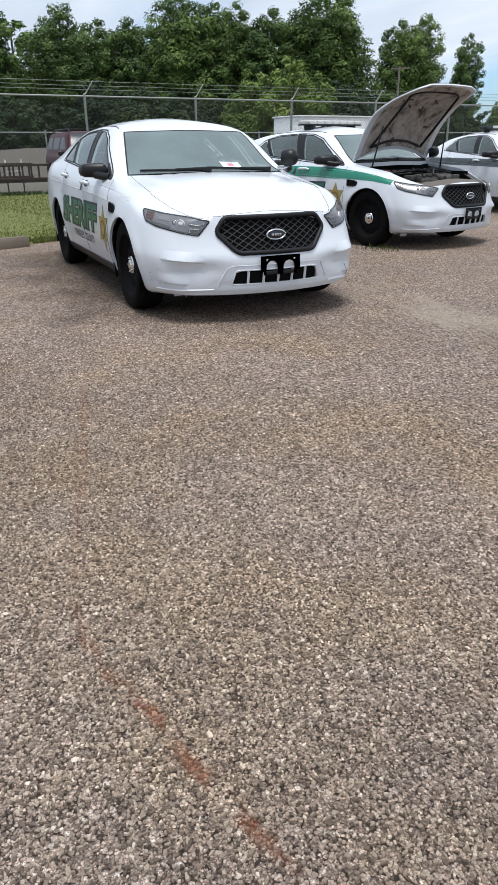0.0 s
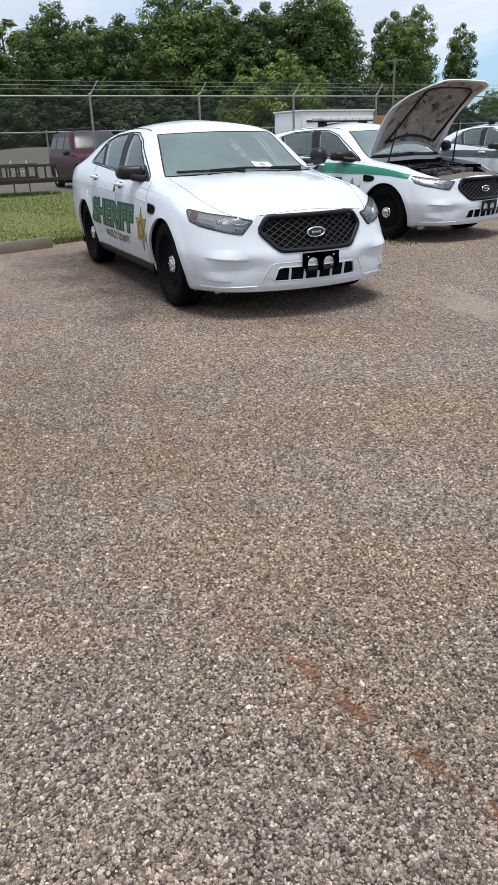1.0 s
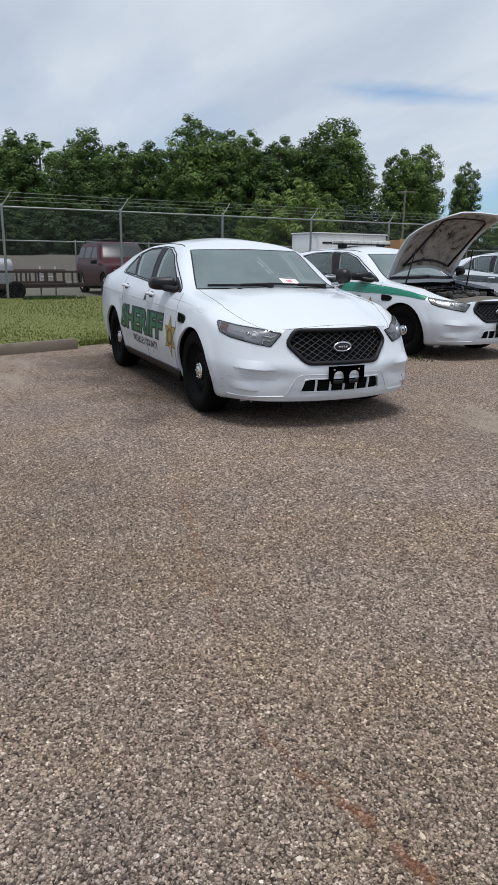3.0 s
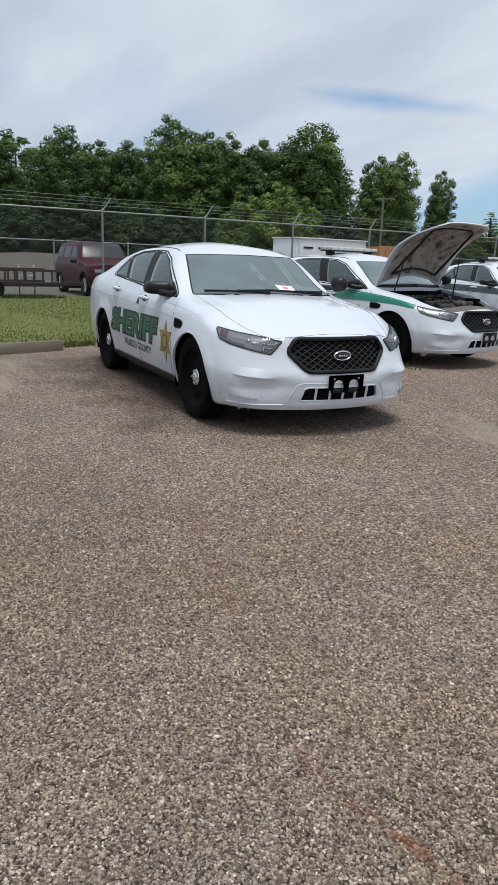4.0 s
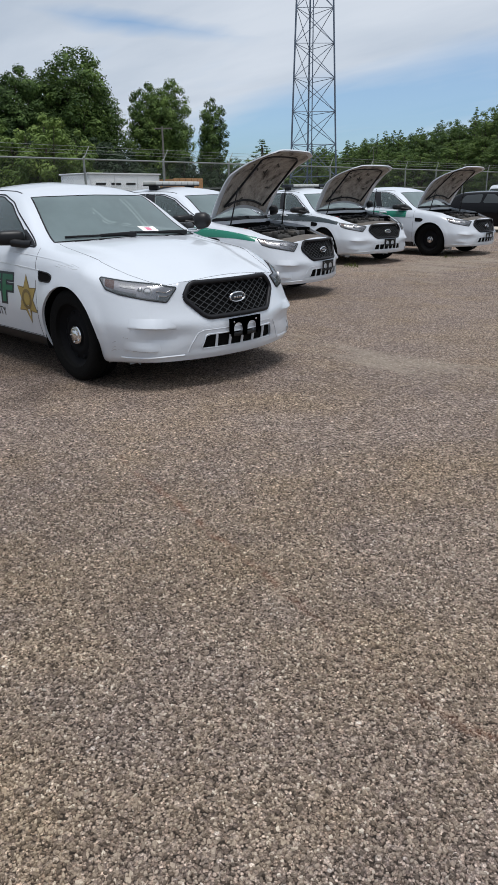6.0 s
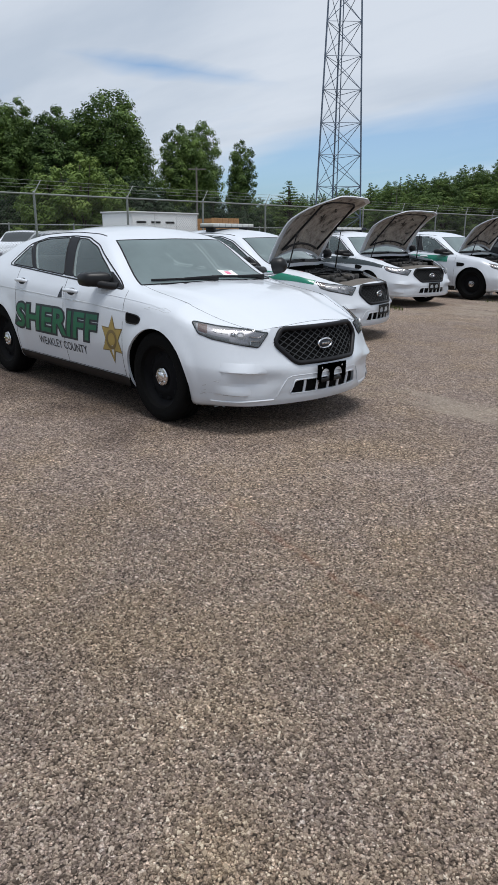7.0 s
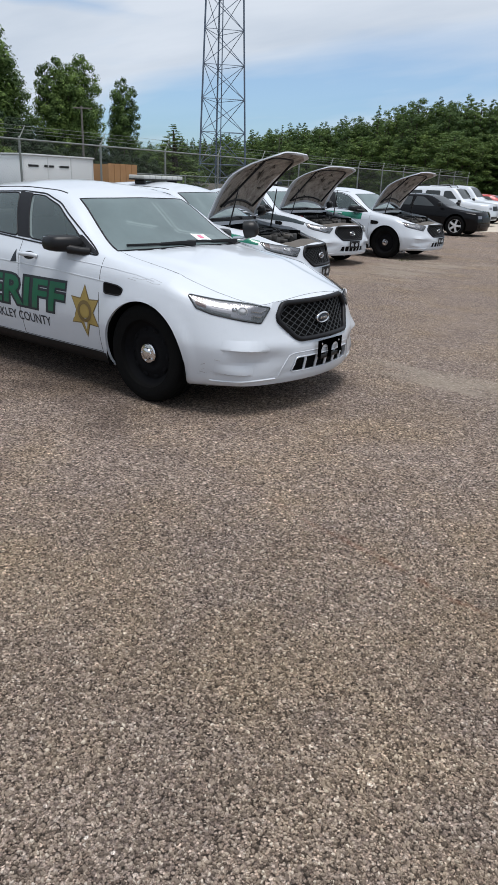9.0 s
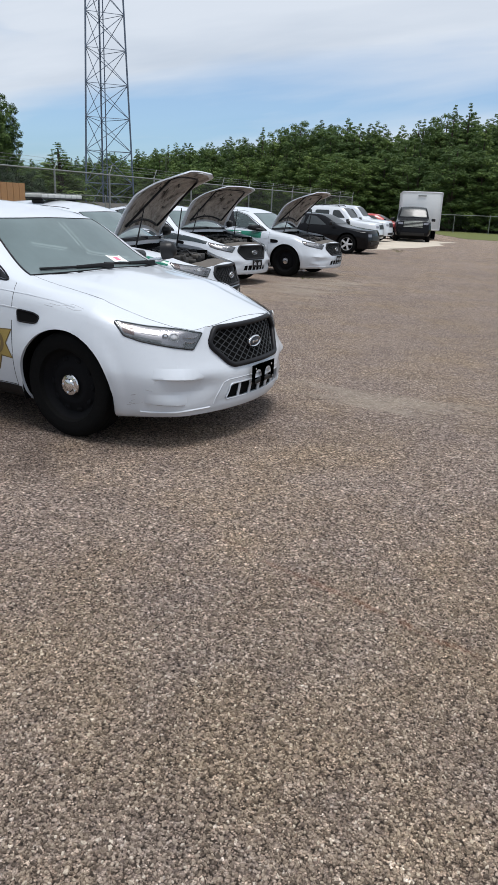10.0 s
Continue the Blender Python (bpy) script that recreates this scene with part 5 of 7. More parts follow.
    if tag:
        # lettered car: grey fender strokes paint in a dent's shading; bumper marks are scrapes
        rng = random.Random(31)
        for line in ([(-0.12, 0.905), (-0.02, 0.896), (0.06, 0.912), (0.10, 0.905), (0.16, 0.892)], [(0.02, 0.893), (0.09, 0.880), (0.15, 0.882)], [(-0.16, 0.893), (-0.08, 0.885)]):
            part("scuff_dent_shade", seam(TREE, from_side(-1), line, 0.0016, -0.0008), SCUFF_DENT_SHADE, car, "grey stroke, scraped paint and painted dent shading")
        for k in range(8):
            x, z = rng.uniform(0.48, 0.66), rng.uniform(0.29, 0.44)
            line = [(x, z), (x + rng.uniform(0.01, 0.05), z + rng.uniform(-0.01, 0.01))]
            part("scuff_dent_shade", seam(TREE, from_side(-1), line, rng.uniform(0.0015, 0.003), -0.001), SCUFF_DENT_SHADE, car, "grey stroke, scraped paint and painted dent shading")
        crack = bmesh.new()
        tube(crack, [on_skin(TREE, from_front, 0.70, 0.37, 0.002), on_skin(TREE, from_front, 0.735, 0.30, 0.012), on_skin(TREE, from_front, 0.72, 0.262, 0.006)], [0.004, 0.007, 0.003], 6)
        part("torn_bumper_edge", crack, SCUFF_DENT_SHADE, car, "torn edge of the bumper skin")
    if bar:
        bb = bmesh.new()
        box(bb, -1.78, 0, 1.560, 0.27, 1.08, 0.018, None, 0.006)
        for sg in (-1, 1):
            box(bb, -1.78, sg * 0.44, 1.525, 0.16, 0.06, 0.06, None, 0.01)
        lb = part("light_bar", bb, BLACK, car, "roof light bar with clear lenses", 50)
        for k in range(7):
            hb = bmesh.new()
            box(hb, -1.78, -0.465 + 0.155 * k, 1.594, 0.27, 0.148, 0.052, None, 0.012)
            part("lens", hb, bar if k in (0, 6) else BAR_LENS, lb, "clear lens over reflectors", 50)
    if open_hood:
        hinge = Vector((-0.50, 0, 1.035))
        swing = Matrix.Translation(hinge) @ Matrix.Rotation(-radians(open_hood), 4, "Y") @ Matrix.Translation(-hinge)

        def arched(b):
            for v in b.verts:
                t = max(0.0, min(1.0, (v.co.x + 0.5) / 1.32))
                v.co.z += 0.135 * math.sin(math.pi * t) ** 0.9 - 0.075 * max(0.0, t - 0.72) / 0.28
            return b
        hp = arched(patch(TREE, from_top, HOOD_COLS, 0.0))
        bmesh.ops.solidify(hp, geom=hp.faces[:], thickness=0.018)
        bmesh.ops.transform(hp, verts=hp.verts, matrix=swing)
        hood = part("hood", hp, WHITE, car, "raised white hood", 40)
        cols = [(u * 0.955, lo + 0.05, hi - 0.045) for u, lo, hi in HOOD_COLS[2:-2]]
        lp = arched(patch(TREE, from_top, cols, -0.024, 0.004))
        bmesh.ops.transform(lp, verts=lp.verts, matrix=swing)
        part("hood_frame", lp, LINER, hood, "grey-brown stained underside", 40)
        # pressed ribs and pads under the hood
        rb = bmesh.new()
        ring = [(u * 0.88, lo + 0.13) for u, lo, hi in HOOD_COLS[5:-5]] + [(u * 0.88, hi - 0.17) for u, lo, hi in HOOD_COLS[5:-5][::-1]]
        tube(rb, [on_skin(TREE, from_top, u, v, -0.034) for u, v in ring[::2]], 0.016, 6, True)
        bmesh.ops.transform(arched(rb), verts=rb.verts, matrix=swing)
        part("hood_seal", rb, SATIN, hood, "black rubber seal", 60)
        rng = random.Random(5)
        for k in range(26):
            u, v = rng.uniform(-0.48, 0.48), rng.uniform(-0.25, 0.5)
            pb = bmesh.new()
            L = rng.uniform(0.05, 0.12)
            a = rng.choice((0, 60, -60, 90))
            c = on_skin(TREE, from_top, u, v, -0.036)
            box(pb, 0, 0, 0, L, 0.025, 0.012, Matrix.Translation(c) @ Matrix.Rotation(radians(a), 4, "Z"), 0.005)
            bmesh.ops.transform(arched(pb), verts=pb.verts, matrix=swing)
            part("pressing", pb, LINER if k % 3 else ENGINE, hood)
        for sg in (-1, 1):
            st = bmesh.new()
            tube(st, [(-0.18, sg * 0.71, 0.96), swing @ Vector((0.12, sg * 0.64, 0.93))], [0.012, 0.007], 8)
            part("gas_strut", st, BLACK, car, "black hood strut", 60)
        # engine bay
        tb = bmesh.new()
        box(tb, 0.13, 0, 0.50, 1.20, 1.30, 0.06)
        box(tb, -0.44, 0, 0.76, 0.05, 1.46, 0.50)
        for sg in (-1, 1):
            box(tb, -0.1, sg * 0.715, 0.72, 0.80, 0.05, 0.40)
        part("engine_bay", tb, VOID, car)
        eng = bmesh.new()
        box(eng, 0.10, 0.0, 0.77, 0.50, 0.62, 0.20, None, 0.05)
        for k in range(4):
            box(eng, 0.10, -0.21 + 0.14 * k, 0.885, 0.46, 0.07, 0.05, None, 0.02)
        part("engine", eng, ENGINE, car, "grimy engine with ribbed cover", 50)
        bat = bmesh.new()
        box(bat, -0.18, -0.46, 0.83, 0.26, 0.20, 0.18, None, 0.02)
        battery = part("battery", bat, BLACK, car, "", 50)
        rc = bmesh.new()
        box(rc, -0.12, -0.44, 0.93, 0.06, 0.05, 0.04, None, 0.01)
        part("terminal_cover", rc, RED_CAP, battery, "red terminal cover")
        rc = bmesh.new()
        box(rc, 0.02, -0.50, 0.90, 0.10, 0.03, 0.03, None, 0.01)
        part("terminal_cover", rc, RED_CAP, battery, "red terminal cover")
        ab = bmesh.new()
        box(ab, -0.05, 0.46, 0.83, 0.36, 0.30, 0.18, None, 0.04)
        tube(ab, [(0.14, 0.42, 0.86), (0.32, 0.30, 0.85), (0.40, 0.1, 0.83)], 0.05, 12)
        part("air_box", ab, ENGINE, car, "", 50)
        sheet = [(u, max(0.30, hi - 0.20), hi - 0.005) for u, lo, hi in HOOD_COLS if hi > 0.42]
        rp = patch(TREE, from_top, sheet, -0.028, 0.01)
        part("radiator_cover", rp, DUSTY, car, "dusty plastic radiator cover", 50)
        rng = random.Random(8)
        for k in range(22):
            ck = bmesh.new()
            sz = (rng.uniform(0.05, 0.16), rng.uniform(0.05, 0.18), rng.uniform(0.05, 0.11))
            box(ck, rng.uniform(-0.34, 0.36), rng.uniform(-0.62, 0.62), rng.uniform(0.80, 0.885), *sz, None, 0.015)
            part("engine_part", ck, (ENGINE, BLACK, DUSTY, ENGINE)[k % 4], car, "", 50)
        for k in range(14):
            cl = bmesh.new()
            y0, x0 = rng.uniform(-0.5, 0.5), rng.uniform(-0.3, 0.3)
            pts = [(x0 + 0.3 * (t - 0.5) * rng.choice((1, -1)), y0 + 0.4 * (t - 0.5), 0.90 + 0.05 * math.sin(3 * t)) for t in np.linspace(0, 1, 7)]
            tube(cl, pts, rng.uniform(0.008, 0.018), 7)
            part("hose", cl, BLACK, car, "", 60)
        cw = bmesh.new()
        pts = [on_skin(TREE, from_top, y, hood_edge(y)[0] - 0.03, 0.004) for y in np.linspace(-0.7, 0.7, 25)]
        tube(cw, pts, 0.03, 8)
        part("cowl", cw, BLACK, car, "", 60)
    else:
        hp = patch(TREE, from_top, HOOD_COLS, 0.0)
        bmesh.ops.solidify(hp, geom=hp.faces[:], thickness=0.018)
        hood = part("hood", hp, WHITE, car, "", 40)
        part("hood_gap", seam(TREE, from_top, HOOD_RING[::2], 0.002, -0.0005, True), VOID, hood)
    return car


FLEET = "patrol cars parked in a row"
patrol_car(pose(0, 0, 0), "white patrol sedan with green SHERIFF lettering and gold star, hood shut", FLEET, lettering=True, star=True, tag=True)
patrol_car(pose(-2.61, 3.94, 0, 0, 0, 12.3), "white patrol sedan, green side stripe, roof light bar, raised hood", FLEET, 57, True, True, TEAL, BAR_LENS)
patrol_car(pose(-4.79, 8.89, 0, 0, 0, -7.8), "white patrol sedan with dark green stripe and raised hood", FLEET, 55, False, False, DARK_GREEN, INK)
patrol_car(pose(-4.24, 11.85, 0, 0, 0, 1.0), "white patrol sedan with green door stripe and raised hood", FLEET, 55, False, False, TEAL, None, spot=False, stripe_end=-0.66)


# ---- the ground ----
def flat(name, corners, z, material, label, category, kind="structure", thick=0.0):
    bm = bmesh.new()
    f = bm.faces.new([bm.verts.new((x, y, z)) for x, y in corners])
    if f.normal.z < 0:
        f.normal_flip()
    if thick:
        bm.normal_update()
        bmesh.ops.solidify(bm, geom=bm.faces[:], thickness=thick)
    ob = part(name, bm, material)
    return tagged(ob, label, category, "", kind)


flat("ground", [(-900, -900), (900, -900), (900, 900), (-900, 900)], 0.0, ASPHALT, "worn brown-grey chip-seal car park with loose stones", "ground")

def fence_x(y):
    """Where the fence line runs, for a place y along the lot."""
    return -13.512 - (y - 1.825) * math.tan(radians(4.1))


# lawn strip between kerb and wire fence
def lawn():
    bm = bmesh.new()
    near = [(-3.2, -30.0), (-3.9, -3.9), (-4.8, -1.1), (-5.3, -0.5), (-6.2, 1.5), (-7.2, 6.0)]
    rows_l = []
    for x, y in dense(near, 0.8, False):
        fx = fence_x(y) - 0.25
        rows_l.append([bm.verts.new((x + (fx - x) * t, y, LAWN_RISE * t + (0.03 if t > 0 else 0.0) + 0.012 * math.sin(7 * t + y))) for t in (0, 0.01, 0.25, 0.5, 0.75, 1.0)])
    for a, b in zip(rows_l, rows_l[1:]):
        for k in range(5):
            bm.faces.new((a[k], a[k + 1], b[k + 1], b[k]))
    bmesh.ops.recalc_face_normals(bm, faces=bm.faces)
    if sum(f.normal.z for f in bm.faces) < 0:
        bmesh.ops.reverse_faces(bm, faces=bm.faces)
    tagged(part("lawn", bm, TURF, None, "", 60), "mown yellow-green lawn strip", "lawn", "", "structure")


LAWN_RISE = 0.20
lawn()
flat("yard", [(-90, -40), (-10.7, -40), (-13.63, 1.4), (-16.4, 40), (-90, 40)], 0.14, GRAVEL_GREY, "grey gravel yard behind the fence", "yard", thick=0.14)
flat("field", [(-260, 40.5), (-34, 66), (-13, 56), (-7.5, 45), (10, 42), (70, 48), (90, 400), (-260, 400)], 0.012, TURF, "far mown grass field", "field", thick=0.02)


def blob(cx, cy, rx, ry, n, seed):
    rng = random.Random(seed)
    return [(cx + rx * (0.8 + 0.35 * rng.random()) * math.cos(2 * math.pi * k / n), cy + ry * (0.8 + 0.35 * rng.random()) * math.sin(2 * math.pi * k / n)) for k in range(n)]


flat("dirt_patch", blob(-10.0, 31.0, 4.4, 9.5, 26, 4), 0.010, DIRT, "pale bare dirt patch beside the drive", "dirt", thick=0.012)


def grass_tufts(name, count, where, h0, h1, material, label, seed):
    rng = random.Random(seed)
    vs, fs = [], []
    for k in range(count):
        x, y, z = where(rng)
        h = rng.uniform(h0, h1)
        a = rng.uniform(0, math.pi * 2)
        w = rng.uniform(0.004, 0.010)
        lx, ly = rng.uniform(-0.5, 0.5) * h, rng.uniform(-0.5, 0.5) * h
        dx, dy = w * math.cos(a), w * math.sin(a)
        i = len(vs)
        vs += [(x - dx, y - dy, z), (x + dx, y + dy, z), (x + lx * 0.4 + dx * 0.6, y + ly * 0.4 + dy * 0.6, z + h * 0.6), (x + lx, y + ly, z + h)]
        fs += [(i, i + 1, i + 2), (i, i + 2, i + 3)]
    me = bpy.data.meshes.new(name)
    me.from_pydata(vs, [], fs)
    me.materials.append(material)
    return tagged(new(name, me), label, "grass", "", "stuff")


def lawn_spot(r):
    y, t = r.uniform(-5.0, 5.0), r.random() ** 1.4
    x0 = -4.15 + 0.33 * (y + 3.2) * -1 if y < -1.1 else -5.0 - 0.4 * (y + 1.1)
    fx = fence_x(y)
    return x0 + (fx - x0) * t, y, LAWN_RISE * t + 0.03


grass_tufts("lawn_grass", 42000, lawn_spot, 0.014, 0.034, GRASS, "short yellow-green grass blades", 3)

# the bedded stones of the near ground, past counting: flat-topped chips of uneven outline
def stones():
    rng = np.random.default_rng(11)
    n = 300000
    x, y = rng.uniform(-0.6, 5.4, n), rng.uniform(-4.2, 1.6, n)
    # thinner with the distance from the line along which one walks by
    ax, ay, bx, by = 5.6, -2.5, 3.4, -4.3
    t = np.clip(((x - ax) * (bx - ax) + (y - ay) * (by - ay)) / ((bx - ax) ** 2 + (by - ay) ** 2), 0, 1)
    far = np.hypot(x - ax - t * (bx - ax), y - ay - t * (by - ay))
    keep = (rng.random(n) < np.clip((3.6 - far) / 1.8, 0, 1)) & (0.75 * (x - 4.5) < 0.66 * (y + 3.4) + 0.15)
    x, y = x[keep], y[keep]
    n = len(x)
    size = rng.uniform(0.0030, 0.0060, n) * np.where(rng.random(n) < 0.05, 1.5, 1.0)
    long, spin = rng.uniform(1.0, 1.55, n), rng.uniform(0, 2 * math.pi, n)
    height = rng.uniform(0.0012, 0.0052, n)
    lean = rng.uniform(-0.42, 0.42, (n, 2))
    verts = np.zeros((n, 10, 3))
    for k in range(5):
        a = k * math.pi * 0.4 + rng.uniform(-0.38, 0.38, n)
        r = size * rng.uniform(0.72, 1.25, n)
        u, v = r * np.cos(a) * long, r * np.sin(a)
        px, py = u * np.cos(spin) - v * np.sin(spin), u * np.sin(spin) + v * np.cos(spin)
        for row, scale in ((0, 1.0), (5, 0.74)):
            verts[:, row + k, 0], verts[:, row + k, 1] = x + px * scale, y + py * scale
            verts[:, row + k, 2] = -0.001 if row == 0 else np.maximum(0.0006, height + lean[:, 0] * px + lean[:, 1] * py)
    one = [(k, (k + 1) % 5, 5 + (k + 1) % 5, 5 + k) for k in range(5)]
    base = np.arange(n)[:, None] * 10
    quads = (base[:, :, None] + np.array(one)[None]).reshape(-1, 4)
    tops = base + np.arange(5, 10)[None]
    me = bpy.data.meshes.new("bedded_stones")
    me.vertices.add(n * 10)
    me.vertices.foreach_set("co", verts.reshape(-1))
    me.loops.add(len(quads) * 4 + n * 5)
    me.loops.foreach_set("vertex_index", np.concatenate([quads.reshape(-1), tops.reshape(-1)]).astype(np.int32))
    me.polygons.add(len(quads) + n)
    me.polygons.foreach_set("loop_start", np.concatenate([np.arange(len(quads)) * 4, len(quads) * 4 + np.arange(n) * 5]).astype(np.int32))
    me.update(calc_edges=True)
    me.validate()
    me.shade_flat()
    me.materials.append(STONE)
    tagged(new("bedded_stones", me), "pale and brown stone chips bedded in the worn chip-seal", "gravel", "", "stuff")


def stone_material():
    m, n, l, b = nodes_of("bedded_stone")
    geo = n.new("ShaderNodeNewGeometry")
    c = ramp(n, l, geo.outputs["Random Per Island"], [(0.0, (0.075, 0.061, 0.048)), (0.3, (0.185, 0.153, 0.121)), (0.62, (0.272, 0.229, 0.180)), (0.9, (0.365, 0.316, 0.252)), (1.0, (0.575, 0.53, 0.445))])
    speck = ramp(n, l, add_noise(n, l, 330, 3), [(0.35, (0.78, 0.78, 0.78)), (0.65, (1.15, 1.15, 1.15))])
    c = mixed(n, l, 1.0, c, speck, "MULTIPLY")
    l.new(crack_rust(n, l, ground_tint(n, l, c)), b.inputs["Base Color"])
    b.inputs["Roughness"].default_value = 0.85
    b.inputs["Specular IOR Level"].default_value = 0.3
    return m


STONE = stone_material()
stones()


# kerb log of weathered concrete
def kerb(x0, y0, x1, y1):
    bm = bmesh.new()
    L = math.dist((x0, y0), (x1, y1))
    n = 26
    prof = [(-0.11, 0.0), (-0.105, 0.09), (-0.07, 0.135), (0.07, 0.14), (0.105, 0.095), (0.11, 0.0)]
    rng = random.Random(2)
    rings = []
    for i in range(n + 1):
        t = i / n
        rings.append([bm.verts.new((L * (t - 0.5), u + rng.uniform(-0.006, 0.006), max(0, v + (rng.uniform(-0.006, 0.006) if v else 0)))) for u, v in prof])
    for a, b in zip(rings, rings[1:]):
        for k in range(len(prof) - 1):
            bm.faces.new((a[k], b[k], b[k + 1], a[k + 1]))
    bm.faces.new(rings[0])
    bm.faces.new(rings[-1][::-1])
    bmesh.ops.recalc_face_normals(bm, faces=bm.faces)
    ob = part("parking_kerb", bm, CONCRETE, None, "", 50)
    ob.matrix_world = pose((x0 + x1) / 2, (y0 + y1) / 2, 0, 0, 0, math.degrees(math.atan2(y1 - y0, x1 - x0)))
    return tagged(ob, "weathered brown concrete parking kerb beside the lawn", "kerb", "parking kerbs")


kerb(-4.72, -1.13, -3.98, -3.41)
kerb(-3.92, -3.60, -3.18, -5.88)

# ---- chain-link fence with barbed wire ----
POST_GAP, FENCE_H, FENCE_TURN = 3.05, 2.32, 4.1


def chain_fence(name, length, height, gap, pitch, m, label, barbs=True, wire=0.0017):
    """A wire fence along local y from 0."""
    f = thing(name, m, label, "fence", "", "structure")
    posts = int(length / gap) + 1
    pm = bmesh.new()
    tube(pm, [(0, 0, 0), (0, 0, height + 0.02)], 0.032, 10)
    bmesh.ops.create_icosphere(pm, subdivisions=1, radius=0.036, matrix=Matrix.Translation((0, 0, height + 0.02)))
    first = part("post", pm, GALV, f, "", 60)
    for k in range(1, posts):
        link("post", first.data, f, Matrix.Translation((0, k * gap, 0)))
    if barbs:
        am = bmesh.new()
        tube(am, [(0, 0, height), (-0.02, 0.10, height + 0.12), (-0.04, 0.26, height + 0.34)], [0.02, 0.014, 0.010], 6)
        arm = part("barb_arm", am, GALV, f, "", 60)
        for k in range(1, posts):
            link("barb_arm", arm.data, f, Matrix.Translation((0, k * gap, 0)))
        for j in range(3):
            wm = bmesh.new()
            dz, dy = (0.13, 0.22, 0.32)[j], (0.10, 0.17, 0.25)[j]
            rng = random.Random(j)
            pts = [(0.0, dy + t, height + dz + rng.uniform(-0.006, 0.006)) for t in np.arange(0, length - 1, gap / 4)]
            tube(wm, pts, 0.0035, 4)
            for t in np.arange(0.1, length - 1, 0.14):
                z = height + dz
                tube(wm, [(-0.012, dy + t - 0.012, z - 0.014), (0.012, dy + t + 0.012, z + 0.014)], 0.0025, 3)
            part("barbed_wire", wm, GALV, f)
    rm = bmesh.new()
    tube(rm, [(0, 0, height - 0.02), (0, length, height - 0.02)], 0.022, 8)
    part("top_rail", rm, GALV, f, "", 60)
    mm = bmesh.new()
    rise = height - 0.04
    for lean in (1, -1):
        y = -rise
        while y < length + rise:
            a, b = (y, 0.03), (y + lean * rise * 0.9, rise)
            lo, hi = sorted((a[0], b[0]))
            if hi > 0 and lo < length:
                ca = [a, b]
                pts = []
                for u, v in ca:
                    pts.append((u, v))
                (u0, v0), (u1, v1) = pts
                def clip(u, v):
                    uc = min(max(u, 0.0), length)
                    if u1 != u0:
                        v = v0 + (v1 - v0) * (uc - u0) / (u1 - u0) if uc != u else v
                    return uc, v
                p0, p1 = clip(u0, v0), clip(u1, v1)
                tube(mm, [(0.03 + 0.003 * lean, *p0), (0.03 + 0.003 * lean, *p1)], wire, 3)
            y += pitch
    tagged(part("chain_mesh", mm, WIRE, f), "", "", "", "stuff")
    return f


chain_fence("fence", 61.0, FENCE_H, POST_GAP, 0.085, pose(fence_x(1.825 - 5 * POST_GAP * math.cos(radians(FENCE_TURN))), 1.825 - 5 * POST_GAP * math.cos(radians(FENCE_TURN)), 0.17, 0, 0, FENCE_TURN), "galvanised chain-link fence with barbed wire on top")
chain_fence("fence_behind", 70.0, 1.7, 3.05, 0.15, pose(-20.0, -22.0, 0.14, 0, 0, 6), "low chain-link fence at the back of the yard", False)
chain_fence("fence_far", 46.0, 1.5, 3.05, 0.25, pose(-15.0, 60.0, 0.02, 0, 0, -94), "low chain-link fence along the far field", False)

BANK = plain("bank_earth", (0.078, 0.070, 0.056), 0.95, spread=0.3, scale=0.4, bump=0.4, bump_scale=6)
# earth bank behind the yard
bank = bmesh.new()
rows = []
rng = random.Random(7)
for i in range(60):
    y = -60 + 2.4 * i
    rows.append([bank.verts.new((-26 + dx - 0.2 * y, y, z + (rng.uniform(-0.08, 0.08) if z > 0.1 else 0))) for dx, z in ((0, 0.0), (-3.2, 0.55), (-7.6, 1.0), (-12, 1.25), (-30, 1.3), (-34, 0))])
for a, b in zip(rows, rows[1:]):
    for k in range(5):
        bank.faces.new((a[k], b[k], b[k + 1], a[k + 1]))
bmesh.ops.recalc_face_normals(bank, faces=bank.faces)
tagged(part("earth_bank", bank, BANK, None, "", 60), "low grey-brown earth bank behind the yard", "bank", "", "structure")


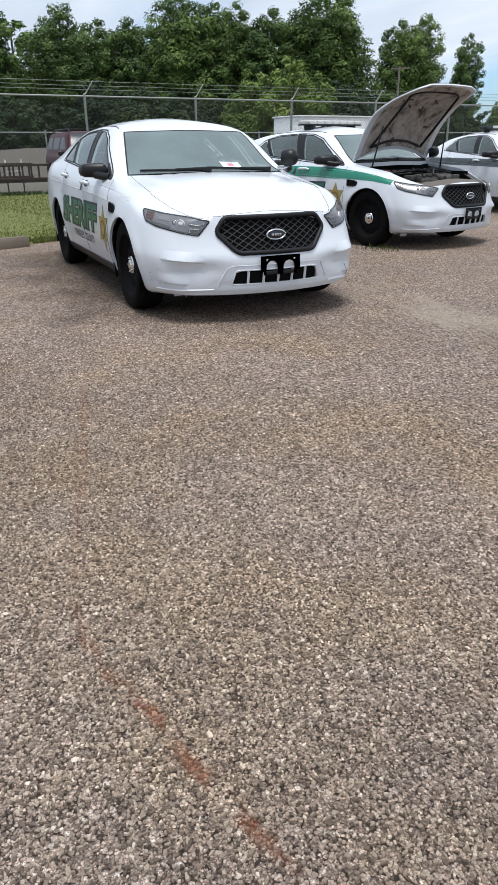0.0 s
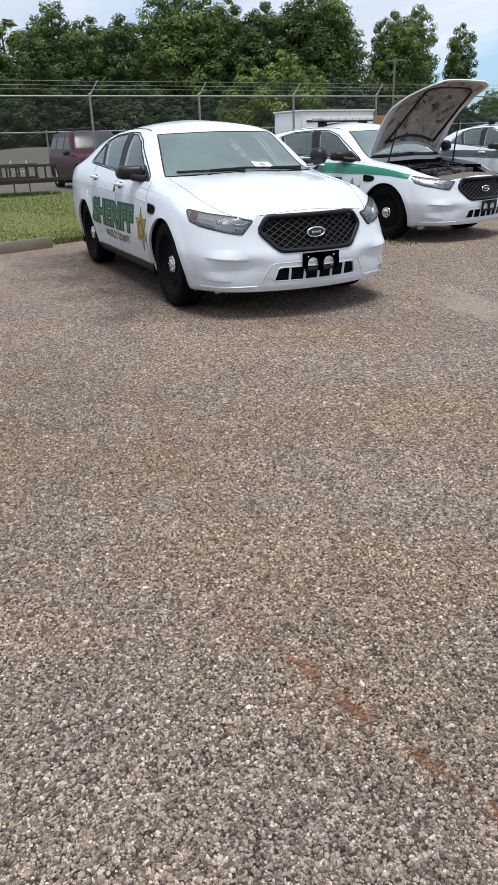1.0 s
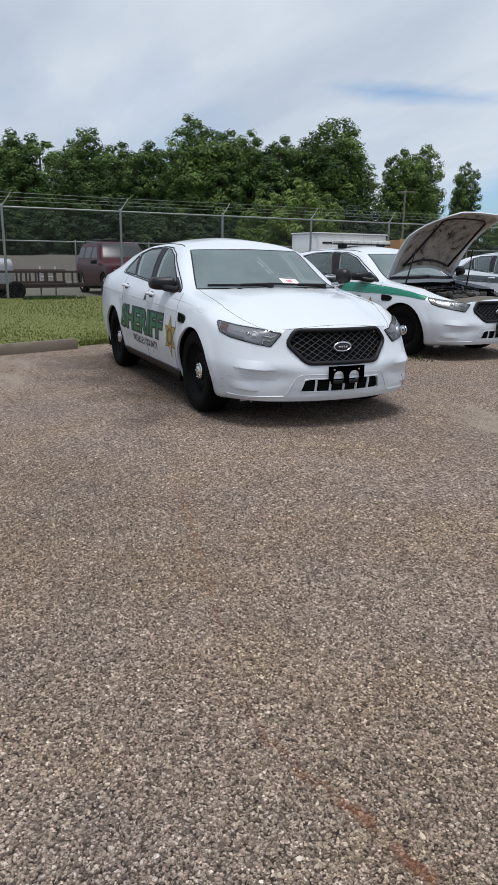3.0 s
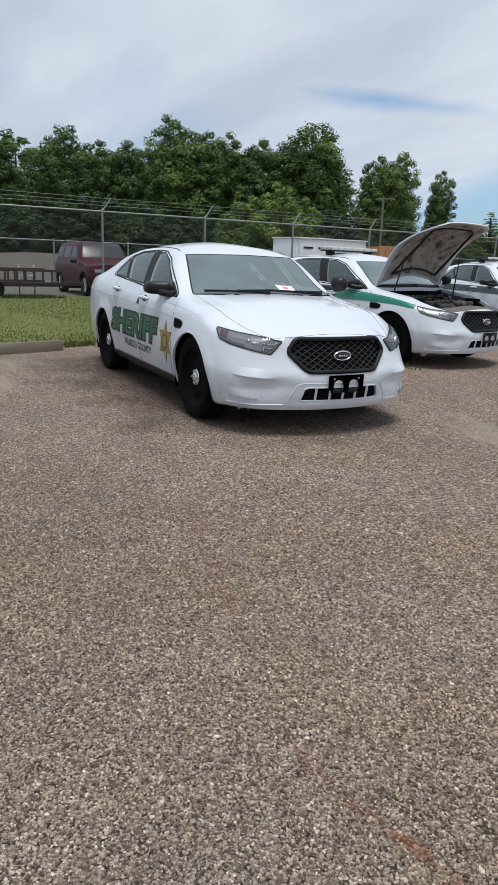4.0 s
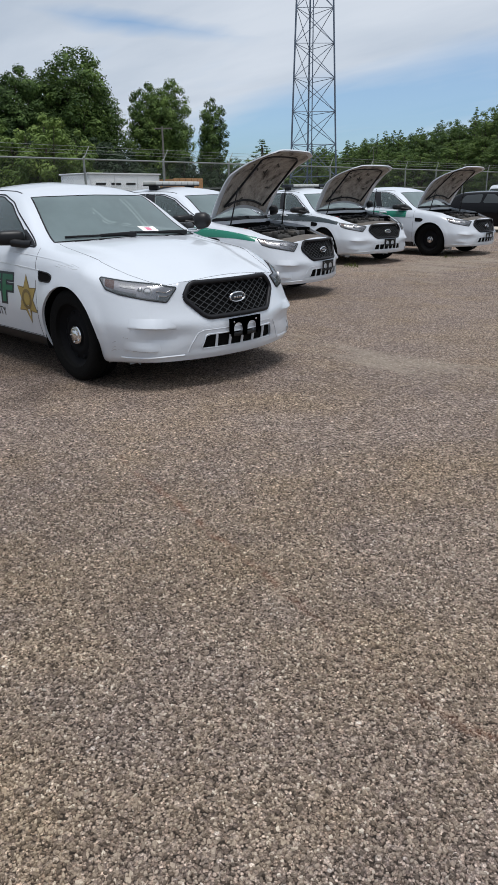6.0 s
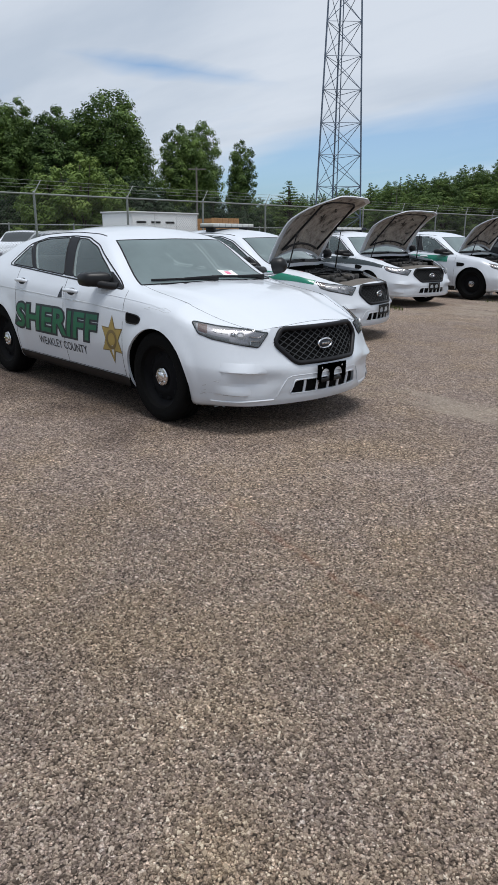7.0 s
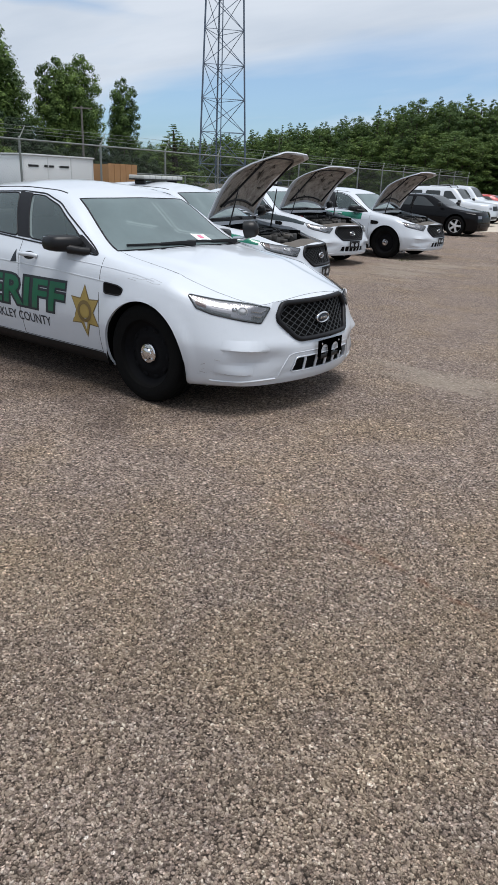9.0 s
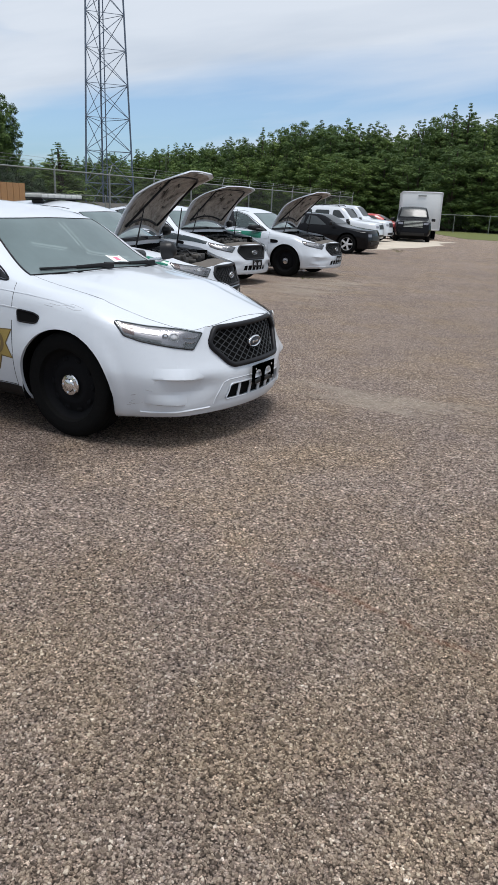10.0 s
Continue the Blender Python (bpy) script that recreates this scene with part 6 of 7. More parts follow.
# ---- trees ----
def tree_meshes(seed, height, spread, leaf, count, material, pine=0.0, low=0.06, leaders=4, clumps=60):
    """Trunk with limbs, and a full ragged crown: leaves on many overlapping boughs round several leading shoots."""
    rng = random.Random(seed)
    off = Vector((seed * 3.7, seed * 1.3, 0))
    tb = bmesh.new()
    tube(tb, [(0, 0, 0), (0.01 * height, 0.02, height * 0.4), (0.0, 0, height * 0.9)], [height * 0.018, height * 0.012, height * 0.003], 8)
    tops = [(0.0, 0.0, height, spread * (1.0 if leaders < 3 else 0.88))]
    for k in range(leaders - 1):
        a = 2 * math.pi * (k + rng.uniform(-0.3, 0.3)) / (leaders - 1)
        r = spread * rng.uniform(0.32, 0.62)
        tops.append((r * math.cos(a), r * math.sin(a), height * rng.uniform(0.70, 0.96), spread * rng.uniform(0.52, 0.74)))
    for x, y, h, s in tops:
        tube(tb, [(0, 0, height * 0.2), (x * 0.6, y * 0.6, h * 0.5), (x, y, h * 0.9)], [height * 0.009, height * 0.006, 0.02], 6)
    boughs = []
    for x, y, h, s in tops:
        n = max(6, round(clumps * s * h / sum(q[2] * q[3] for q in tops)))
        for j in range(n):
            u = (j + rng.random()) / n
            a = j * 2.4 + rng.uniform(-0.5, 0.5)
            if pine:
                prof = (1.0 - u) ** pine * 0.95 + 0.03
            else:
                prof = (0.72 + 0.28 * min(1.0, u / 0.35)) * math.sqrt(max(0.0, 1 - max(0.0, (u - 0.35) / 0.70) ** 2.4))
            lump = 1 + 0.35 * noise.noise(Vector((math.cos(a) * 1.6, math.sin(a) * 1.6, u * 4.0)) + off)
            full = s * prof * lump
            size = max((0.040 if not pine else 0.013) * height, full * rng.uniform(0.32, 0.50))
            r = max(0.0, full - size * 0.75) * rng.uniform(0.55, 1.0) ** 0.7
            boughs.append((Vector((x + r * math.cos(a), y + r * math.sin(a), h * (low + (0.985 - low) * u))), size, a))
    vs, fs = [], []
    weight = [b[1] ** 2 for b in boughs]
    total = sum(weight)
    for (c, size, a), w in zip(boughs, weight):
        if c.z < height * 0.8:
            tube(tb, [(c.x * 0.2, c.y * 0.2, max(0.2, c.z - 0.1 * height)), tuple(c)], [height * 0.003, 0.012], 4)
        for k in range(round(count * w / total)):
            d = Vector((rng.gauss(0, 1), rng.gauss(0, 1), rng.gauss(0, 1))).normalized()
            ragged = 1 + 0.26 * noise.noise(d * 2.3 + c * 0.9 + off) + 0.22 * noise.noise(d * 6.0 + c)
            rad = size * ragged * (rng.uniform(0.35, 1.0) ** 0.5 if rng.random() < 0.95 else rng.uniform(1.0, 1.14))
            p = c + Vector((d.x, d.y, d.z * (0.8 if not pine else 0.7))) * rad
            if p.z < 0.1:
                continue
            q = leaf * rng.uniform(0.55, 1.3)
            nrm = (d * 0.9 + Vector((0, 0, 0.45)) + Vector((rng.gauss(0, .2), rng.gauss(0, .2), rng.gauss(0, .2)))).normalized()
            e1 = nrm.cross(Vector((rng.gauss(0, 1), rng.gauss(0, 1), rng.gauss(0, 1))))
            if e1.length < 0.05:
                continue
            e1.normalize()
            e2 = nrm.cross(e1)
            i = len(vs)
            bend = nrm * q * 0.22
            vs += [tuple(p - e1 * q), tuple(p + e2 * q * 0.55 - bend), tuple(p + e1 * q), tuple(p - e2 * q * 0.55 - bend)]
            fs += [(i, i + 1, i + 2), (i, i + 2, i + 3)]
    me = bpy.data.meshes.new("crown")
    me.from_pydata(vs, [], fs)
    me.materials.append(material)
    tm = bpy.data.meshes.new("trunk")
    tb.to_mesh(tm)
    tb.free()
    tm.materials.append(BARK)
    return tm, me


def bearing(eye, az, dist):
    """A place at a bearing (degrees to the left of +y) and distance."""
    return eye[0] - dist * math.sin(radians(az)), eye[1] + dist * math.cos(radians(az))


KINDS = [
    tree_meshes(21, 12, 2.6, 0.115, 30000, LEAF, low=0.17, leaders=6, clumps=150),
    tree_meshes(22, 13, 3.0, 0.115, 34000, LEAF, low=0.20, leaders=7, clumps=170),
    tree_meshes(23, 12, 2.4, 0.115, 27000, LEAF, low=0.15, leaders=5, clumps=130),
    tree_meshes(24, 7, 2.4, 0.13, 9000, LEAF_YELLOW, low=0.02, leaders=5, clumps=60),
    tree_meshes(25, 12, 2.1, 0.10, 9500, LEAF_PINE, 0.8, 0.03, 1, 70),
    tree_meshes(26, 12, 2.5, 0.20, 3600, LEAF, leaders=3, clumps=44),
    tree_meshes(27, 12, 2.3, 0.105, 15000, LEAF_PINE, leaders=6, clumps=110),
    tree_meshes(28, 12, 1.9, 0.095, 13500, LEAF_PINE, 0.5, 0.04, 1, 80),
    tree_meshes(29, 6, 1.9, 0.11, 9000, LEAF_SHADED, low=0.02, leaders=5, clumps=70),
]


def plant_tree(kind, x, y, h, label, group, wide=1.0, seed=0):
    base = (12, 13, 12, 7, 12, 12, 12, 12, 6)[kind]
    rng = random.Random(seed)
    s = h / base
    ob = thing("tree", pose(x, y, 0.0, 0, 0, rng.uniform(0, 360)) @ Matrix.Diagonal((s * wide, s * wide, s, 1)), label, "tree", group)
    link("trunk", KINDS[kind][0], ob)
    link("crown", KINDS[kind][1], ob)
    return ob


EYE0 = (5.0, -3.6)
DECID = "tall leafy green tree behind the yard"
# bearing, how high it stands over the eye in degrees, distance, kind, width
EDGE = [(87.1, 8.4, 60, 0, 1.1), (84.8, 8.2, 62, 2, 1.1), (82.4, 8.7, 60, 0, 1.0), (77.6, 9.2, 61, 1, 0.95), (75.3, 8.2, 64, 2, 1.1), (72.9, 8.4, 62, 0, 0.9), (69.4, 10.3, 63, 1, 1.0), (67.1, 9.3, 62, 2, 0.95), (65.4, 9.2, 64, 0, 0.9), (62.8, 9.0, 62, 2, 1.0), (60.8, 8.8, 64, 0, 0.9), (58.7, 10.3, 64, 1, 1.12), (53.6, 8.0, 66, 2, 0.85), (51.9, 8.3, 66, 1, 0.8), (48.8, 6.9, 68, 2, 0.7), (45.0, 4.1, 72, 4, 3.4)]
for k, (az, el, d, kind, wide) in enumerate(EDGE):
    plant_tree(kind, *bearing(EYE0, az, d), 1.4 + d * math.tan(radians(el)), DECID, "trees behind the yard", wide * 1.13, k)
# low front row, canopy shade painted into the leaf colour
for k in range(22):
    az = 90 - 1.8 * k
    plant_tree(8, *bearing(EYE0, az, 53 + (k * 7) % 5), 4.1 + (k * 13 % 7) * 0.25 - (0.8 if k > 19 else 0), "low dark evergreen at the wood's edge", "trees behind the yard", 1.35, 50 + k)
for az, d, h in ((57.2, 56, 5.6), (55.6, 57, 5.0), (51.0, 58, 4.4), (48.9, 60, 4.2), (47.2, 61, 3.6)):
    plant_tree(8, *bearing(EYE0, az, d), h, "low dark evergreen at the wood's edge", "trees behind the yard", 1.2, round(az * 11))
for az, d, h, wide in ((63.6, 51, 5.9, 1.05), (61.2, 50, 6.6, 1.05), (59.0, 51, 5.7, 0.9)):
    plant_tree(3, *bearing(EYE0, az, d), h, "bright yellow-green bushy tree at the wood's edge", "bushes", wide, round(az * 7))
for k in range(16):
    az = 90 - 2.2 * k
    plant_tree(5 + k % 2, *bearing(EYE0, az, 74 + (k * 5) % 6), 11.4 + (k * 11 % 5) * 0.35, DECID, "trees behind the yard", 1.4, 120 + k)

# far pine wood to the side of the drive
PINE = "far dark green pine at the edge of the wood"
wood = random.Random(77)
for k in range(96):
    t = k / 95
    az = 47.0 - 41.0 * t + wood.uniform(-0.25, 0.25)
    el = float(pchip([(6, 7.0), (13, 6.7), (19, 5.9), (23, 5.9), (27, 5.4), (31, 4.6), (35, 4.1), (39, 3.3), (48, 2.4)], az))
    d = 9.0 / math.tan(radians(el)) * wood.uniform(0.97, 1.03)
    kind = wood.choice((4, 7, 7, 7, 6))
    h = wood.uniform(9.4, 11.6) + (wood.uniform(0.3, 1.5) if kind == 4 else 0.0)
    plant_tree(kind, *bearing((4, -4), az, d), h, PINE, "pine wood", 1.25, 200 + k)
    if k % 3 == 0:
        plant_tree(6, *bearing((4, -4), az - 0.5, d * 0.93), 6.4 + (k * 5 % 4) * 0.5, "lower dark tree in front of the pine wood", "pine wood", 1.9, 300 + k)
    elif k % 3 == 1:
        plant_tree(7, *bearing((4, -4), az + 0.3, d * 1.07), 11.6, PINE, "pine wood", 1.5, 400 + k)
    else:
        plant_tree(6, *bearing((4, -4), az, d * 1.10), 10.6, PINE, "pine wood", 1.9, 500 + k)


# ---- lattice mast ----
def lattice_mast(x, y, base, top, height):
    f = thing("radio_mast", pose(x, y, 0, 0, 0, 20), "tall three-legged blue-grey steel lattice radio mast", "radio mast")
    def corner(k, z):
        r = base + (top - base) * z / height
        a = 2 * math.pi * k / 3
        return Vector((r * math.cos(a), r * math.sin(a), z))
    for k in range(3):
        lg = bmesh.new()
        tube(lg, [corner(k, z) for z in np.linspace(0, height, 12)], 0.10, 8)
        part("leg", lg, TOWER, f, "", 60)
    n = 16
    zs = [height * i / n for i in range(n + 1)]
    for k in range(3):
        for i in range(n):
            br = bmesh.new()
            a0, a1, b0, b1 = corner(k, zs[i]), corner(k, zs[i + 1]), corner((k + 1) % 3, zs[i]), corner((k + 1) % 3, zs[i + 1])
            tube(br, [a0, b1], 0.038, 5)
            tube(br, [b0, a1], 0.038, 5)
            tube(br, [a1, b1], 0.034, 5)
            part("bracing", br, TOWER, f)
    ladder = bmesh.new()
    tube(ladder, [(0.0, 0.0, 0), (0, 0, height)], 0.06, 6)
    part("cable_run", ladder, TOWER, f)


lattice_mast(*bearing((5, -3.6), 41.2, 90), 3.3, 0.95, 56)


def utility_pole(x, y, h, label):
    f = thing("utility_pole", pose(x, y, 0, 0, 0, 50), label, "pole")
    b = bmesh.new()
    tube(b, [(0, 0, 0), (0, 0, h)], [0.065, 0.045], 8)
    part("shaft", b, POLE_WOOD, f, "", 60)
    b = bmesh.new()
    box(b, 0.05, 0, h - 0.1, 0.95, 0.06, 0.06, None, 0.01)
    part("crossarm", b, POLE_WOOD, f)
    return f


utility_pole(*bearing(EYE0, 52.6, 40), 4.9, "thin grey wooden utility pole with a short arm")
utility_pole(*bearing((4, -4), 24.0, 95), 7.5, "far wooden utility pole by the wood")
utility_pole(*bearing((4, -4), 36.0, 120), 8.5, "far wooden utility pole by the wood")


# ---- other vehicles: the same way of lofting, plainer ----
def spec_of(rear, front, half, clear, belt, hood, cowl, shield_top, roof, rear_top, deck_x, deck, roof_half, narrow=0.82, bow=0.22):
    return dict(
        rear=rear, front=front, nose_narrow=narrow, bow=bow, soft=0.6, stations=60, counts=(5, 5, 8, 4, 5, 7, 4) if False else (6, 6, 8, 4, 4, 6, 6),
        nose=[(0.2, front - 0.05), (0.45, front), (0.75, front - 0.03), (hood, front - 0.10)],
        tail=[(0.2, 0.08), (0.45, 0.0), (0.8, 0.0), (deck, 0.05)],
        rails=[
            ([(rear, 0), (1, 0)], [(rear, clear), (front, clear)]),
            ([(rear, half * 0.9), (front, half * 0.9)], [(rear, clear), (front, clear)]),
            ([(rear, half * 0.96), (front, half * 0.97)], [(rear, clear + 0.1), (front, clear + 0.1)]),
            ([(rear, half * 0.98), (-1.5, half), (front, half)], [(rear, 0.68), (front, 0.62)]),
            ([(rear, half * 0.97), (-1.5, half * 0.985), (front, half * 0.97)], [(rear, belt - 0.1), (0.0, belt - 0.12), (front, hood - 0.12)]),
            ([(rear, half * 0.93), (-1.5, half * 0.94), (front, half * 0.88)], [(rear, min(belt, deck)), (-1.5, belt), (cowl, belt), (0.2, hood - 0.01), (front, hood - 0.05)]),
            ([(rear, half * 0.8), (deck_x, roof_half), (shield_top, roof_half), (cowl, half * 0.83), (front, half * 0.7)], [(rear, deck - 0.03), (deck_x, deck), (rear_top, roof - 0.09), (shield_top - 0.25, roof - 0.06), (shield_top, roof - 0.10), (cowl, belt + 0.03), (0.3, hood + 0.02), (front, hood - 0.02)]),
            ([(rear, 0), (1, 0)], [(rear, deck), (deck_x, deck + 0.03), (rear_top, roof - 0.03), ((rear_top + shield_top) / 2, roof), (shield_top, roof - 0.05), (cowl + 0.12, belt + 0.05), (0.3, hood + 0.05), (front, hood)]),
        ])


def plain_vehicle(name, spec, m, body_paint, label, category, base, side_windows, shield_rows, wheel_scale=1.0, half=0.80, lamp_z=0.75, grille_box=None, rack=None, group=""):
    v = thing(name, m, label, category, group)
    shell = Shell(spec)
    tree = shell.tree()
    bm = shell.mesh()
    for cx in (0.0, base):
        for sg in (1, -1):
            rim = cut(bm, [(cx + 0.42 * wheel_scale * math.cos(a), 0.37 * wheel_scale + 0.42 * wheel_scale * math.sin(a)) for a in np.linspace(-0.7, math.pi + 0.7, 30)] + [(cx - 0.34, 0.05), (cx + 0.34, 0.05)], xz, lambda c, nn, sg=sg: c.y * sg > 0.4)
            flange(bm, rim, lambda co, sg=sg: Vector((0, -sg * 0.08, 0)))
    part("body", bm, body_paint, v, "", 40)
    add_wheels(v, base, half, 0.0, ALLOY_RIM, False, wheel_scale)
    for cx in (0.0, base):
        well = bmesh.new()
        box(well, cx, 0, 0.42, 0.9, 2 * half - 0.3, 0.55)
        part("wheel_well", well, VOID, v)
    for sg in (-1, 1):
        for poly in side_windows:
            part("side_window", patch(tree, from_side(sg), spans(rounded(poly, 0.05), 14), 0.004), GLASS_FAR, v, "dark side window", 60)
        hl = [(sg * (0.52 + 0.24 * k / 8), lamp_z - 0.05, lamp_z + 0.05) for k in range(9)]
        part("headlight", patch(tree, from_front, hl, 0.006), LAMP_MID, v, "", 60)
        mb = bmesh.new()
        box(mb, spec["rails"][6][1][5][0] - 0.25, sg * (half + 0.24), 1.08, 0.12, 0.2, 0.14, None, 0.03)
        part("wing_mirror", mb, BLACK, v, "", 50)
    part("windshield", sheet_rows(tree, shield_rows, 0.004), GLASS_FAR, v, "windscreen", 60)
    if grille_box:
        y, z0, z1, mat_g = grille_box
        gr = part("grille", patch(tree, from_front, [(-y + 2 * y * k / 10, z0, z1) for k in range(11)], 0.008), BLACK, v, "", 60)
        if mat_g is CHROME:
            for r in range(5):
                bar = seam(tree, from_front, [(-y, z0 + (z1 - z0) * r / 4), (0, z0 + (z1 - z0) * r / 4), (y, z0 + (z1 - z0) * r / 4)], 0.013, 0.012)
                part("grille_bar", bar, GALV, gr, "chrome grille bar", 60)
    bp = patch(tree, from_front, [(-0.6 + 1.2 * k / 10, 0.34, 0.46) for k in range(11)], 0.006)
    part("lower_intake", bp, BLACK, v, "", 60)
    if rack:
        rk = bmesh.new()
        for sg in (-1, 1):
            tube(rk, [(rack[0], sg * 0.56, rack[2] - 0.05), (rack[0] - 0.1, sg * 0.56, rack[2] + 0.04), (rack[1] + 0.1, sg * 0.56, rack[2] + 0.04), (rack[1], sg * 0.56, rack[2] - 0.05)], 0.02, 6)
        for x in np.linspace(rack[0] - 0.2, rack[1] + 0.2, 3):
            tube(rk, [(x, -0.56, rack[2] + 0.04), (x, 0.56, rack[2] + 0.04)], 0.018, 6)
        part("roof_rack", rk, BLACK, v, "black roof rack")
    return v


def alloy_rim():
    bm = bmesh.new()
    lathe(bm, [(0.25, 0.08), (0.235, 0.0), (0.24, -0.09), (0.255, -0.105), (0.245, -0.10), (0.225, -0.07)], seg=40)
    for k in range(5):
        a = 2 * math.pi * k / 5
        box(bm, 0.12, -0.085, 0, 0.24, 0.03, 0.075, Matrix.Rotation(a, 4, "Y"), 0.01)
    bmesh.ops.create_icosphere(bm, subdivisions=2, radius=1.0, matrix=Matrix.Translation((0, -0.09, 0)) @ Matrix.Diagonal((0.06, 0.025, 0.06, 1)))
    bmesh.ops.recalc_face_normals(bm, faces=bm.faces)
    me = bpy.data.meshes.new("rim")
    bm.to_mesh(me)
    bm.free()
    me.materials.append(ALLOY)
    return me


ALLOY_RIM = alloy_rim()
GLASS_FAR = plain("dark_far_glass", (0.03, 0.035, 0.037), 0.28, spread=0.2, spec=0.5)

SUV_WINDOWS = [[(-0.86, 1.19), (-1.52, 1.19), (-1.52, 1.54), (-1.20, 1.54)], [(-1.70, 1.19), (-2.42, 1.19), (-2.42, 1.54), (-1.70, 1.54)], [(-2.60, 1.19), (-3.24, 1.20), (-3.20, 1.53), (-2.60, 1.54)]]
SUV_SHIELD = shield_columns(-0.50, -0.98, 0.70, 0.60, 0.10, 0.05)
SUV = spec_of(-3.62, 0.88, 0.93, 0.30, 1.07, 1.02, -0.42, -1.08, 1.74, -3.2, -3.5, 1.15, 0.66)
CAR_WINDOWS = [[(-0.85, 1.0), (-1.7, 1.01), (-1.68, 1.32), (-1.35, 1.31)], [(-1.78, 1.01), (-2.6, 1.03), (-2.45, 1.28), (-1.78, 1.32)]]
CAR_SHIELD = shield_columns(-0.38, -1.02, 0.70, 0.56, 0.14, 0.08)
CAR = spec_of(-3.95, 0.92, 0.93, 0.2, 0.97, 0.88, -0.35, -1.12, 1.44, -2.6, -3.45, 1.08, 0.58)

YARD = "vehicles in the yard behind the fence"
plain_vehicle("suv", SUV, pose(-15.4, 2.55, 0.14, 0, 0, 4) @ Matrix.Diagonal((0.93, 0.93, 0.93, 1)), MAROON, "dark maroon four-door SUV with roof rack behind the fence", "car", -2.75, SUV_WINDOWS, SUV_SHIELD, 1.0, 0.78, 0.82, (0.45, 0.72, 0.92, BLACK), (-1.25, -3.2, 1.74), YARD)
plain_vehicle("sedan", CAR, pose(-14.5, 6.7, 0.14, 0, 0, -8), SILVER, "dark silver sedan parked behind the fence", "car", -2.8, CAR_WINDOWS, CAR_SHIELD, 0.92, 0.78, 0.70, (0.45, 0.55, 0.70, BLACK), None, YARD)
plain_vehicle("sedan", CAR, pose(-17.6, 6.2, 0.14, 0, 0, -30), WHITE, "white sedan parked behind the fence", "car", -2.8, CAR_WINDOWS, CAR_SHIELD, 0.92, 0.78, 0.70, (0.45, 0.55, 0.70, BLACK), None, YARD)
plain_vehicle("sedan", CAR, pose(-15.0, -4.6, 0.14, 0, 0, -66), SILVER, "silver car with bright wheels behind the fence", "car", -2.8, CAR_WINDOWS, CAR_SHIELD, 0.92, 0.78, 0.70, (0.45, 0.55, 0.70, BLACK), None, YARD)
LOT = "vehicles at the end of the lot"
plain_vehicle("sedan", CAR, pose(-6.7, 21.9, 0, 0, 0, 4), BLACK_PAINT, "black sedan with bright five-spoke wheels", "car", -3.0, CAR_WINDOWS, CAR_SHIELD, 0.98, 0.80, 0.68, (0.5, 0.50, 0.68, BLACK), None, LOT)
plain_vehicle("suv", SUV, pose(-9.2, 30.0, 0, 0, 0, 6), WHITE, "white boxy SUV with roof rack on bare dirt", "car", -2.65, SUV_WINDOWS, SUV_SHIELD, 1.0, 0.78, 0.82, (0.45, 0.72, 0.92, BLACK), (-1.25, -3.2, 1.74), LOT)
plain_vehicle("suv", SUV, pose(-9.9, 33.6, 0, 0, 0, 6) @ Matrix.Diagonal((1, 1, 1.06, 1)), WHITE, "white high-roofed SUV parked behind another", "car", -2.65, SUV_WINDOWS, SUV_SHIELD, 1.0, 0.78, 0.82, (0.45, 0.72, 0.92, BLACK), None, LOT)
plain_vehicle("sedan", CAR, pose(-10.2, 38.2, 0, 0, 0, 9), RED_PAINT, "small bright red car", "car", -2.7, CAR_WINDOWS, CAR_SHIELD, 0.9, 0.78, 0.70, (0.4, 0.5, 0.65, BLACK), None, LOT)
plain_vehicle("suv", SUV, pose(-8.6, 36.0, 0, 0, 0, -72) @ Matrix.Diagonal((1, 1.08, 1.1, 1)), BLACK_PAINT, "large black SUV with chrome grille hitched to a box trailer", "car", -2.85, SUV_WINDOWS, SUV_SHIELD, 1.05, 0.82, 0.90, (0.48, 0.74, 0.99, CHROME), None, LOT)


def box_trailer(m):
    t = thing("box_trailer", m, "white enclosed box trailer behind a black SUV", "trailer")
    b = bmesh.new()
    box(b, 0, 0, 1.66, 4.6, 2.35, 2.25, None, 0.06)
    part("box", b, BOX_WHITE, t, "", 40)
    for z in (0.60, 2.74):
        r = bmesh.new()
        box(r, 0, 0, z, 4.64, 2.39, 0.06, None, 0.01)
        part("edge_trim", r, ALLOY, t)
    for x in (2.325, -2.325):
        for y in (-1.19, 1.19):
            r = bmesh.new()
            box(r, x, y, 1.66, 0.05, 0.05, 2.2, None, 0.01)
            part("corner_trim", r, ALLOY, t)
    v = bmesh.new()
    box(v, 2.33, 0.0, 2.55, 0.03, 0.5, 0.07, None, 0.01)
    part("vent", v, GALV, t)
    for x in (-0.4, 0.4):
        for sg in (-1, 1):
            w = link("wheel", TYRE, t, Matrix.Translation((x - 0.6, sg * 1.05, 0.365)) @ Matrix.Rotation(math.pi if sg > 0 else 0, 4, "Z"))
            link("rim", ALLOY_RIM, w)
    h = bmesh.new()
    box(h, 2.9, 0, 0.52, 1.3, 0.12, 0.1)
    part("tow_bar", h, BLACK, t)


box_trailer(pose(-10.0, 41.8, 0, 0, 0, -71))


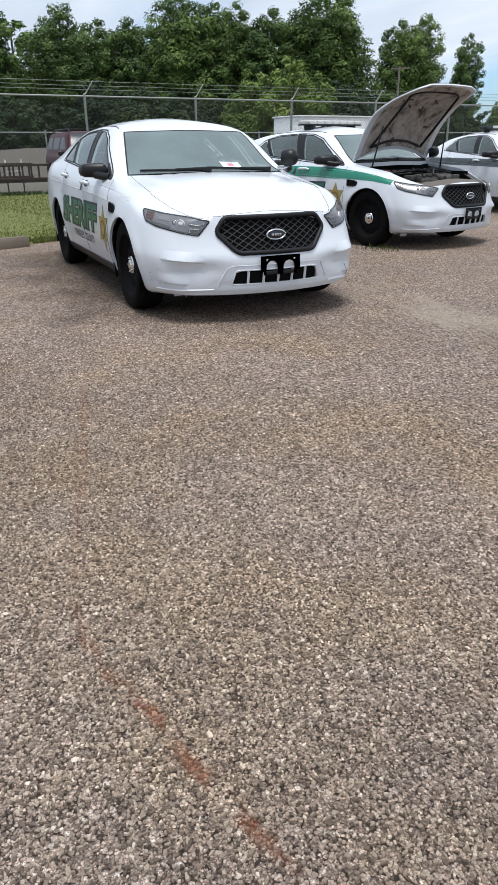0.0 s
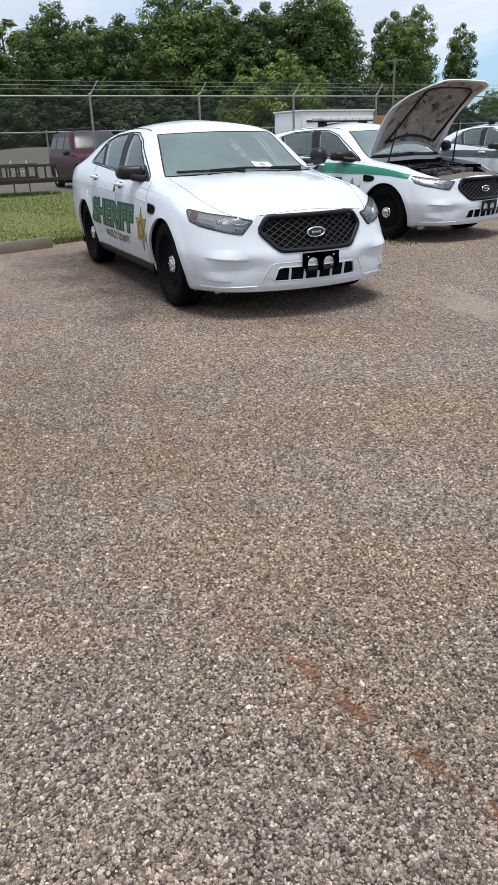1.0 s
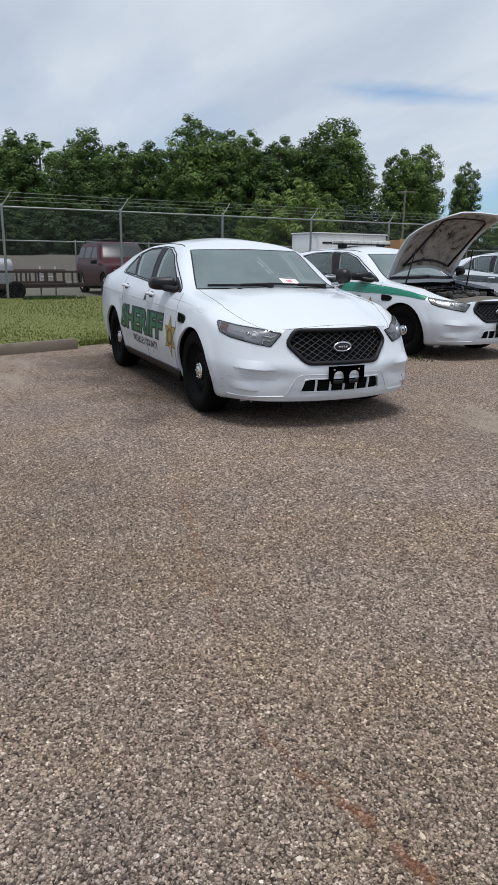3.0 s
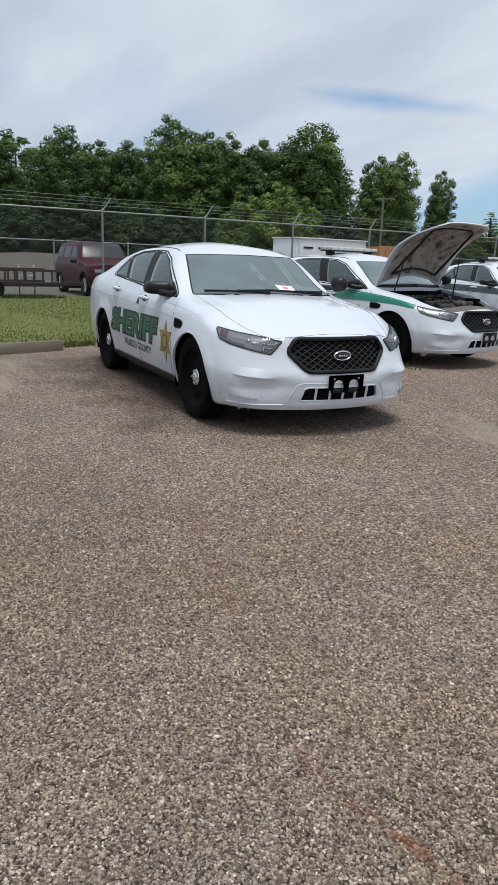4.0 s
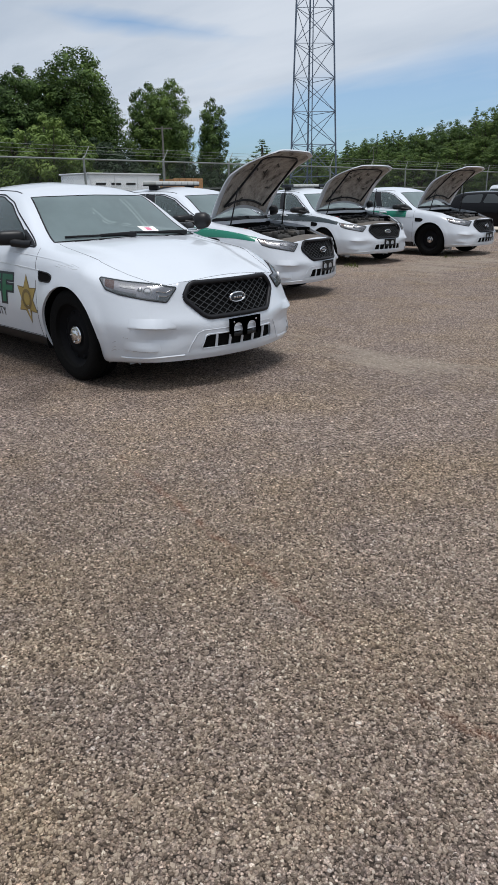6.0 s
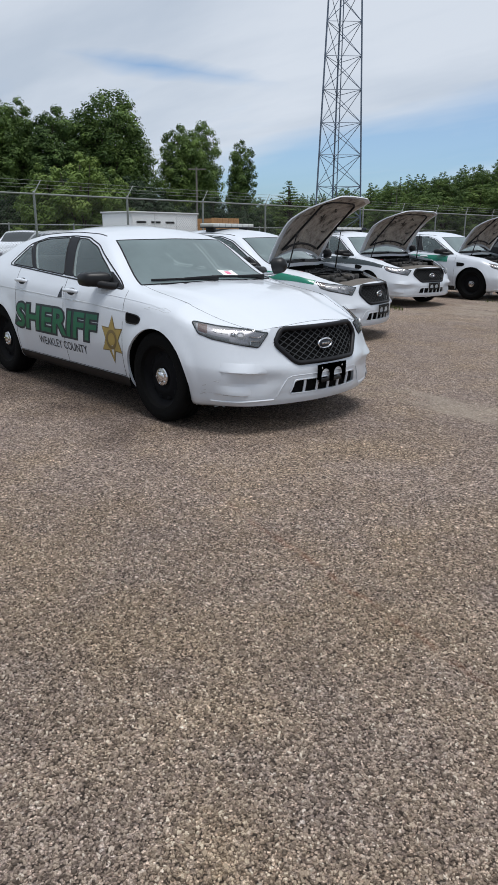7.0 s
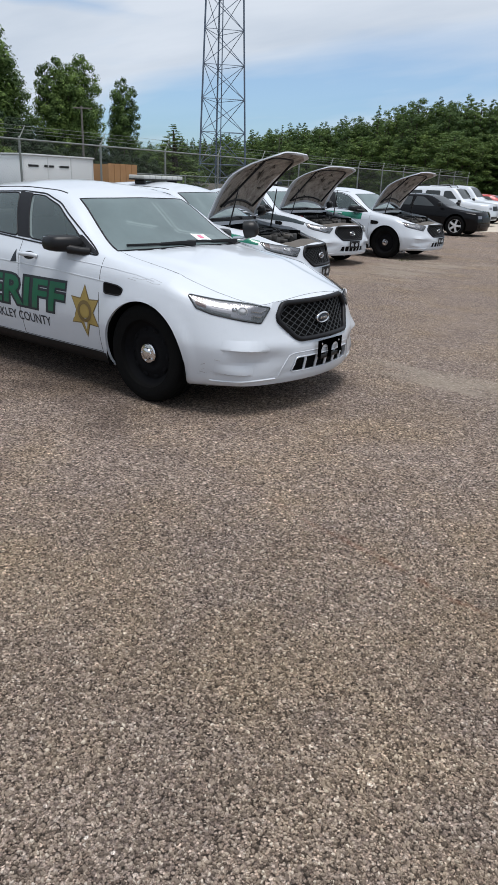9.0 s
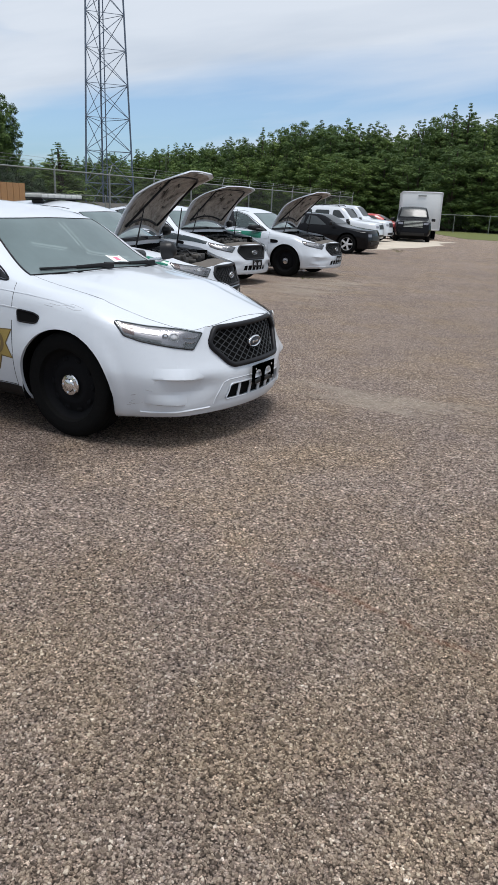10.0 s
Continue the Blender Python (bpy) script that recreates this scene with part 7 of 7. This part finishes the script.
def rail_trailer(m):
    """Low flat trailer with dark steel side rails."""
    t = thing("utility_trailer", m, "rusty dark steel utility trailer with slatted sides", "trailer")
    d = bmesh.new()
    box(d, 0, 0, 0.34, 3.4, 1.7, 0.06)
    part("deck", d, RUSTY, t)
    for sg in (-1, 1):
        for z in (0.40, 0.74):
            r = bmesh.new()
            box(r, 0, sg * 0.83, z, 3.4, 0.06, 0.06, None, 0.008)
            part("side_rail", r, RUSTY, t)
        first = None
        for k in range(14):
            if first is None:
                p = bmesh.new()
                box(p, 0, 0, 0.57, 0.045, 0.045, 0.36, None, 0.006)
                first = part("upright", p, RUSTY, t)
                first.matrix_local = Matrix.Translation((-1.65, sg * 0.83, 0))
            else:
                link("upright", first.data, t, Matrix.Translation((-1.65 + 3.3 * k / 13, sg * 0.83, 0)))
        w = link("wheel", TYRE, t, Matrix.Translation((-0.2, sg * 0.98, 0.25)) @ Matrix.Rotation(math.pi if sg > 0 else 0, 4, "Z") @ Matrix.Diagonal((0.68, 0.75, 0.68, 1)))
        link("rim", RIM, w)
    f = bmesh.new()
    box(f, 2.2, 0, 0.36, 1.1, 0.09, 0.09)
    box(f, 2.55, 0, 0.25, 0.06, 0.06, 0.46)
    part("tow_bar", f, RUSTY, t)


rail_trailer(pose(-15.1, -0.85, 0.14, 0, 0, 97))


def storage_box(m):
    t = thing("storage_container", m, "white metal service box with small vents behind the fence", "container")
    b = bmesh.new()
    box(b, 0, 0, 1.08, 1.5, 2.4, 2.1, None, 0.03)
    part("box", b, BOX_WHITE, t, "", 40)
    for k in range(3):
        p = bmesh.new()
        box(p, 0.755, -0.85 + 0.5 * k, 1.82, 0.015, 0.32, 0.07, None, 0.004)
        part("vent", p, BLACK, t)
    for k in range(4):
        p = bmesh.new()
        box(p, 0.755, -1.16 + 0.775 * k, 1.08, 0.02, 0.03, 2.05)
        part("rib", p, BOX_WHITE, t)
    p = bmesh.new()
    box(p, 0, 0, 2.15, 1.56, 2.46, 0.05, None, 0.01)
    part("roof", p, BOX_WHITE, t, "", 40)


storage_box(pose(-16.2, 10.3, 0.14, 0, 0, 6) @ Matrix.Diagonal((1, 1.25, 0.93, 1)))
crate = thing("plywood_crate", pose(-15.9, 13.0, 0.14, 0, 0, 6) @ Matrix.Diagonal((1, 0.95, 0.95, 1)), "orange-brown plywood crate beside a white container", "crate")
for k in range(5):
    b = bmesh.new()
    box(b, 0.42, -0.62 + 0.31 * k, 1.0, 0.03, 0.29, 1.95, None, 0.006)
    part("board", b, WOOD, crate)
b = bmesh.new()
box(b, 0, 0, 1.0, 0.8, 1.5, 1.9)
part("case", b, WOOD, crate)

# thin weeds growing by the wheels and beyond the fence
grass_tufts("weeds", 220, lambda r: (lambda c: (c[0] + r.gauss(0, 0.11), c[1] + r.gauss(0, 0.09), 0.0))(r.choice([(-1.95, 3.05), (-2.15, 2.95), (-4.0, 7.8), (-4.2, 8.0), (-3.6, 10.8), (-6.2, 25.5), (-5.7, 24.4)])), 0.02, 0.085, GRASS, "thin weeds by the car wheels", 9)
grass_tufts("kerb_grass", 3500, lambda r: (lambda y: (-4.88 - 0.325 * (y + 1.13) - r.uniform(0.0, 0.3), y, 0.0))(r.uniform(-5.0, -0.5)), 0.02, 0.09, GRASS, "grass fringe behind the kerb", 10)
grass_tufts("fence_weeds", 700, lambda r: (lambda y: (fence_x(y) + r.uniform(0.1, 0.4), y, 0.21))(r.uniform(-0.9, 0.7)), 0.03, 0.12, LEAF_SHADED, "dark blades at the foot of the fence", 12)
rack = thing("pipe_rack", pose(-16.1, 0.21, 0.14, 0, 0, 4), "low white pipe rack behind the utility trailer", "rack")
for y in (-0.22, 0.22):
    b = bmesh.new()
    tube(b, [(0, y, 0), (0, y, 0.86)], 0.022, 8)
    part("upright", b, BOX_WHITE, rack, "", 60)
b = bmesh.new()
tube(b, [(0, -0.24, 0.55), (0, 0.24, 0.55)], 0.02, 8)
part("crossbar", b, BOX_WHITE, rack, "", 60)
